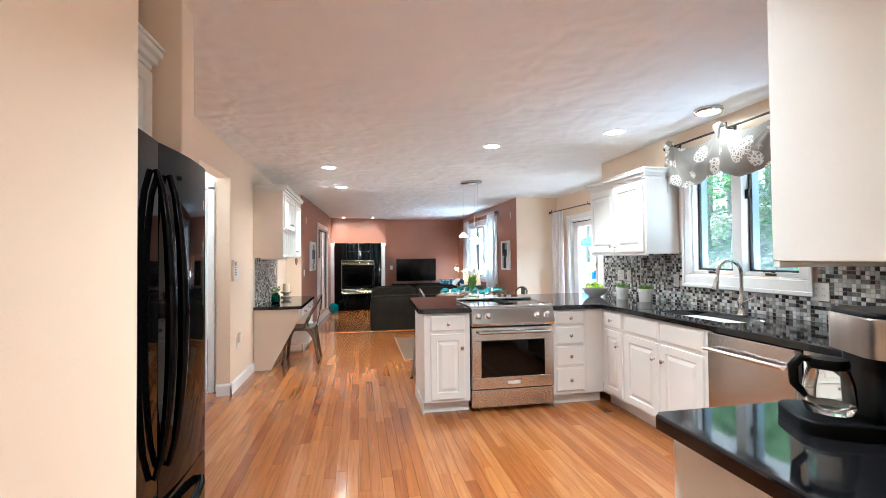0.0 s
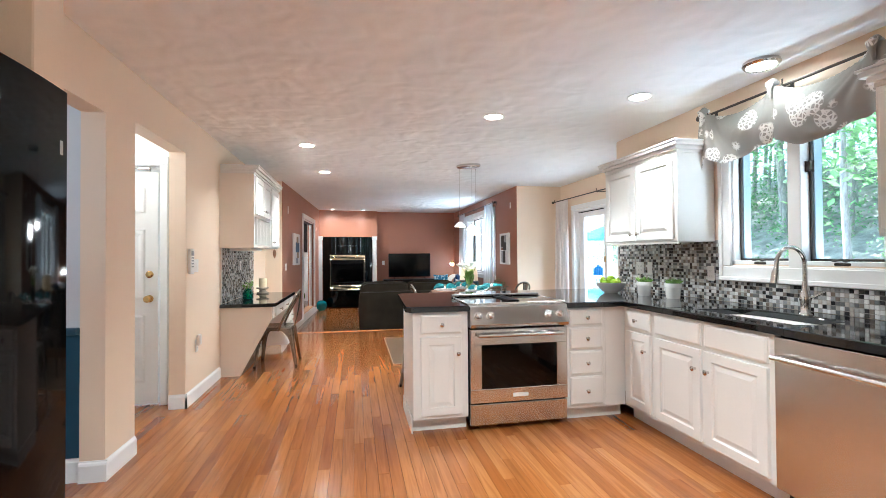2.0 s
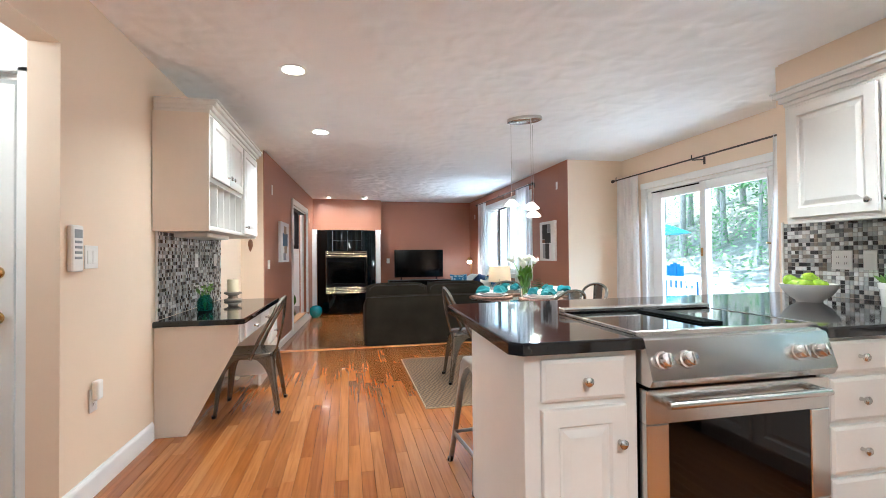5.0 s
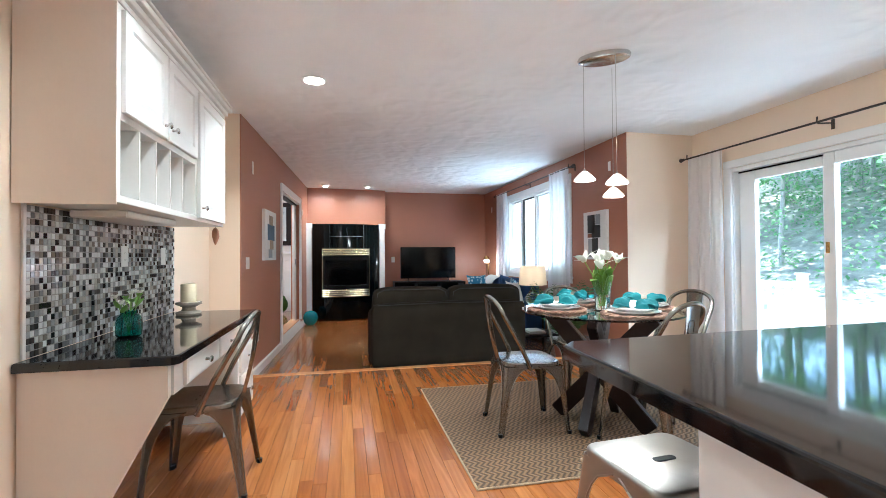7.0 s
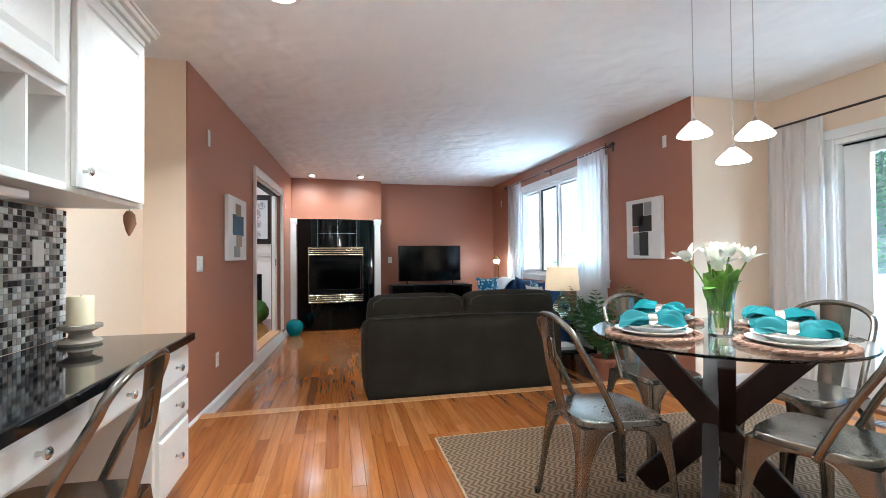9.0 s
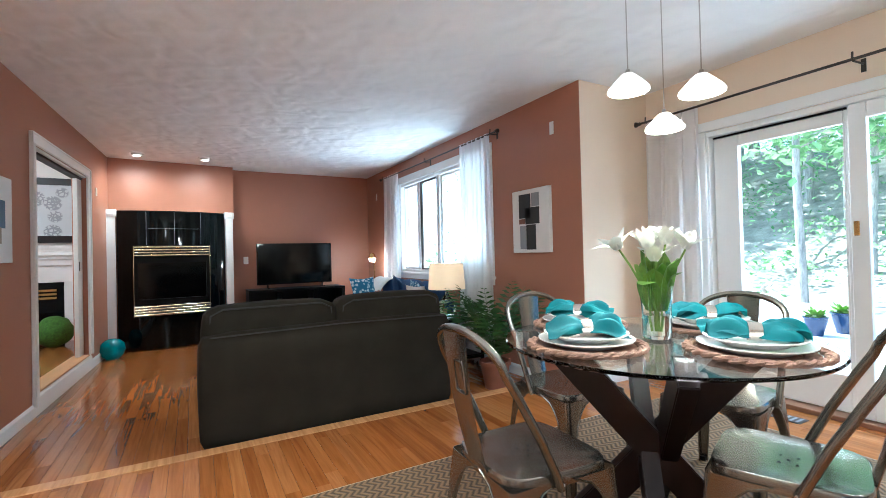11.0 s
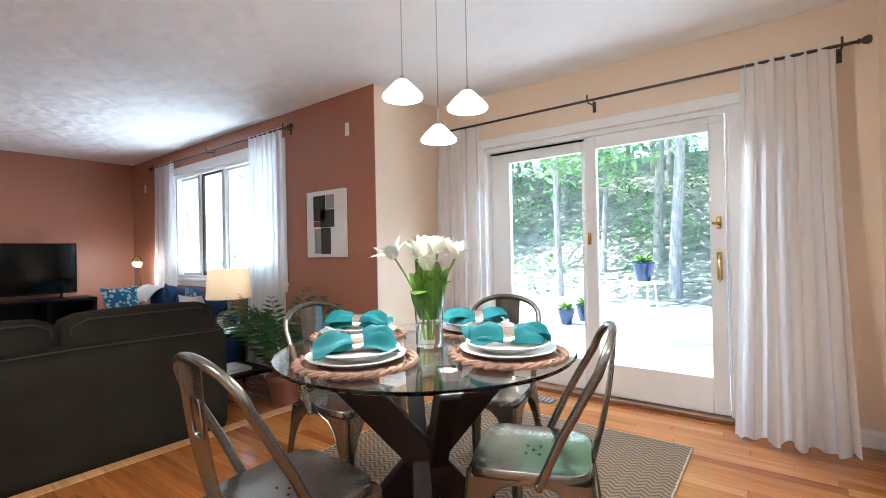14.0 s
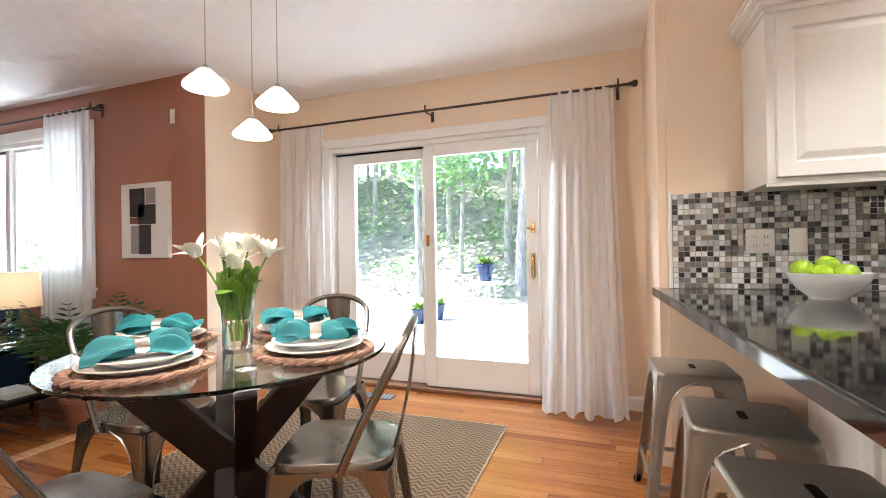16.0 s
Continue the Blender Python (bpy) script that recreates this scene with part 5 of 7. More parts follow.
chair_at((1.215, 7.945), -3, "gunmetal steel cafe chair with a hoop back")
chair_at((1.835, 7.47), 110, "gunmetal steel cafe chair with a glossy seat")
chair_at((1.865, 8.43), -88, "gunmetal steel cafe chair with a hoop back")
chair_at((2.34, 7.94), 188, "gunmetal steel cafe chair with a hoop back")
chair_at((-0.70, 7.58), 180, "gunmetal steel cafe chair at the desk")


def metal_stool(where, rz):
    c = thing("metal_stool", "gunmetal steel counter stool with a slotted seat", "stool", where, rz, "counter stools")
    s = prism(bmesh.new(), rounded(-0.155, -0.155, 0.155, 0.155, 0.04), 0.57, 0.61, 0.012)
    part("seat", s, GUN_LIT, c, "", True)
    part("hand_slot", prism(bmesh.new(), rounded(-0.035, -0.012, 0.035, 0.012, 0.011, 4), 0.609, 0.6112), BLACK, c, "dark hand slot")
    for sx in (-1, 1):
        for sy in (-1, 1):
            part("leg", pressed_leg(bmesh.new(), sx, sy, (0.155, 0.155), (0.215, 0.215), 0.05, 0.03, 0.145, 0.585, 0.72), GUN_LIT, c, "", True)
            part("foot_cap", cyl(bmesh.new(), (sx * 0.204, sy * 0.204, 0), (sx * 0.203, sy * 0.203, 0.02), 0.017, seg=10), BLACK, c, "black rubber foot")
    for a, b in (((-1, -1), (1, -1)), ((1, -1), (1, 1)), ((1, 1), (-1, 1)), ((-1, 1), (-1, -1))):
        k = 0.188
        part("foot_rail", tube(bmesh.new(), [(a[0] * k, a[1] * k, 0.17), (b[0] * k, b[1] * k, 0.17)], 0.011, 8, flat=0.6), GUN_LIT, c, "", True)
    return c


st = metal_stool((2.64, 6.26, 0), 2)
for x, y, r in ((2.06, 6.22, -3), (1.61, 6.2, 3), (0.86, 6.13, 5)):
    copy_thing(st, pose(x, y, 0, 0, 0, r))

# ---- dining table and what lies on it ----
TX, TY, TZ = 1.725, 7.84, 0.785
tb = thing("dining_table", "round glass table on a dark crossed wooden base", "table", (TX, TY, 0.012), 0)
part("glass_top", lathe(bmesh.new(), [(0.0, TZ - 0.024), (0.53, TZ - 0.024), (0.535, TZ - 0.018), (0.53, TZ - 0.012), (0.0, TZ - 0.012)], seg=72), TABLEGLASS, tb, "clear glass table top", True).visible_shadow = False
for i in range(4):
    a = radians(45 + 90 * i)
    k = bmesh.new()
    box(k, (-0.03, -0.055, -0.5), (0.03, 0.055, 0.5))
    top, foot = Vector((0.33 * math.cos(a), 0.33 * math.sin(a), TZ - 0.05)), Vector((-0.33 * math.cos(a) * 0.95, -0.33 * math.sin(a) * 0.95, 0.02))
    off = Vector((-math.sin(a), math.cos(a), 0)) * 0.032
    d = top - foot
    q = d.to_track_quat("Z", "Y").to_matrix().to_4x4()
    for v in k.verts:
        v.co.z *= d.length
    bmesh.ops.transform(k, matrix=Matrix.Translation((top + foot) / 2 + off) @ q, verts=k.verts[:])
    bmesh.ops.bevel(k, geom=k.edges[:], offset=0.004, segments=2, affect="EDGES")
    part("leg", k, DARKWOOD, tb, "", True)
    part("pad", cyl(bmesh.new(), (top.x + off.x, top.y + off.y, TZ - 0.05), (top.x + off.x, top.y + off.y, TZ - 0.024), 0.03, seg=16), CHROME, tb, "round metal pad")
part("hub_bolt", cyl(bmesh.new(), (0, 0, 0.36), (0, 0, 0.42), 0.05, seg=16), DARKWOOD, tb)

TOP = 0.012 + TZ - 0.012


def place_setting(x, y, rz):
    m = thing("woven_charger", "round braided seagrass place mat on the glass table", "place mat", (x, y, TOP), rz, "place mats")
    for k, r in enumerate((0.05, 0.095, 0.14)):
        part("coil", lathe(bmesh.new(), [(r - 0.022, 0.001), (r - 0.02, 0.007), (r + 0.02, 0.007), (r + 0.022, 0.001)], seg=32), SEAGRASS, m, "", True)
    br = bmesh.new()
    for s in (0, 1):
        pts = [((0.180 + 0.01 * math.cos(14 * a + s * math.pi)) * math.cos(a), (0.180 + 0.01 * math.cos(14 * a + s * math.pi)) * math.sin(a), 0.0095 + 0.004 * math.sin(14 * a + s * math.pi)) for a in [2 * math.pi * i / 120 for i in range(120)]]
        tube(br, pts, 0.0085, 6, close=True)
    part("braided_rim", br, SEAGRASS, m, "", True)
    prof = [(0.0, 0.0), (0.09, 0.0), (0.097, 0.005), (0.142, 0.022), (0.143, 0.026), (0.138, 0.026), (0.095, 0.010), (0.0, 0.007)]
    tagged(part("dinner_plate", lathe(bmesh.new(), [(r * 1.09, z) for r, z in prof], (0, 0, 0), 40, lambda a, z: 1 + 0.006 * math.cos(24 * a)), PORCELAIN, None, "white scalloped china dinner plate", True), category="plate", group="dinner plates").matrix_world = pose(x, y, TOP + 0.008, 0, 0, rz)
    p2 = part("salad_plate", lathe(bmesh.new(), [(r * 0.96, z) for r, z in prof], (0, 0, 0), 40), PORCELAIN, None, "smaller white china plate on a dinner plate", True)
    tagged(p2, category="plate", group="salad plates").matrix_world = pose(x, y, TOP + 0.027, 0, 0, rz)
    nk = thing("napkin", "teal cotton napkin drawn through a metal ring", "napkin", (x, y, TOP + 0.039), rz, "teal napkins")
    rnd = random.Random(int(rz * 7))
    for s in (-1, 1):
        for layer in range(3):
            ph, tilt = rnd.uniform(0, 6), rnd.uniform(-0.38, 0.38)

            def fn(u, v, s=s, layer=layer, ph=ph, tilt=tilt):
                d = u * (0.112 + 0.01 * layer) * (1 + 0.08 * math.sin(5 * v + ph))
                w = 0.016 + 0.044 * u ** 0.75 * (1 - 0.42 * max(0, u - 0.6) / 0.4)
                yy = (v * 2 - 1) * w + tilt * d
                z = 0.012 + 0.008 * layer + 0.034 * (1 - (v * 2 - 1) ** 2) * (0.45 + 0.75 * math.sin(math.pi * u)) + 0.021 * math.sin(v * 8 + ph + u * 3) * u + 0.008 * math.sin(v * 17 + 2 * ph - u * 4) * u - 0.012 * u * u
                return (s * d, yy, max(0.004 + 0.002 * layer, z))
            part("fold", sheet(bmesh.new(), fn, 14, 26, 0.0018), TEALCLOTH, nk, "", True)
    rg_ = lathe(bmesh.new(), [(0.026, -0.018), (0.028, -0.018), (0.0285, 0), (0.028, 0.018), (0.026, 0.018), (0.0255, 0), (0.026, -0.018)], seg=24)
    bmesh.ops.transform(rg_, matrix=pose(0, 0, 0, 0, 90, 0), verts=rg_.verts[:])
    tagged(part("napkin_ring", rg_, mat("pewter_ring", (0.66, 0.6, 0.54), 0.25, 1.0, var=0.1) if "pewter_ring" not in bpy.data.materials else bpy.data.materials["pewter_ring"], None, "pewter napkin ring round a teal napkin", True), category="napkin ring", group="napkin rings").matrix_world = pose(x, y, TOP + 0.067, 0, 0, rz)


for x, y, r in ((1.412, 7.868, -30), (1.752, 7.515, -50), (1.722, 8.195, -62), (2.052, 7.825, -35)):
    place_setting(x, y, r)

vs_ = thing("glass_vase", "clear glass vase half full of water", "vase", (TX + 0.01, TY - 0.01, TOP))
part("vessel", lathe(bmesh.new(), [(0.0, 0.0), (0.045, 0.0), (0.05, 0.006), (0.05, 0.09), (0.057, 0.19), (0.054, 0.19), (0.0465, 0.09), (0.046, 0.014), (0.0, 0.012)], seg=32), CLEAR, vs_, "", True).visible_shadow = False
part("water", lathe(bmesh.new(), [(0.0, 0.0125), (0.0455, 0.0145), (0.046, 0.085), (0.0, 0.0855)], seg=28), WATER, vs_, "clear water", True).visible_shadow = False


def petal(bm, base, out, up, length, width, curl):
    side = out.cross(up).normalized()

    def fn(u, v):
        w = width * math.sin(math.pi * (0.12 + 0.86 * u)) ** 0.7
        c = v * 2 - 1
        p = base + up * (length * u * (1 - 0.25 * curl * u)) + out * (length * (0.28 * math.sin(math.pi * u * 0.75) + curl * 0.7 * u * u)) + side * (c * w) - out * (0.35 * w * c * c)
        return p
    sheet(bm, fn, 7, 6)


bq = thing("tulip_bouquet", "open white tulips with broad green leaves in a vase", "flowers", (TX + 0.01, TY - 0.01, TOP))
rnd = random.Random(8)
for i, (bx, by, bz) in enumerate(((-0.02, 0.015, 0.355), (0.02, 0.03, 0.375), (-0.075, 0.095, 0.355), (0.065, -0.075, 0.35), (-0.02, -0.01, 0.31), (0.025, -0.025, 0.37))):
    tip = Vector((bx, by, bz - 0.03))
    part("stem", tube(bmesh.new(), [(bx * 0.1, by * 0.1, 0.03), (bx * 0.25, by * 0.25, 0.16), (bx * 0.7, by * 0.7, bz - 0.09), tip], 0.0038, 7), STEMG, bq, "", True)
    bm = bmesh.new()
    lean = Vector((bx, by, 0)) * (4.0 if i == 2 else 1.6) + Vector((0, 0, 1))
    lean.normalize()
    o1 = lean.orthogonal().normalized()
    for k in range(6):
        out = Matrix.Rotation(k * math.pi / 3 + i, 3, lean) @ o1
        petal(bm, tip, out, lean, rnd.uniform(0.066, 0.085), rnd.uniform(0.02, 0.029), (rnd.uniform(0.7, 1.5) if k % 2 else rnd.uniform(0.1, 0.6)) + (0.5 if i == 2 else 0))
    part("bloom", bm, TULIP, bq, "white open tulip", True)
for k in range(13):
    a = k * 2.399
    hgt, reach = rnd.uniform(0.15, 0.25), rnd.uniform(0.015, 0.075)
    bm = bmesh.new()
    d = Vector((math.cos(a), math.sin(a), 0))
    sd_ = Vector((-d.y, d.x, 0))

    def lf(u, v):
        w = 0.042 * math.sin(math.pi * (0.1 + 0.9 * u)) ** 0.8
        c = v * 2 - 1
        droop = max(0, u - 0.65) * 0.35 * (reach / 0.13)
        return d * (0.02 + reach * u ** 1.6 + 0.012 * c * c) + sd_ * c * w + Vector((0, 0, 0.1 + hgt * u - droop))
    sheet(bm, lf, 9, 4)
    part("leaf", bm, LEAF if k % 3 else STEMG, bq, "", True)

# rug
rgm = thing("jute_rug", "natural jute rug in a zigzag weave", "rug", (1.96, 8.04, 0))
part("weave", prism(bmesh.new(), rounded(-1.31, -0.84, 1.31, 0.86, 0.01, 3), 0.0005, 0.011), JUTE, rgm)
fr_ = bmesh.new()
for s in (-1, 1):
    tube(fr_, [(s * 1.31, -0.84 + 1.7 * i / 40, 0.006 + 0.001 * (i % 2)) for i in range(41)], 0.006, 6)
    tube(fr_, [(-1.31 + 2.62 * i / 50, 0.86 if s > 0 else -0.84, 0.006 + 0.001 * (i % 2)) for i in range(51)], 0.006, 6)
part("bound_edge", fr_, mat("jute_cord", (0.36, 0.26, 0.16), 0.9, var=0.3, scale=60, bump=0.5), rgm, "", True)
rv = thing("floor_register", "brown metal floor heating register", "vent", (3.58, 8.3, 0))
part("plate", boxes(((-0.06, -0.16, 0.0), (0.06, 0.16, 0.004)), bevel=0.002), BRONZE, rv)
for i in range(9):
    part("slat", boxes(((-0.045, -0.14 + i * 0.033, 0.004), (0.045, -0.125 + i * 0.033, 0.006))), INK_GREY, rv)

# ---- living room ----
sf = thing("grey_sofa", "dark grey velvet loveseat seen from behind", "sofa", (0.28, 9.78, LOW))
part("back_panel", soft_box(bmesh.new(), (0.0, 0.0, 0.03), (1.72, 0.2, 0.735), 0.07, 0.008), GREYSOFA, sf, "", True)
for s in (0, 1):
    part("arm", soft_box(bmesh.new(), (0.0 if s == 0 else 1.54, 0.12, 0.03), (0.18 if s == 0 else 1.72, 0.92, 0.6), 0.06, 0.01), GREYSOFA, sf, "", True)
    part("back_cushion", soft_box(bmesh.new(), (0.03 + 0.835 * s, 0.1, 0.42), (0.855 + 0.835 * s, 0.34, 0.895 - 0.01 * (1 - s)), 0.07, 0.02), GREYSOFA, sf, "", True)
    part("seat_cushion", soft_box(bmesh.new(), (0.17 + 0.695 * s, 0.26, 0.3), (0.855 + 0.695 * s, 0.94, 0.47), 0.05, 0.015), GREYSOFA, sf, "", True)
    x0, x1 = 0.05 + 0.835 * s, 0.835 + 0.835 * s
    part("piping", tube(bmesh.new(), [(x0, 0.14, 0.6), (x0 + 0.02, 0.115, 0.84), (x0 + 0.09, 0.108, 0.875), (x1 - 0.09, 0.108, 0.875), (x1 - 0.02, 0.115, 0.84), (x1, 0.14, 0.6)], 0.006, 6), PIPING, sf, "dark piping", True)
part("base", boxes(((0.02, 0.06, 0.04), (1.7, 0.9, 0.3)), bevel=0.02), GREYSOFA, sf)
part("seam", tube(bmesh.new(), [(0.06, 0.012, 0.72), (0.86, 0.004, 0.735), (1.66, 0.012, 0.72)], 0.005, 6), PIPING, sf, "dark piping", True)
for x in (0.08, 1.64):
    for y in (0.06, 0.86):
        part("foot", cyl(bmesh.new(), (x, y, 0), (x, y, 0.05), 0.02, 0.028, 12), BLACK, sf)

bs = thing("blue_sofa", "blue sofa below the window with pillows", "sofa", (2.9, 11.35, LOW), 90)
part("base", soft_box(bmesh.new(), (0.0, 0.05, 0.06), (1.9, 0.9, 0.34), 0.04), BLUESOFA, bs, "", True)
for i in range(3):
    part("back_cushion", soft_box(bmesh.new(), (0.17 + 0.52 * i, 0.03, 0.4), (0.69 + 0.52 * i, 0.27, 0.84), 0.09, 0.03), BLUESOFA, bs, "", True)
    part("seat_cushion", soft_box(bmesh.new(), (0.17 + 0.52 * i, 0.22, 0.33), (0.69 + 0.52 * i, 0.92, 0.48), 0.05, 0.012), BLUESOFA, bs, "", True)
for x in (0.0, 1.73):
    part("arm", soft_box(bmesh.new(), (x, 0.02, 0.06), (x + 0.17, 0.92, 0.6), 0.07, 0.01), BLUESOFA, bs, "", True)
bs.matrix_world = pose(2.88, 11.1, LOW, 0, 0, 90)


def pillow(label, where, turn, material, s=0.42):
    bm = bmesh.new()
    for sg in (-1, 1):
        sheet(bm, lambda u, v: ((u - 0.5) * s * (1 - 0.1 * math.sin(math.pi * v)), sg * 0.075 * (math.sin(math.pi * u) * math.sin(math.pi * v)) ** 0.5, (v - 0.5) * s * (1 - 0.1 * math.sin(math.pi * u))), 14, 14)
    bmesh.ops.remove_doubles(bm, verts=bm.verts[:], dist=0.0005)
    bmesh.ops.recalc_face_normals(bm, faces=bm.faces[:])
    ob = part("throw_pillow", bm, material, None, label, True)
    ob.matrix_world = pose(*where, *turn)
    return tagged(ob, category="pillow", group="throw pillows")


pillow("blue and white printed throw pillow on the sofa", (2.28, 12.62, LOW + 0.69), (-14, 0, 20), BLUEPRINT)
pillow("plain blue throw pillow on the sofa", (2.62, 12.2, LOW + 0.72), (-18, 0, 70), BLUESOFA)
pillow("blue and white printed throw pillow on the sofa", (2.55, 11.5, LOW + 0.70), (-16, 0, 75), BLUEPRINT, 0.4)
pillow("fluffy white throw pillow on the sofa", (2.42, 11.22, LOW + 0.68), (-16, 0, 100), THROW, 0.36)
tw = sheet(bmesh.new(), lambda u, v: (2.66 + 0.2 * (v - 0.5) * 2, 12.5 + 0.5 * u, LOW + 0.87 - 0.16 * abs(v * 2 - 1) ** 2 + 0.012 * math.sin(u * 14)), 16, 12, 0.012)
tagged(part("throw_blanket", tw, THROW, None, "white knitted throw over the sofa back", True), category="blanket")

# side table, lamp
tt = thing("side_table", "black metal side table with a glass top", "table", (2.47, 10.66, LOW))
for x in (-0.24, 0.24):
    for y in (-0.24, 0.24):
        part("leg", boxes(((x - 0.012, y - 0.012, 0), (x + 0.012, y + 0.012, 0.56)), bevel=0.002), BLACK, tt)
for z in (0.18, 0.54):
    part("frame_rail", boxes(((-0.25, -0.252, z), (0.25, -0.23, z + 0.024)), ((-0.25, 0.23, z), (0.25, 0.252, z + 0.024)), ((-0.252, -0.23, z), (-0.23, 0.23, z + 0.024)), ((0.23, -0.23, z), (0.252, 0.23, z + 0.024)), bevel=0.002), BLACK, tt)
part("glass_top", boxes(((-0.245, -0.245, 0.564), (0.245, 0.245, 0.572)), bevel=0.001), TABLEGLASS, tt, "clear glass top").visible_shadow = False
part("shelf", boxes(((-0.235, -0.235, 0.204), (0.235, 0.235, 0.212))), BLACK, tt)
for k, (x0, y0, z0, dz) in enumerate(((2.36, 10.5, 0.212, 0.01), (2.37, 10.51, 0.223, 0.008), (2.355, 10.515, 0.232, 0.012))):
    tagged(part("magazine", boxes(((x0, y0, LOW + z0), (x0 + 0.21, y0 + 0.27, LOW + z0 + dz)), bevel=0.002), CANVAS, None, "pale magazine lying on the lower shelf"), category="magazine", group="magazines")
tl = thing("table_lamp", "lit table lamp with cream drum shade and glass base", "lamp", (2.45, 10.64, LOW + 0.572))
part("base", lathe(bmesh.new(), [(0.0, 0.0), (0.06, 0.0), (0.075, 0.02), (0.1, 0.07), (0.095, 0.12), (0.055, 0.17), (0.025, 0.21), (0.02, 0.24), (0.0, 0.24)], seg=28), CLEAR, tl, "clear ribbed glass base", True)
part("stem", cyl(bmesh.new(), (0, 0, 0.24), (0, 0, 0.4), 0.008, seg=10), CHROME, tl)
part("shade", lathe(bmesh.new(), [(0.185, 0.27), (0.165, 0.52)], seg=40), SHADE, tl, "cream cloth drum shade", True)
bpy.data.objects[tl.children[-1].name].data.polygons.foreach_set("use_smooth", [True] * len(tl.children[-1].data.polygons))
part("bulb", lathe(bmesh.new(), [(0.0, 0.36), (0.014, 0.365), (0.018, 0.385), (0.012, 0.405), (0.0, 0.41)], seg=16), BULB, tl, "glowing bulb", True)
lamp("light", "POINT", (2.45, 10.64, LOW + 0.572 + 0.45), 1.4, (1, 0.83, 0.6), size=0.04)
fl = thing("floor_lamp", "slim brass reading lamp, lit", "lamp", (2.8, 13.6, LOW))
part("foot", lathe(bmesh.new(), [(0.12, 0), (0.12, 0.012), (0.02, 0.03), (0.0, 0.03)], seg=24), BRASS, fl, "", True)
part("pole", tube(bmesh.new(), [(0, 0, 0.02), (0, 0, 1.12), (-0.02, -0.03, 1.2), (-0.06, -0.08, 1.22)], 0.008, 8), BRASS, fl, "", True)
part("bulb", lathe(bmesh.new(), [(0.0, 1.09), (0.04, 1.1), (0.055, 1.14), (0.04, 1.18), (0.0, 1.19)], (-0.07, -0.09, 0), 18), BULB, fl, "glowing bulb", True)
part("head", lathe(bmesh.new(), [(0.06, 1.15), (0.05, 1.2), (0.02, 1.23)], (-0.07, -0.09, 0), 18), BRASS, fl, "", True)
lamp("light", "POINT", (2.73, 13.48, LOW + 1.06), 16, size=0.04)


# fern-like plants
def fronds(name, label, where, n, length, seed, material=FERN, pot=None, lift=0.7):
    p = thing(name, label, "plant", where)
    r = random.Random(seed)
    z0 = 0.0
    if pot:
        z0 = pot[1]
        part("pot", lathe(bmesh.new(), [(pot[0] * 0.7, 0), (pot[0], z0 - 0.03), (pot[0] * 1.08, z0 - 0.03), (pot[0] * 1.08, z0), (pot[0] * 0.95, z0), (pot[0] * 0.9, z0 - 0.04), (0.0, z0 - 0.04)], seg=24), pot[2], p, "", True)
    for k in range(n):
        a, tilt, ln = r.uniform(0, 6.28), r.uniform(0.25, 1.0), length * r.uniform(0.65, 1.1)
        d = Vector((math.cos(a), math.sin(a), 0))
        sidev = Vector((-d.y, d.x, 0))
        bm = bmesh.new()
        spine = [d * (ln * tilt * t) + Vector((0, 0, z0 - 0.03 + ln * lift * (t * 1.25 - 0.75 * tilt * t * t))) for t in [i / 14 for i in range(15)]]
        tube(bm, spine, [0.004 - 0.0002 * i for i in range(15)], 5)
        for i in range(2, 15):
            t = i / 14
            w = 0.11 * length * math.sin(math.pi * (0.12 + 0.85 * t)) ** 0.8 + 0.01
            for s in (-1, 1):
                b0 = spine[i]
                fwd = (spine[i] - spine[i - 1]).normalized()
                tip = b0 + (sidev * s * 0.9 + fwd * 0.55 + Vector((0, 0, -0.25))) * w * 1.6
                m1 = b0.lerp(tip, 0.45) + fwd * w * 0.22
                m2 = b0.lerp(tip, 0.5) - fwd * w * 0.16
                q = [bm.verts.new(v) for v in (b0, m1, tip, m2)]
                bm.faces.new(q)
        part("frond", bm, material, p)
    return p


fronds("fern", "dark green fern in a clay pot beside the window curtain", (2.57, 10.02, LOW), 22, 0.85, 5, pot=(0.13, 0.24, TERRACOTTA), lift=1.0)
fronds("fern", "trailing fern sprig on the side table", (2.6, 10.44, LOW + 0.572), 9, 0.3, 6, lift=0.5, pot=(0.045, 0.06, PORCELAIN))
fronds("fern", "small green plant beside the television", (2.55, 13.75, LOW), 16, 0.42, 9, LEAF, pot=(0.12, 0.34, TERRACOTTA))

# television and its stand
ts = thing("tv_stand", "low black wooden television stand", "cabinet", (1.68, 14.1, LOW))
part("top", boxes(((-0.72, -0.22, 0.68), (0.72, 0.24, 0.715)), bevel=0.004), BLACK, ts)
for x in (-0.72, -0.26, 0.22, 0.68):
    part("upright", boxes(((x, -0.2, 0.0), (x + 0.04, 0.24, 0.68))), BLACK, ts)
part("shelf", boxes(((-0.68, -0.2, 0.34), (0.68, 0.22, 0.365))), BLACK, ts)
part("back_board", boxes(((-0.7, 0.225, 0.02), (0.7, 0.238, 0.68))), BLACK, ts)
tv = thing("television", "large flat black television, switched off", "television", (1.68, 14.16, LOW + 0.715))
part("cabinet", boxes(((-0.575, -0.02, 0.06), (0.575, 0.03, 0.70)), bevel=0.006), BLACK, tv)
part("screen", boxes(((-0.56, -0.024, 0.078), (0.56, -0.0205, 0.688))), SCREEN, tv, "dark glossy screen")
for x in (-0.42, 0.42):
    part("foot", boxes(((x - 0.012, -0.12, 0), (x + 0.012, 0.12, 0.012)), ((x - 0.01, -0.01, 0.012), (x + 0.01, 0.02, 0.07)), bevel=0.002), BLACK, tv)

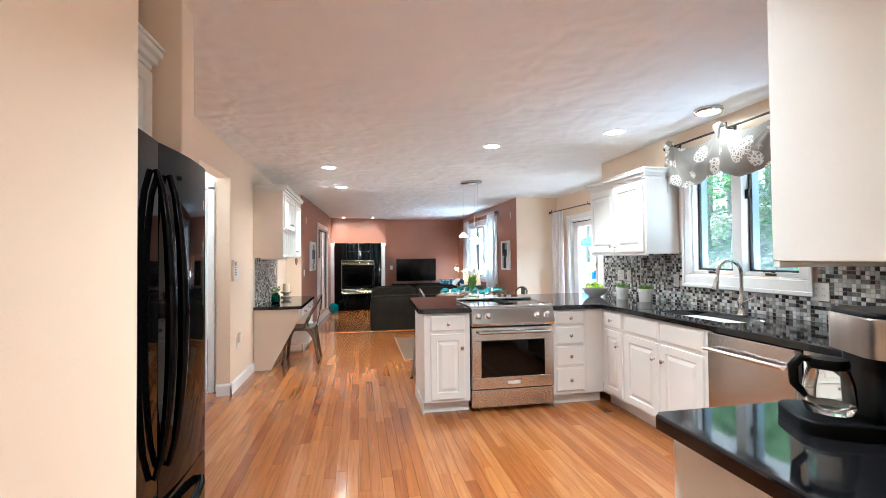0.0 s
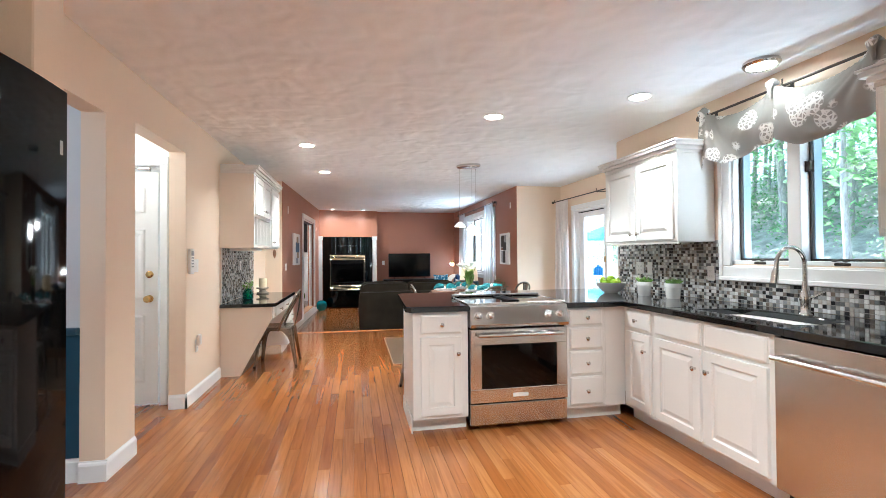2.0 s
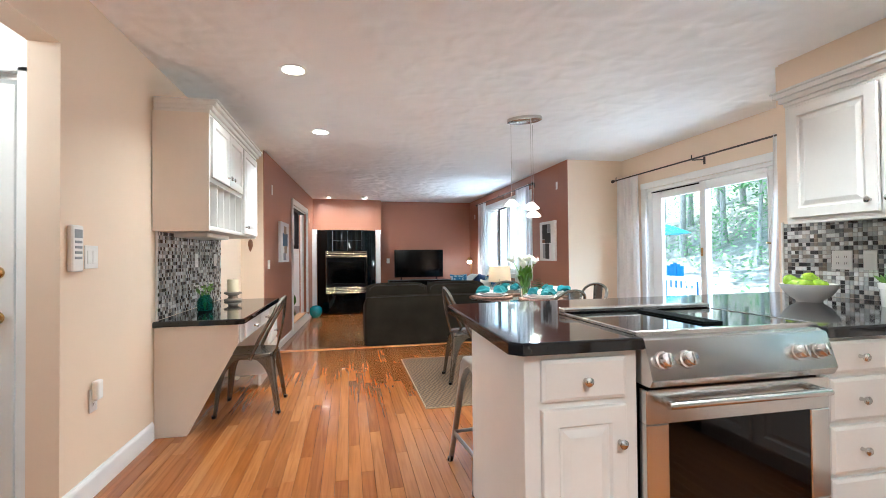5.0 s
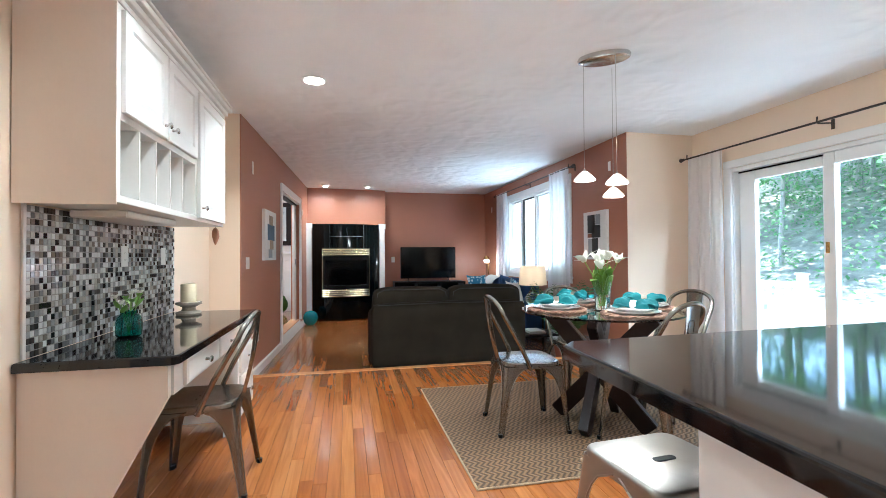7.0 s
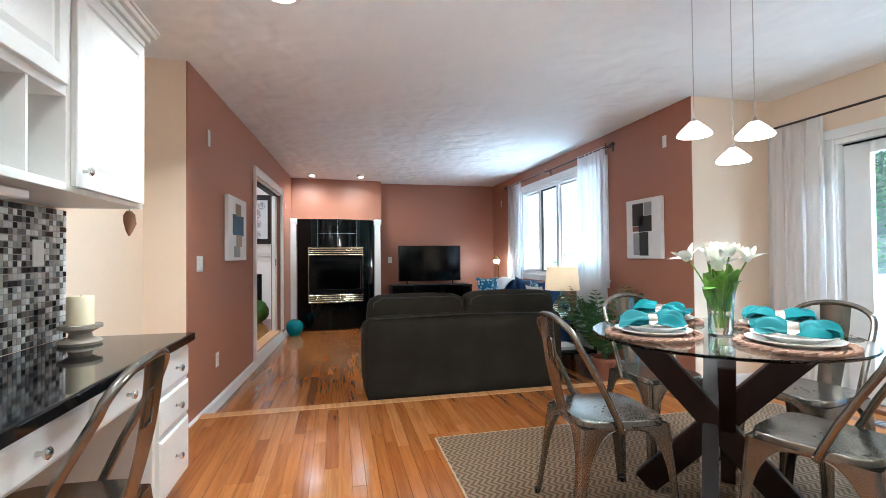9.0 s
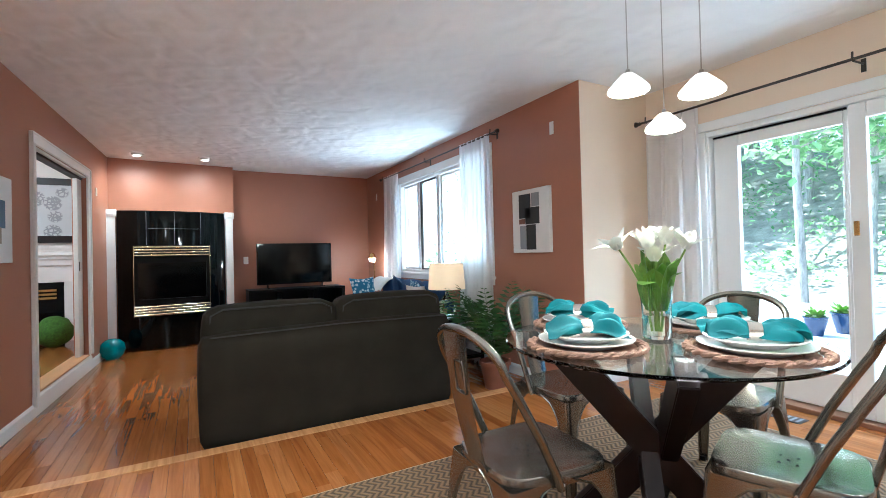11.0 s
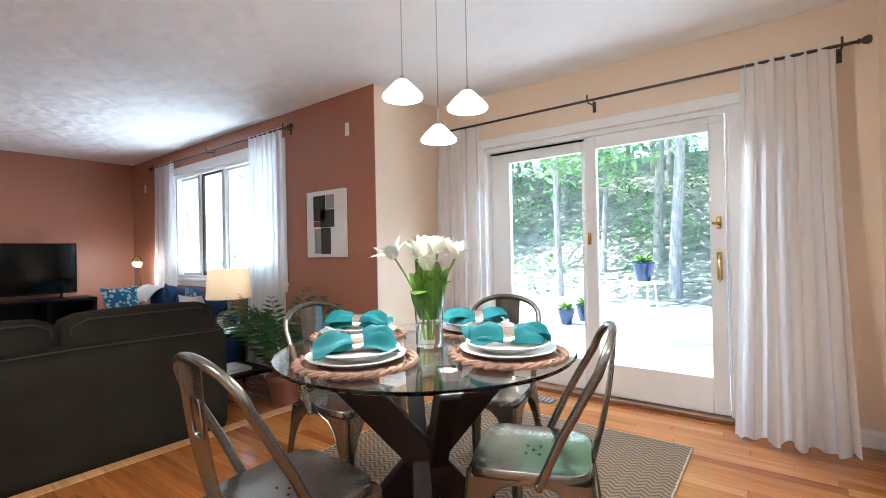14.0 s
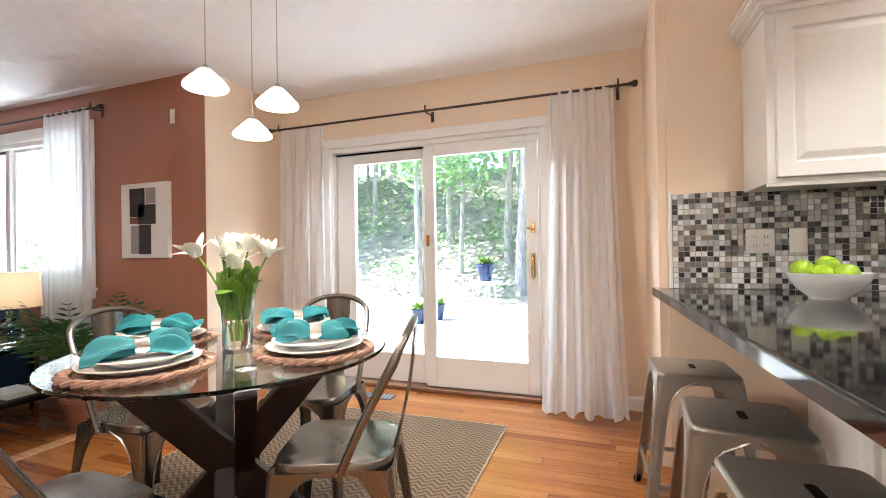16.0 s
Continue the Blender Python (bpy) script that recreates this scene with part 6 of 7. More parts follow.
# fireplace
fpo = thing("fireplace", "gas fireplace in a bowed black marble surround", "fireplace")
fpo.matrix_world = pose(0.02, 14.1, LOW, 0, 0, 5.2)
bm = bmesh.new()
n_ = 16
def bow(x):
    return -0.06 - 0.17 * (1 - ((x + 0.02) / 0.66) ** 2) ** 0.8 if abs(x + 0.02) < 0.66 else -0.06
xs = [-0.64 + 1.28 * i / n_ for i in range(n_ + 1)]
for zi, (z0, z1) in enumerate(((0.0, 0.46), (0.46, 1.39), (1.39, 1.86))):
    for i in range(n_):
        if zi == 1 and 2 < i < 13:
            continue
        x0, x1 = xs[i], xs[i + 1]
        q = [bm.verts.new((x, bow(x), z)) for x, z in ((x0, z0), (x1, z0), (x1, z1), (x0, z1))]
        bm.faces.new(q)
bmesh.ops.remove_doubles(bm, verts=bm.verts[:], dist=0.0005)
cap = [bm.verts.new((x, bow(x), 1.86)) for x in xs] + [bm.verts.new((0.64, 0.0, 1.86)), bm.verts.new((-0.64, 0.0, 1.86))]
bm.faces.new(cap)
for s in (-1, 1):
    bm.faces.new([bm.verts.new(p) for p in ((s * 0.64, bow(s * 0.64), 0), (s * 0.64, 0, 0), (s * 0.64, 0, 1.86), (s * 0.64, bow(s * 0.64), 1.86))])
part("surround", bm, BLACKM, fpo, "polished black marble surround", True)
part("joint", boxes(((-0.3, bow(0.0) - 0.001, 1.618), (0.3, bow(0.0) + 0.02, 1.621))), INK_GREY, fpo, "thin grey joint")
for x in (-0.32, 0.0, 0.32):
    part("joint", boxes(((x - 0.0015, bow(x) - 0.002, 1.40), (x + 0.0015, bow(x) + 0.004, 1.85))), INK_GREY, fpo, "thin grey joint")
yb = bow(0.0) + 0.02
part("firebox", boxes(((-0.46, yb + 0.05, 0.46), (0.42, yb + 0.06, 1.39)), ((-0.46, yb - 0.02, 0.60), (-0.42, yb + 0.05, 1.24)), ((0.38, yb - 0.02, 0.60), (0.42, yb + 0.05, 1.24)), ((-0.42, yb - 0.02, 1.16), (0.38, yb + 0.05, 1.24)), ((-0.42, yb - 0.02, 0.60), (0.38, yb + 0.05, 0.68))), BLACK, fpo)
part("glass", boxes(((-0.42, yb - 0.0, 0.68), (0.38, yb + 0.004, 1.16))), SCREEN, fpo, "dark fireplace glass")
for z0 in (1.25, 0.46):
    for i in range(4):
        part("louvre", boxes(((-0.46, yb - 0.03, z0 + 0.008 + i * 0.036), (0.42, yb + 0.0, z0 + 0.022 + i * 0.036)), bevel=0.003), PALEBRASS, fpo, "polished brass louvre")
    part("louvre_gap", boxes(((-0.46, yb + 0.001, z0), (0.42, yb + 0.01, z0 + 0.14))), BLACK, fpo)
for x in (-0.467, 0.421):
    part("brass_edge", boxes(((x, yb - 0.03, 0.46), (x + 0.006, yb + 0.02, 1.39)), bevel=0.001), PALEBRASS, fpo, "brass edge strip")
for s in (-1, 1):
    col = part("pilaster", boxes(((s * 0.705 - 0.05, -0.09, 0.0), (s * 0.705 + 0.05, 0.0, 1.78)), bevel=0.004), TRIM, fpo, "white wooden pilaster")
    part("capital", boxes(((s * 0.705 - 0.065, -0.105, 1.78), (s * 0.705 + 0.065, 0.0, 1.875)), ((s * 0.705 - 0.035, -0.112, 1.8), (s * 0.705 + 0.035, -0.105, 1.855)), bevel=0.004), TRIM, col)
    for k in (-0.022, 0.0, 0.022):
        part("flute", boxes(((s * 0.705 + k - 0.004, -0.0925, 0.14), (s * 0.705 + k + 0.004, -0.09, 1.7))), TRIM, col)
bv = lathe(bmesh.new(), [(0.0, 0.0), (0.07, 0.0), (0.115, 0.05), (0.135, 0.12), (0.12, 0.19), (0.075, 0.235), (0.04, 0.245), (0.036, 0.235), (0.0, 0.2)], seg=36)
ob = tagged(part("round_vase", bv, TEALGLAZE, None, "round teal glazed vase on the floor", True), category="vase")
ob.matrix_world = pose(-0.62, 13.55, LOW)


# ---- pictures, switches, outlets ----
def art(label, m, w, h, blocks):
    a = thing("wall_art", label, "picture", group="abstract canvases")
    a.matrix_world = m
    part("canvas", boxes(((-0.035, 0, 0), (0.0, w, h)), bevel=0.003), CANVAS, a)
    for y0, z0, y1, z1, c in blocks:
        part("colour_block", boxes(((-0.0385, w * y0, h * z0), (-0.0355, w * y1, h * z1))), c, a)
    return a


art("abstract canvas of grey and charcoal blocks on white", pose(XR - 0.002, 9.71, 1.1), 0.51, 0.585,
    [(0.25, 0.72, 0.45, 0.93, INK_GREY), (0.48, 0.55, 0.80, 0.93, INK_DARK), (0.25, 0.45, 0.62, 0.71, INK_DARK), (0.63, 0.46, 0.80, 0.54, INK_RUST), (0.35, 0.05, 0.60, 0.44, INK_DARK), (0.61, 0.06, 0.78, 0.43, INK_GREY)])
art("abstract canvas of blue, tan and grey blocks on white", RW @ pose(0.002, 1.42, 1.12, 0, 0, 180), 0.6, 0.575,
    [(0.35, 0.70, 0.65, 0.90, INK_TAN), (0.2, 0.40, 0.8, 0.72, INK_BLUE), (0.3, 0.22, 0.6, 0.41, INK_TAN), (0.40, 0.05, 0.72, 0.22, INK_GREY)])


def plate(name, label, m, gangs=1, kind="switch", w=0.07, h=0.115):
    p = thing(name, label, "switch" if kind == "switch" else "outlet")
    p.matrix_world = m
    W = w + 0.046 * (gangs - 1)
    part("cover", boxes(((-W / 2, -h / 2, 0), (W / 2, h / 2, 0.006)), bevel=0.002), PLASTICW, p)
    for g in range(gangs):
        x = (g - (gangs - 1) / 2) * 0.046
        if kind == "switch":
            part("rocker", boxes(((x - 0.016, -0.033, 0.006), (x + 0.016, 0.033, 0.009)), bevel=0.001), PLASTICW, p)
        else:
            for y in (-0.02, 0.02):
                part("socket", boxes(((x - 0.014, y - 0.013, 0.006), (x + 0.014, y + 0.013, 0.008)), bevel=0.001), PLASTICW, p)
                part("slot", boxes(((x - 0.007, y - 0.006, 0.008), (x - 0.005, y + 0.006, 0.0084)), ((x + 0.005, y - 0.006, 0.008), (x + 0.007, y + 0.006, 0.0084))), BLACK, p, "dark slots")
    return p


def on_left(y, z, x=XL + 0.001):
    return Matrix(((0, 0, 1, x), (1, 0, 0, y), (0, 1, 0, z), (0, 0, 0, 1)))


def on_right(y, z, x=XR - 0.001):
    return Matrix(((0, 0, -1, x), (-1, 0, 0, y), (0, 1, 0, z), (0, 0, 0, 1)))


plate("light_switch", "white double light switch beside the opening", on_left(6.32, 1.2), 2)
th = thing("thermostat", "white intercom keypad on the beige wall", "thermostat")
th.matrix_world = on_left(6.17, 1.24)
part("case", boxes(((-0.045, -0.11, 0), (0.045, 0.11, 0.025)), bevel=0.006), PLASTICW, th)
part("display", boxes(((-0.03, 0.05, 0.025), (0.03, 0.09, 0.027))), INK_GREY, th, "grey display")
for i in range(4):
    part("key_row", boxes(((-0.028, 0.025 - i * 0.025, 0.025), (0.028, 0.037 - i * 0.025, 0.0275)), bevel=0.001), INK_GREY, th)
plate("wall_outlet", "white wall outlet with a plug-in", on_left(6.34, 0.48), 1, "outlet")
tagged(part("night_light", boxes(((XL + 0.008, 6.31, 0.48), (XL + 0.04, 6.37, 0.58)), bevel=0.012, seg=2), PLASTICW, None, "white plug-in night light"), category="night light")
plate("light_switch", "white double light switch on the terracotta wall", RW @ on_left(0.22, 1.1, 0.001), 2)
plate("wall_outlet", "white low outlet on the terracotta wall", RW @ on_left(0.62, 0.32, 0.001), 1, "outlet")
plate("wall_sensor", "small white wall sensor plate", RW @ on_left(0.42, 2.07, 0.001), 1, "switch", 0.05, 0.13)
plate("wall_sensor", "small white wall sensor plate", RW @ on_left(3.95, 1.95, 0.001), 1, "switch", 0.05, 0.1)
plate("wall_sensor", "small white wall sensor plate", on_right(9.69, 2.18), 1, "switch", 0.05, 0.11)
plate("wall_sensor", "small white wall sensor plate", on_right(13.95, 2.1), 1, "switch", 0.05, 0.11)
plate("light_switch", "white switch on the terracotta back wall", Matrix(((1, 0, 0, 0.98), (0, 0, -1, 14.419), (0, 1, 0, 1.08), (0, 0, 0, 1))), 1)
TF = 0.0085
plate("wall_outlet", "white double outlet on the mosaic backsplash", on_right(5.91, 1.14, XR - TF), 2, "outlet")
plate("light_switch", "white single switch on the mosaic backsplash", on_right(5.76, 1.14, XR - TF), 1)
plate("wall_outlet", "white outlet beside the window", on_right(5.01, 1.12, XR - TF), 1, "outlet")
plate("wall_outlet", "white double outlet past the window", on_right(3.68, 1.11, XR - TF), 2, "outlet")
plate("wall_outlet", "white outlet on the desk mosaic", on_left(7.88, 1.17, XL + TF), 1, "outlet")
plate("light_switch", "cream switch on the desk mosaic", on_left(8.42, 1.17, XL + TF), 1)
plate("wall_outlet", "white outlet on the peninsula end", Matrix(((0, 0, -1, 0.659), (-1, 0, 0, 5.32), (0, 1, 0, 0.55), (0, 0, 0, 1))), 1, "outlet")

# ---- small things in the kitchen ----
bw = thing("fruit_bowl", "white oval china bowl on the granite worktop", "bowl", (2.6, 5.8, 0.912))
part("vessel", lathe(bmesh.new(), [(0.0, 0.0), (0.06, 0.0), (0.062, 0.008), (0.1, 0.035), (0.128, 0.075), (0.138, 0.1), (0.133, 0.1), (0.12, 0.075), (0.09, 0.04), (0.0, 0.02)], seg=44, wobble=lambda a, z: 1 + 0.05 * math.cos(2 * a) * (z > 0.03)), PORCELAIN, bw, "", True)
rnd = random.Random(2)
for i, (ax, ay, az) in enumerate(((0.06, 0.0, 0.095), (-0.05, 0.035, 0.092), (0.0, -0.06, 0.095), (0.02, 0.065, 0.095), (-0.06, -0.03, 0.094), (0.0, 0.0, 0.125), (0.085, 0.045, 0.105), (-0.02, 0.09, 0.11))):
    prof = [(0.0, 0.006), (0.012, 0.0), (0.028, 0.006), (0.038, 0.026), (0.037, 0.044), (0.026, 0.06), (0.01, 0.061), (0.0, 0.053)]
    ap = part("green_apple", lathe(bmesh.new(), [(r, z - 0.03) for r, z in prof], seg=20), APPLE, None, "shiny green apple in the fruit bowl", True)
    ap.matrix_world = pose(2.6 + ax, 5.8 + ay, 0.912 + az, rnd.uniform(-30, 30), rnd.uniform(-30, 30), 0)
    tagged(ap, category="apple", group="green apples")


def pot_plant(where, seed, s):
    p = thing("succulent_plant", "small green succulent in a ribbed white pot", "plant", where, 0, "potted succulents")
    part("pot", lathe(bmesh.new(), [(0.04 * s, 0), (0.042 * s, 0.004), (0.047 * s, 0.07 * s), (0.052 * s, 0.072 * s), (0.054 * s, 0.1 * s), (0.049 * s, 0.1 * s), (0.046 * s, 0.085 * s), (0.0, 0.085 * s)], seg=36, wobble=lambda a, z: 1 + 0.012 * math.cos(18 * a)), PORCELAIN, p, "ribbed white pot", True)
    r = random.Random(seed)
    for k in range(26):
        a, t = k * 2.4, 0.25 + 0.7 * r.random()
        ln = 0.075 * s * r.uniform(0.7, 1.1)
        d = Vector((math.cos(a) * math.sin(t), math.sin(a) * math.sin(t), math.cos(t) * 0.75))
        bm = bmesh.new()
        b0 = Vector((0, 0, 0.085 * s)) + Vector((math.cos(a), math.sin(a), 0)) * 0.012
        tube(bm, [b0, b0 + d * ln * 0.45, b0 + d * ln * 0.8, b0 + d * ln], [0.006 * s, 0.009 * s, 0.006 * s, 0.001], 6, flat=0.6)
        part("leaf", bm, LEAF, p, "", True)


pot_plant((2.72, 5.47, 0.912), 3, 1.22)
pot_plant((2.77, 5.17, 0.912), 4, 1.25)

cm = thing("coffee_maker", "black and steel drip coffee maker with glass carafe", "coffee maker", (1.392, 2.178, 0.912), -116)
part("base", prism(bmesh.new(), rounded(-0.1, -0.24, 0.1, 0.13, 0.045), 0.0, 0.035, 0.008), BLACK, cm, "", True)
part("tower", prism(bmesh.new(), rounded(-0.11, -0.085, 0.11, 0.13, 0.05), 0.035, 0.189, 0.0), BLACK, cm, "", True)
part("water_gauge", boxes(((-0.112, -0.02, 0.06), (-0.108, -0.005, 0.17)), bevel=0.002), CLEAR, cm, "clear water gauge strip")
part("steel_band", prism(bmesh.new(), rounded(-0.113, -0.112, 0.113, 0.133, 0.05), 0.19, 0.285, 0.004), mat("dark_brushed_steel", (0.36, 0.31, 0.27), 0.3, 1.0, var=0.12, stretch=(1, 1, 0.05), scale=18), cm, "brushed steel band", True)
part("lid", prism(bmesh.new(), rounded(-0.11, -0.109, 0.11, 0.13, 0.05), 0.2855, 0.298, 0.008), BLACK, cm, "", True)
ca = part("carafe", lathe(bmesh.new(), [(0.0, 0.0), (0.048, 0.0), (0.056, 0.022), (0.053, 0.07), (0.041, 0.115), (0.038, 0.117), (0.049, 0.07), (0.052, 0.024), (0.0, 0.004)], (0, -0.15, 0.037), 28), CLEAR, cm, "clear glass carafe", True)
part("handle", tube(bmesh.new(), [(0.0, -0.185, 0.165), (0.0, -0.21, 0.172), (0.0, -0.228, 0.15), (0.0, -0.226, 0.105), (0.0, -0.2, 0.075)], [0.009, 0.011, 0.013, 0.011, 0.008], 10), BLACK, ca, "black carafe handle", True)
part("collar", lathe(bmesh.new(), [(0.043, 0.148), (0.045, 0.158), (0.042, 0.172), (0.0, 0.176)], (0, -0.15, 0), 24), BLACK, ca, "", True)

# on the desk
cd = thing("candle_holder", "pillar candle on a weathered wooden holder", "candle", (-1.03, 8.42, 0.772))
part("stand", lathe(bmesh.new(), [(0.075, 0), (0.08, 0.012), (0.075, 0.02), (0.045, 0.028), (0.04, 0.05), (0.065, 0.065), (0.08, 0.07), (0.08, 0.085), (0.0, 0.086)], seg=28), RUSTIC, cd, "weathered wooden stand", True)
part("candle", lathe(bmesh.new(), [(0.05, 0.086), (0.05, 0.205), (0.046, 0.21), (0.03, 0.203), (0.0, 0.202)], seg=28), CANDLE, cd, "cream pillar candle", True)
part("wick", tube(bmesh.new(), [(0, 0, 0.2), (0.002, 0, 0.215)], 0.0015, 5), BLACK, cd)
tvz = thing("teal_jar", "small teal glass jar vase on the desk", "vase", (-1.03, 7.56, 0.772))
part("vessel", lathe(bmesh.new(), [(0.0, 0.0), (0.045, 0.0), (0.055, 0.01), (0.058, 0.07), (0.05, 0.1), (0.036, 0.115), (0.038, 0.13), (0.034, 0.13), (0.033, 0.115), (0.046, 0.1), (0.053, 0.07), (0.05, 0.012), (0.0, 0.008)], seg=28), TEALGLASS, tvz, "", True)
pp = thing("white_blossoms", "small white blossoms with leaves in a jar", "flowers", (-1.03, 7.56, 0.772))
rnd = random.Random(5)
for k in range(7):
    a, rr = k * 0.9, rnd.uniform(0.02, 0.06)
    tip = Vector((rr * math.cos(a), rr * math.sin(a), rnd.uniform(0.16, 0.21)))
    part("stem", tube(bmesh.new(), [(0, 0, 0.02), (tip.x * 0.4, tip.y * 0.4, 0.1), tip], 0.002, 5), STEMG, pp)
    bm = bmesh.new()
    for j in range(5):
        o = Vector((math.cos(j * 1.257), math.sin(j * 1.257), 0))
        petal(bm, tip, o, Vector((0, 0, 1)), 0.024, 0.011, 0.9)
    part("bloom", bm, TULIP if k % 3 else LEAF, pp, "", True)
    bm = bmesh.new()
    petal(bm, tip * 0.75, Vector((math.cos(a + 1), math.sin(a + 1), 0)), Vector((0, 0, 1)), 0.05, 0.014, 0.8)
    part("leaf", bm, LEAF, pp, "", True)
wd = thing("wooden_ornament", "small carved wooden ornament hung from the cabinet", "ornament", (-0.9, 8.56, 1.25))
bm = bmesh.new()
tube(bm, [(0, 0, 0.12), (0.0, 0, 0.1), (0.0, 0.01, 0.06), (0, 0.0, 0.02), (0, 0, 0)], [0.012, 0.026, 0.028, 0.014, 0.003], 8, flat=0.4)
part("carving", bm, mat("carved_wood", (0.28, 0.12, 0.05), 0.5, var=0.3), wd, "", True)
part("hook", tube(bmesh.new(), [(0, 0, 0.12), (0.0, 0.0, 0.135)], 0.002, 5), BRONZE, wd)


# ---- the next room, seen through the pocket door ----
mt = thing("mantelpiece", "white mantelpiece round a small black stove", "fireplace")
mt.matrix_world = Matrix.Translation((-2.45, 14.45, 0.06))
part("shelf", boxes(((0.0, -0.22, 1.15), (1.5, 0, 1.2)), ((0.03, -0.18, 1.1), (1.47, 0, 1.15)), ((0.05, -0.14, 1.02), (1.45, 0, 1.1)), bevel=0.004), TRIM, mt)
part("frieze", boxes(((0.06, -0.1, 0.8), (1.44, 0, 1.02)), bevel=0.004), TRIM, mt)
for x in (0.08, 1.22):
    part("jamb", boxes(((x, -0.1, 0), (x + 0.2, 0, 0.8)), bevel=0.004), TRIM, mt)
part("firebox", boxes(((0.28, -0.06, 0.0), (1.22, 0, 0.8))), BLACKM, mt)
for i in range(3):
    part("louvre", boxes(((0.36, -0.085, 0.58 + i * 0.05), (1.14, -0.06, 0.61 + i * 0.05)), bevel=0.003), BRASS, mt, "polished brass louvre")
pf = thing("framed_print", "pale print in a dark frame above the mantelpiece", "picture", (-2.35, 14.44, 1.38))
part("frame", boxes(((0, -0.05, 0), (1.3, 0, 0.09)), ((0, -0.05, 0.76), (1.3, 0, 0.85)), ((0, -0.05, 0.09), (0.09, 0, 0.76)), ((1.21, -0.05, 0.09), (1.3, 0, 0.76)), bevel=0.006), DARKWOOD, pf)
part("print", boxes(((0.09, -0.03, 0.09), (1.21, -0.02, 0.76))), print_mat("pale_print", (0.6, 0.62, 0.63), (0.3, 0.31, 0.33), 4, 0.45), pf, "pale grey print")
ball = bmesh.new()
bmesh.ops.create_icosphere(ball, subdivisions=4, radius=0.19)
for v in ball.verts:
    v.co *= 1 + 0.07 * noise.noise(v.co * 14)
tagged(part("moss_ball", ball, MOSS, None, "green moss ball on the floor of the next room", True), category="ornament").matrix_world = pose(-1.25, 13.95, 0.085 + 0.18)
ball = bmesh.new()
bmesh.ops.create_icosphere(ball, subdivisions=4, radius=0.13)
for v in ball.verts:
    v.co *= 1 + 0.07 * noise.noise(v.co * 17)
tagged(part("moss_ball", ball, MOSS, None, "smaller green moss ball on the floor of the next room", True), category="ornament").matrix_world = pose(-1.52, 13.8, 0.085 + 0.12)

# ---- outdoors ----
def hill(x, y):
    """The ground: level by the house, then a wooded bank."""
    d = max(0.0, x - 13.0)
    k = 1 - math.exp(-(d / 9) ** 2) if d < 60 else 1
    return -0.45 + 0.34 * min(d, 26) * k + 0.35 * noise.noise(Vector((x * 0.15, y * 0.15, 0))) * min(1, d / 4) + 0.1 * noise.noise(Vector((x * 0.6, y * 0.6, 3)))


gx = [-1500, -300, -60, -20, -6] + [3 + i * 1.0 for i in range(44)] + [60, 120, 400, 1500]
gy = [-1500, -300, -80] + [-36 + i * 1.6 for i in range(56)] + [110, 300, 1500]
gb = bmesh.new()
gv = [[gb.verts.new((x, y, hill(x, y) if 2 < x < 70 else (-0.45 if x < 3 else 8.4))) for y in gy] for x in gx]
for i in range(len(gx) - 1):
    for j in range(len(gy) - 1):
        gb.faces.new((gv[i][j], gv[i + 1][j], gv[i + 1][j + 1], gv[i][j + 1]))
structure("ground", gb, LITTER, "wooded bank covered in brown leaf litter", "ground", smooth=True)

dkb = thing("deck", "pale sunlit timber deck outside the patio door", "deck", (0, 0, 0))
part("frame", boxes(((3.98, -1.0, -0.5), (10.2, 18.5, -0.125))), DECKWOOD, dkb)
dm = boxes(((-0.5, -0.5, 0), (0.5, 0.5, 1)))
db = part("board", dm, DECKWOOD, dkb)
db.location, db.scale = (4.06, 8.75, -0.12), (0.135, 19.5, 0.035)
for i in range(1, 42):
    o = new("board", db.data)
    o.parent = dkb
    o.location, o.scale = (4.06 + i * 0.147, 8.75, -0.12), (0.135, 19.5, 0.035)

fn_ = thing("picket_fence", "white picket railing beside the deck steps", "fence", (5.95, 9.95, -0.085))
pk_ = boxes(((-0.012, -0.03, 0.06), (0.012, 0.03, 0.86)), bevel=0.004)
p0 = part("picket", pk_, FENCEW, fn_)
for i in range(1, 40):
    o = new("picket", p0.data)
    o.parent = fn_
    o.location = (0, i * 0.13, 0)
for z in (0.14, 0.78):
    part("rail", boxes(((0.013, -0.05, z), (0.05, 5.15, z + 0.07)), bevel=0.004), FENCEW, fn_)
for i in range(3):
    part("post", boxes(((0.052, i * 2.55 - 0.05, 0), (0.15, i * 2.55 + 0.05, 0.95)), ((0.04, i * 2.55 - 0.062, 0.95), (0.162, i * 2.55 + 0.062, 0.975)), bevel=0.004), FENCEW, fn_)


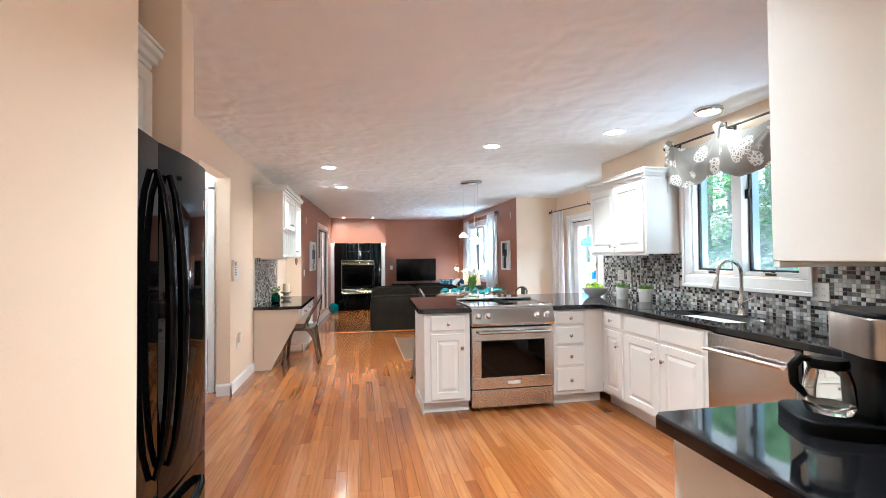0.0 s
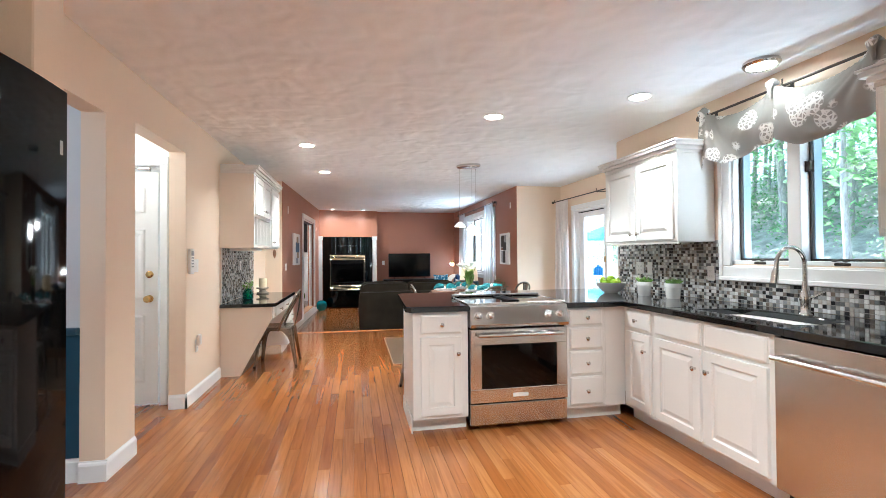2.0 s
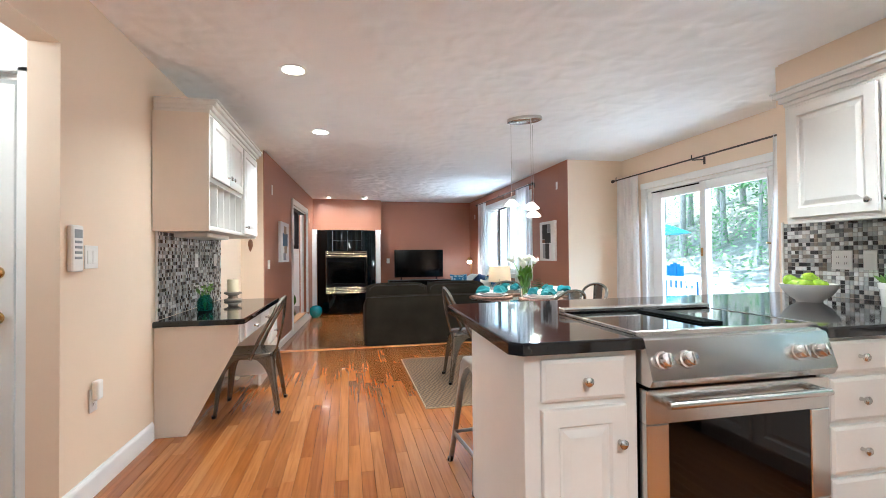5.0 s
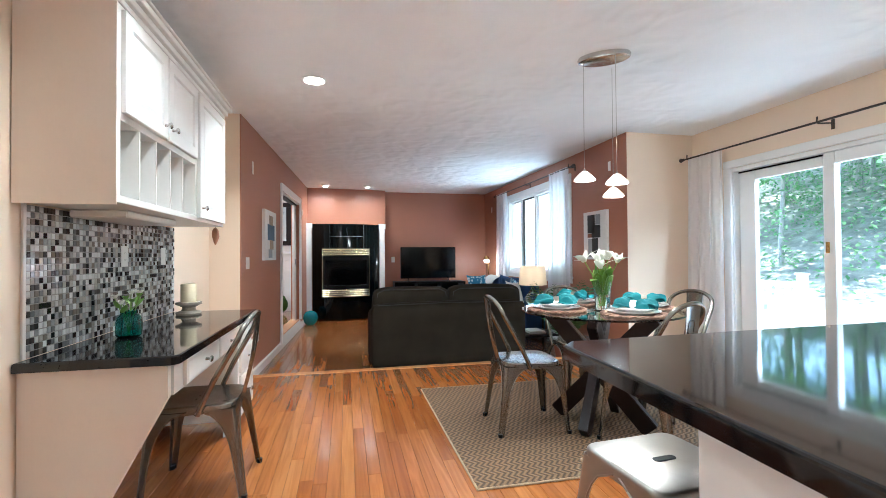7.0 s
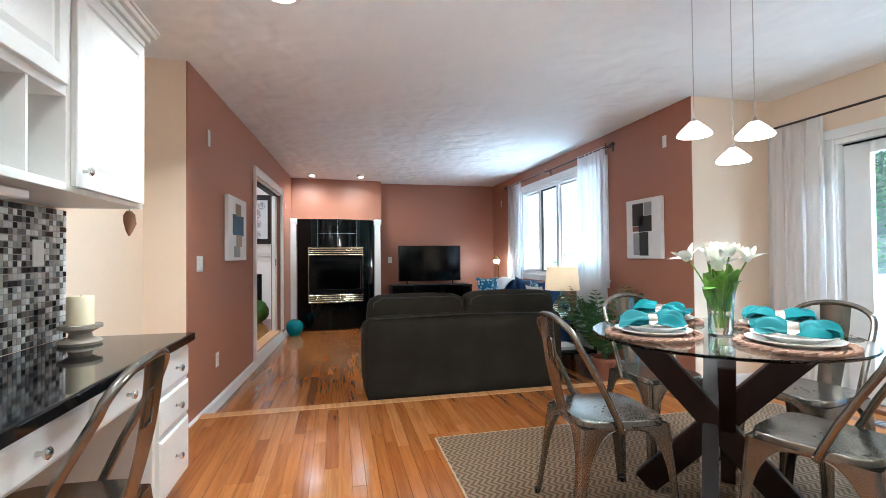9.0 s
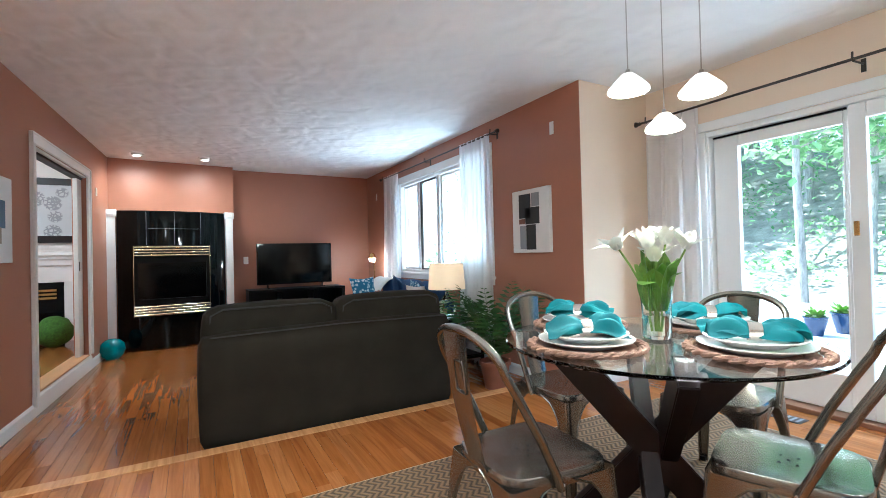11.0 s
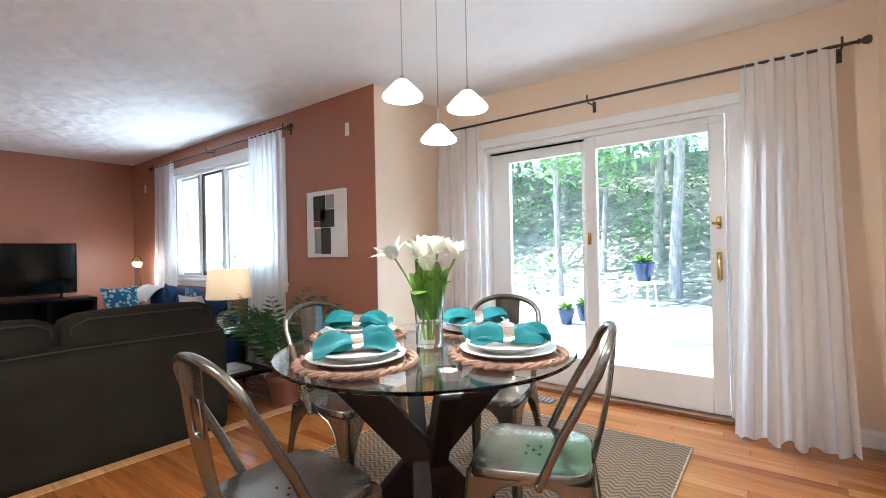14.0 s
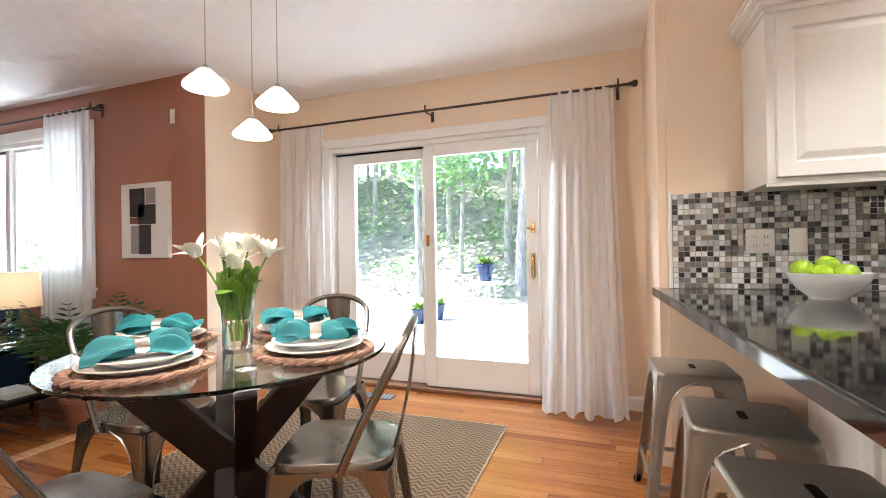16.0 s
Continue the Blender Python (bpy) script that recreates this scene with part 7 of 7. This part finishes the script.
def tub(where, s, label, stand=False):
    p = thing("blue_planter", label, "planter", where, 0, "blue planters")
    part("pot", lathe(bmesh.new(), [(0.1 * s, 0), (0.15 * s, 0.2 * s), (0.165 * s, 0.28 * s), (0.18 * s, 0.29 * s), (0.18 * s, 0.31 * s), (0.15 * s, 0.31 * s), (0.14 * s, 0.27 * s), (0.0, 0.27 * s)], seg=24), BLUEPOT, p, "cobalt glazed pot", True)
    r = random.Random(int(where[1] * 10))
    bm = bmesh.new()
    for k in range(60):
        a, t = r.uniform(0, 6.28), r.uniform(0.1, 1.2)
        d = Vector((math.cos(a) * math.sin(t), math.sin(a) * math.sin(t), math.cos(t)))
        petal(bm, Vector((0, 0, 0.27 * s)) + d * 0.05 * s, Vector((d.x, d.y, 0)).normalized(), d, 0.16 * s * r.uniform(0.5, 1.1), 0.03 * s, 0.5)
    part("foliage", bm, LEAF, p)
    bm = bmesh.new()
    for k in range(14):
        a, t = r.uniform(0, 6.28), r.uniform(0.1, 1.0)
        c = Vector((math.cos(a) * math.sin(t), math.sin(a) * math.sin(t), math.cos(t) + 1.2)) * 0.17 * s
        for j in range(5):
            o = Vector((math.cos(j * 1.257), math.sin(j * 1.257), 0.0))
            petal(bm, c, o, Vector((0, 0, 1)), 0.03 * s, 0.018 * s, 0.9)
    part("blossom", bm, TULIP, p, "white blossoms")


tub((7.4, 9.55, -0.085), 0.8, "cobalt blue planter with white flowers on the deck")
tub((7.85, 9.4, -0.085), 0.9, "cobalt blue planter with white flowers on the deck")
pst = thing("planter_table", "small white outdoor plant table", "table", (6.57, 8.18, -0.085))
part("top", cyl(bmesh.new(), (0, 0, 0.75), (0, 0, 0.78), 0.24, seg=28), FENCEW, pst)
for k in range(3):
    a = k * 2.094
    part("leg", tube(bmesh.new(), [(0.17 * math.cos(a), 0.17 * math.sin(a), 0.75), (0.25 * math.cos(a), 0.25 * math.sin(a), 0)], 0.012, 8), FENCEW, pst)
tub((6.57, 8.18, 0.695), 0.78, "cobalt blue planter on a small outdoor table")
cv = thing("covered_grill", "barbecue grill under a blue fabric cover", "grill", (5.5, 6.82, -0.085))
part("cover", soft_box(bmesh.new(), (-0.3, -0.45, 0.02), (0.3, 0.45, 1.05), 0.12, 0.02), BLUECLOTH, cv, "blue fabric cover", True)
um = thing("patio_umbrella", "open blue patio umbrella on a pole", "umbrella", (8.6, 15.6, -0.085))
part("pole", cyl(bmesh.new(), (0, 0, 0.05), (0, 0, 2.35), 0.02, seg=12), FENCEW, um)
part("base", cyl(bmesh.new(), (0, 0, 0), (0, 0, 0.07), 0.25, seg=28), BLACK, um)
part("canopy", lathe(bmesh.new(), [(1.35, 1.85), (0.9, 2.06), (0.0, 2.38), (0.0, 2.37), (0.9, 2.05)][:3], seg=8), mat("teal_canvas", (0.03, 0.26, 0.36), 0.8, var=0.15), um, "blue canvas canopy")


def garden_chair(where, rz):
    c = thing("patio_chair", "blue slatted outdoor chair on the deck", "chair", where, rz, "blue patio chairs")
    for i in range(5):
        part("back_slat", boxes(((-0.26 + i * 0.108, 0.22, 0.35), (-0.165 + i * 0.108, 0.245, 0.95 + 0.04 * (2 - abs(i - 2)))), bevel=0.004), BLUECLOTH, c)
        part("seat_slat", boxes(((-0.26, -0.25 + i * 0.095, 0.36), (0.26, -0.165 + i * 0.095, 0.385)), bevel=0.004), BLUECLOTH, c)
    for sx in (-1, 1):
        for y in (-0.24, 0.22):
            part("leg", boxes(((sx * 0.28 - 0.02, y - 0.02, 0), (sx * 0.28 + 0.02, y + 0.02, 0.58)), bevel=0.003), BLUECLOTH, c)
        part("arm_rest", boxes(((sx * 0.28 - 0.045, -0.28, 0.58), (sx * 0.28 + 0.045, 0.24, 0.605)), bevel=0.004), BLUECLOTH, c)
    return c


g1 = garden_chair((7.6, 14.2, -0.085), 30)
copy_thing(g1, pose(8.9, 14.3, -0.085, 0, 0, 100))


def tree(where, h, r0, seed, lean=0.0):
    t = thing("tree", "tall woodland tree in summer leaf", "tree", where, 0, "woodland trees")
    r = random.Random(seed)
    bm = bmesh.new()
    top = Vector((lean * h, r.uniform(-0.05, 0.05) * h, h))
    trunk = [Vector((0, 0, -0.4))] + [Vector((top.x * k + 0.08 * math.sin(3 * k + seed), top.y * k + 0.08 * math.sin(5 * k + seed * 2), h * k)) for k in (0.08, 0.3, 0.5, 0.7, 0.85, 1.0)]
    tube(bm, trunk, [r0 * 1.35, r0, r0 * 0.85, r0 * 0.68, r0 * 0.5, r0 * 0.3, r0 * 0.08], 9)
    tips = []
    for k in range(15):
        f = r.uniform(0.36, 0.97)
        b0 = Vector((top.x * f, top.y * f, h * f))
        a = r.uniform(0, 6.28)
        ln = h * r.uniform(0.1, 0.24)
        d = Vector((math.cos(a), math.sin(a), r.uniform(0.05, 0.6)))
        mid, end = b0 + d * ln * 0.5, b0 + d * ln + Vector((0, 0, -0.05 * ln))
        tube(bm, [b0, mid, end], [r0 * 0.3 * (1.1 - f), r0 * 0.17 * (1.1 - f), 0.008], 5)
        tips += [mid, end, b0.lerp(end, 0.8)]
    part("trunk", bm, BARK, t, "", True)
    vs, fs = [], []
    for c in tips:
        if c.z < 1.2:
            continue
        sp = h * 0.085
        for k in range(64):
            p = c + Vector((r.gauss(0, sp), r.gauss(0, sp), r.gauss(0, sp * 0.55)))
            s = r.uniform(0.08, 0.21)
            q = Euler((r.uniform(-0.9, 0.9), r.uniform(-0.9, 0.9), r.uniform(0, 6.28))).to_matrix()
            n0 = len(vs)
            vs += [tuple(p + q @ Vector(o)) for o in ((-s, 0, 0), (0, -0.5 * s, 0.1 * s), (s, 0, 0), (0, 0.5 * s, 0.1 * s))]
            fs.append((n0, n0 + 1, n0 + 2, n0 + 3))
    me = bpy.data.meshes.new("crown")
    me.from_pydata(vs, [], fs)
    me.materials.append(CANOPY)
    o = new("crown", me)
    o.parent = t
    return t


rnd = random.Random(21)
protos = [tree((15.5, 9.3, hill(15.5, 9.3)), 15, 0.17, 1), tree((17.8, 6.2, hill(17.8, 6.2)), 17, 0.21, 2, 0.02), tree((14.6, 12.6, hill(14.6, 12.6)), 11, 0.11, 3, -0.04), tree((20, 10.6, hill(20, 10.6)), 16, 0.18, 4)]
placed = [(15.5, 9.3), (17.8, 6.2), (14.6, 12.6), (20, 10.6)]
tries = 0
while len(placed) < 80 and tries < 4000:
    tries += 1
    x, y = rnd.uniform(15.5, 42), rnd.uniform(-22, 42)
    if all((x - a) ** 2 + (y - b) ** 2 > 4.0 for a, b in placed):
        placed.append((x, y))
        copy_thing(protos[rnd.randrange(4)], pose(x, y, hill(x, y), 0, 0, rnd.uniform(0, 360)))

# low brush and fallen branches on the bank
bvs, bfs = [], []
for k in range(9000):
    x, y = rnd.uniform(12.6, 34), rnd.uniform(-20, 40)
    if noise.noise(Vector((x * 0.35, y * 0.35, 7))) < 0.08:
        continue
    z, s = hill(x, y) + rnd.uniform(0.02, 0.5), rnd.uniform(0.05, 0.16)
    q = Euler((rnd.uniform(-0.8, 0.8), rnd.uniform(-0.8, 0.8), rnd.uniform(0, 6.28))).to_matrix()
    n0 = len(bvs)
    bvs += [tuple(Vector((x, y, z)) + q @ Vector(o)) for o in ((-s, 0, 0), (0, -0.5 * s, 0.1 * s), (s, 0, 0), (0, 0.5 * s, 0.1 * s))]
    bfs.append((n0, n0 + 1, n0 + 2, n0 + 3))
for k in range(420):
    x, y = rnd.uniform(16, 36), rnd.uniform(-18, 40)
    hgt, z0 = rnd.uniform(0.8, 3.2), hill(x, y)
    for i in range(46):
        f = rnd.uniform(0.25, 1.0)
        sp = 0.42 * hgt * (1.15 - f)
        p = Vector((x + rnd.gauss(0, sp), y + rnd.gauss(0, sp), z0 + hgt * f))
        s = rnd.uniform(0.05, 0.14)
        q = Euler((rnd.uniform(-0.9, 0.9), rnd.uniform(-0.9, 0.9), rnd.uniform(0, 6.28))).to_matrix()
        n0 = len(bvs)
        bvs += [tuple(p + q @ Vector(o)) for o in ((-s, 0, 0), (0, -0.5 * s, 0.1 * s), (s, 0, 0), (0, 0.5 * s, 0.1 * s))]
        bfs.append((n0, n0 + 1, n0 + 2, n0 + 3))
me = bpy.data.meshes.new("undergrowth")
me.from_pydata(bvs, [], bfs)
me.materials.append(CANOPY)
tagged(new("undergrowth", me), "green undergrowth on the wooded bank", "undergrowth", kind="stuff")
for k in range(9):
    x, y = rnd.uniform(13.5, 22), rnd.uniform(3, 17)
    a = rnd.uniform(0, 6.28)
    pts = []
    for i in range(7):
        px, py = x + math.cos(a) * i * 0.4 + 0.15 * math.sin(i * 2 + k), y + math.sin(a) * i * 0.4
        pts.append((px, py, hill(px, py) + 0.1 + 0.35 * math.sin(math.pi * i / 6)))
    tagged(part("fallen_branch", tube(bmesh.new(), pts, [0.06 - 0.007 * i for i in range(7)], 6), BARK, None, "dark fallen branch on the leaf litter", True), category="branch", group="fallen branches")


# ---- pieces: planks and mosaic tiles ----
def unit_piece(name, bevel, material):
    bm = bmesh.new()
    v = []
    for z, i in ((0.0, 0.0), (1 - bevel, 0.0), (1.0, 1.0)):
        v.append([bm.verts.new((sx * 0.5 - math.copysign(1, sx) * i * 0.012, sy * 0.5 - math.copysign(1, sy) * i * 0.0012, z)) for sx, sy in ((-1, -1), (1, -1), (1, 1), (-1, 1))])
    for a, b in zip(v, v[1:]):
        for i in range(4):
            bm.faces.new((a[i], a[(i + 1) % 4], b[(i + 1) % 4], b[i]))
    bm.faces.new(v[2])
    me = bpy.data.meshes.new(name)
    bm.to_mesh(me)
    bm.free()
    me.materials.append(material)
    return me


def joined(name, blocks, material, label, category, depth_axis=2, bevel=0.0012):
    """Many loose blocks in one mesh, each with a chamfered face; blocks are lo, hi."""
    vs, fs = [], []
    for lo, hi in blocks:
        n = len(vs)
        for z, i in ((lo[2], 0), (hi[2] - bevel, 0), (hi[2], bevel)):
            vs += [(lo[0] + i, lo[1] + i, z), (hi[0] - i, lo[1] + i, z), (hi[0] - i, hi[1] - i, z), (lo[0] + i, hi[1] - i, z)]
        for k in (0, 4):
            fs += [(n + k + i, n + k + (i + 1) % 4, n + k + 4 + (i + 1) % 4, n + k + 4 + i) for i in range(4)]
        fs.append((n + 8, n + 9, n + 10, n + 11))
    me = bpy.data.meshes.new(name)
    me.from_pydata(vs, [], fs)
    me.materials.append(material)
    return tagged(new(name, me), label, category, kind="stuff")


def lay_planks(x0, x1, y0, y1, z, seed, width=0.07):
    rnd = random.Random(seed)
    out = []
    x = x0
    while x < x1 - 0.005:
        w = min(width, x1 - x)
        y = y0 - rnd.uniform(0, 1.2)
        while y < y1:
            n = y + rnd.choice((0.55, 0.75, 0.95, 1.2, 1.5, 1.8))
            a, b = max(y, y0), min(n, y1)
            if b - a > 0.02:
                out.append(((x + 0.0005, a + 0.0005, z - 0.012), (x + w - 0.0005, b - 0.0005, z)))
            y = n
        x += w
    return out


floor_ob, low_ob = bpy.data.objects["floor"], bpy.data.objects["floor_living"]
planks = lay_planks(XL, XB, 1.9, 9.66, 0.0, 3)
near_, far_ = [], []
for blk in planks:
    cx, cy = (blk[0][0] + blk[1][0]) / 2, (blk[0][1] + blk[1][1]) / 2
    (near_ if -0.95 < cx < 1.05 and 2.9 < cy < 9.66 and len(near_) < 300 else far_).append(blk)
pm = unit_piece("plank", 0.08, PLANK)
for lo, hi in near_:
    ob = new("plank", pm)
    ob.parent = floor_ob
    ob.location = ((lo[0] + hi[0]) / 2, (lo[1] + hi[1]) / 2, lo[2])
    ob.scale = (hi[0] - lo[0], hi[1] - lo[1], hi[2] - lo[2])
joined("floor_planks", far_ + lay_planks(-3.1, XL, 1.3, 6.3, 0.0, 5) + lay_planks(-1.4, 1.2, -1.5, 1.9, 0.0, 6), PLANKS, "honey oak floor strips", "floor")
joined("living_floor_planks", lay_planks(-1.05, 3.0, 9.76, 14.42, LOW, 4), PLANKS, "honey oak floor strips of the living room", "floor")


def mosaic(wall_name, name, m, w, holes, h, seed, near):
    """A backing of grout and small square tiles in the frame m (x along, y up, z out of the wall)."""
    g = structure(name, boxes(*([((0, 0, 0), (w, h, 0.004))] if not holes else [((0, 0, 0), (w, holes[0][2], 0.004)), ((0, holes[0][2], 0), (holes[0][0], h, 0.004)), ((holes[0][1], holes[0][2], 0), (w, h, 0.004))])), GROUT, "glass and stone mosaic backsplash in greys", "backsplash", m)
    rnd = random.Random(seed)
    p = 0.0252
    tm = unit_piece("tile", 0.25, TILE)
    rest = []
    made = 0
    nx, ny = int(w / p), int(h / p)
    for j in range(ny):
        for i in range(nx):
            x, y = (i + 0.5) * w / nx, (j + 0.5) * h / ny
            if any(a < x < b and c < y < d for a, b, c, d in holes):
                continue
            s = 0.0225
            zz = 0.008 + rnd.uniform(-0.0006, 0.0006)
            if near(x, y) and made < 300:
                ob = new("tile", tm)
                ob.parent = g
                ob.location, ob.scale = (x, y, 0.003), (s, s, zz - 0.003)
                made += 1
            else:
                rest.append(((x - s / 2, y - s / 2, 0.003), (x + s / 2, y + s / 2, zz)))
    q = joined("mosaic_tiles", rest, TILES, "small square mosaic tiles in white, grey, taupe and black", "tiles")
    q.matrix_world = m
    return g


ALONG_L = Matrix(((0, 0, 1, XL + 0.001), (1, 0, 0, 7.1), (0, 1, 0, 0.773), (0, 0, 0, 1)))
mosaic("wall_left", "backsplash_desk", ALONG_L, 1.53, [], 0.60, 11, lambda x, y: 0.3 < x < 0.75 and 0.0 < y)
ALONG_R = Matrix(((0, 0, -1, XR - 0.001), (-1, 0, 0, 6.28), (0, 1, 0, 0.913), (0, 0, 0, 1)))
mosaic("wall_right", "backsplash_sink", ALONG_R, 4.38, [(1.36, 2.58, 0.16, 1)], 0.47, 12, lambda x, y: x < 0.45)
structure("backsplash_edge", boxes(((XR - 0.012, 6.282, 0.913), (XR - 0.001, 6.298, 1.395)), ((XL + 0.001, 7.08, 0.773), (XL + 0.012, 7.098, 1.385)), bevel=0.002), PLASTICW, "white tile edge trim", "trim")
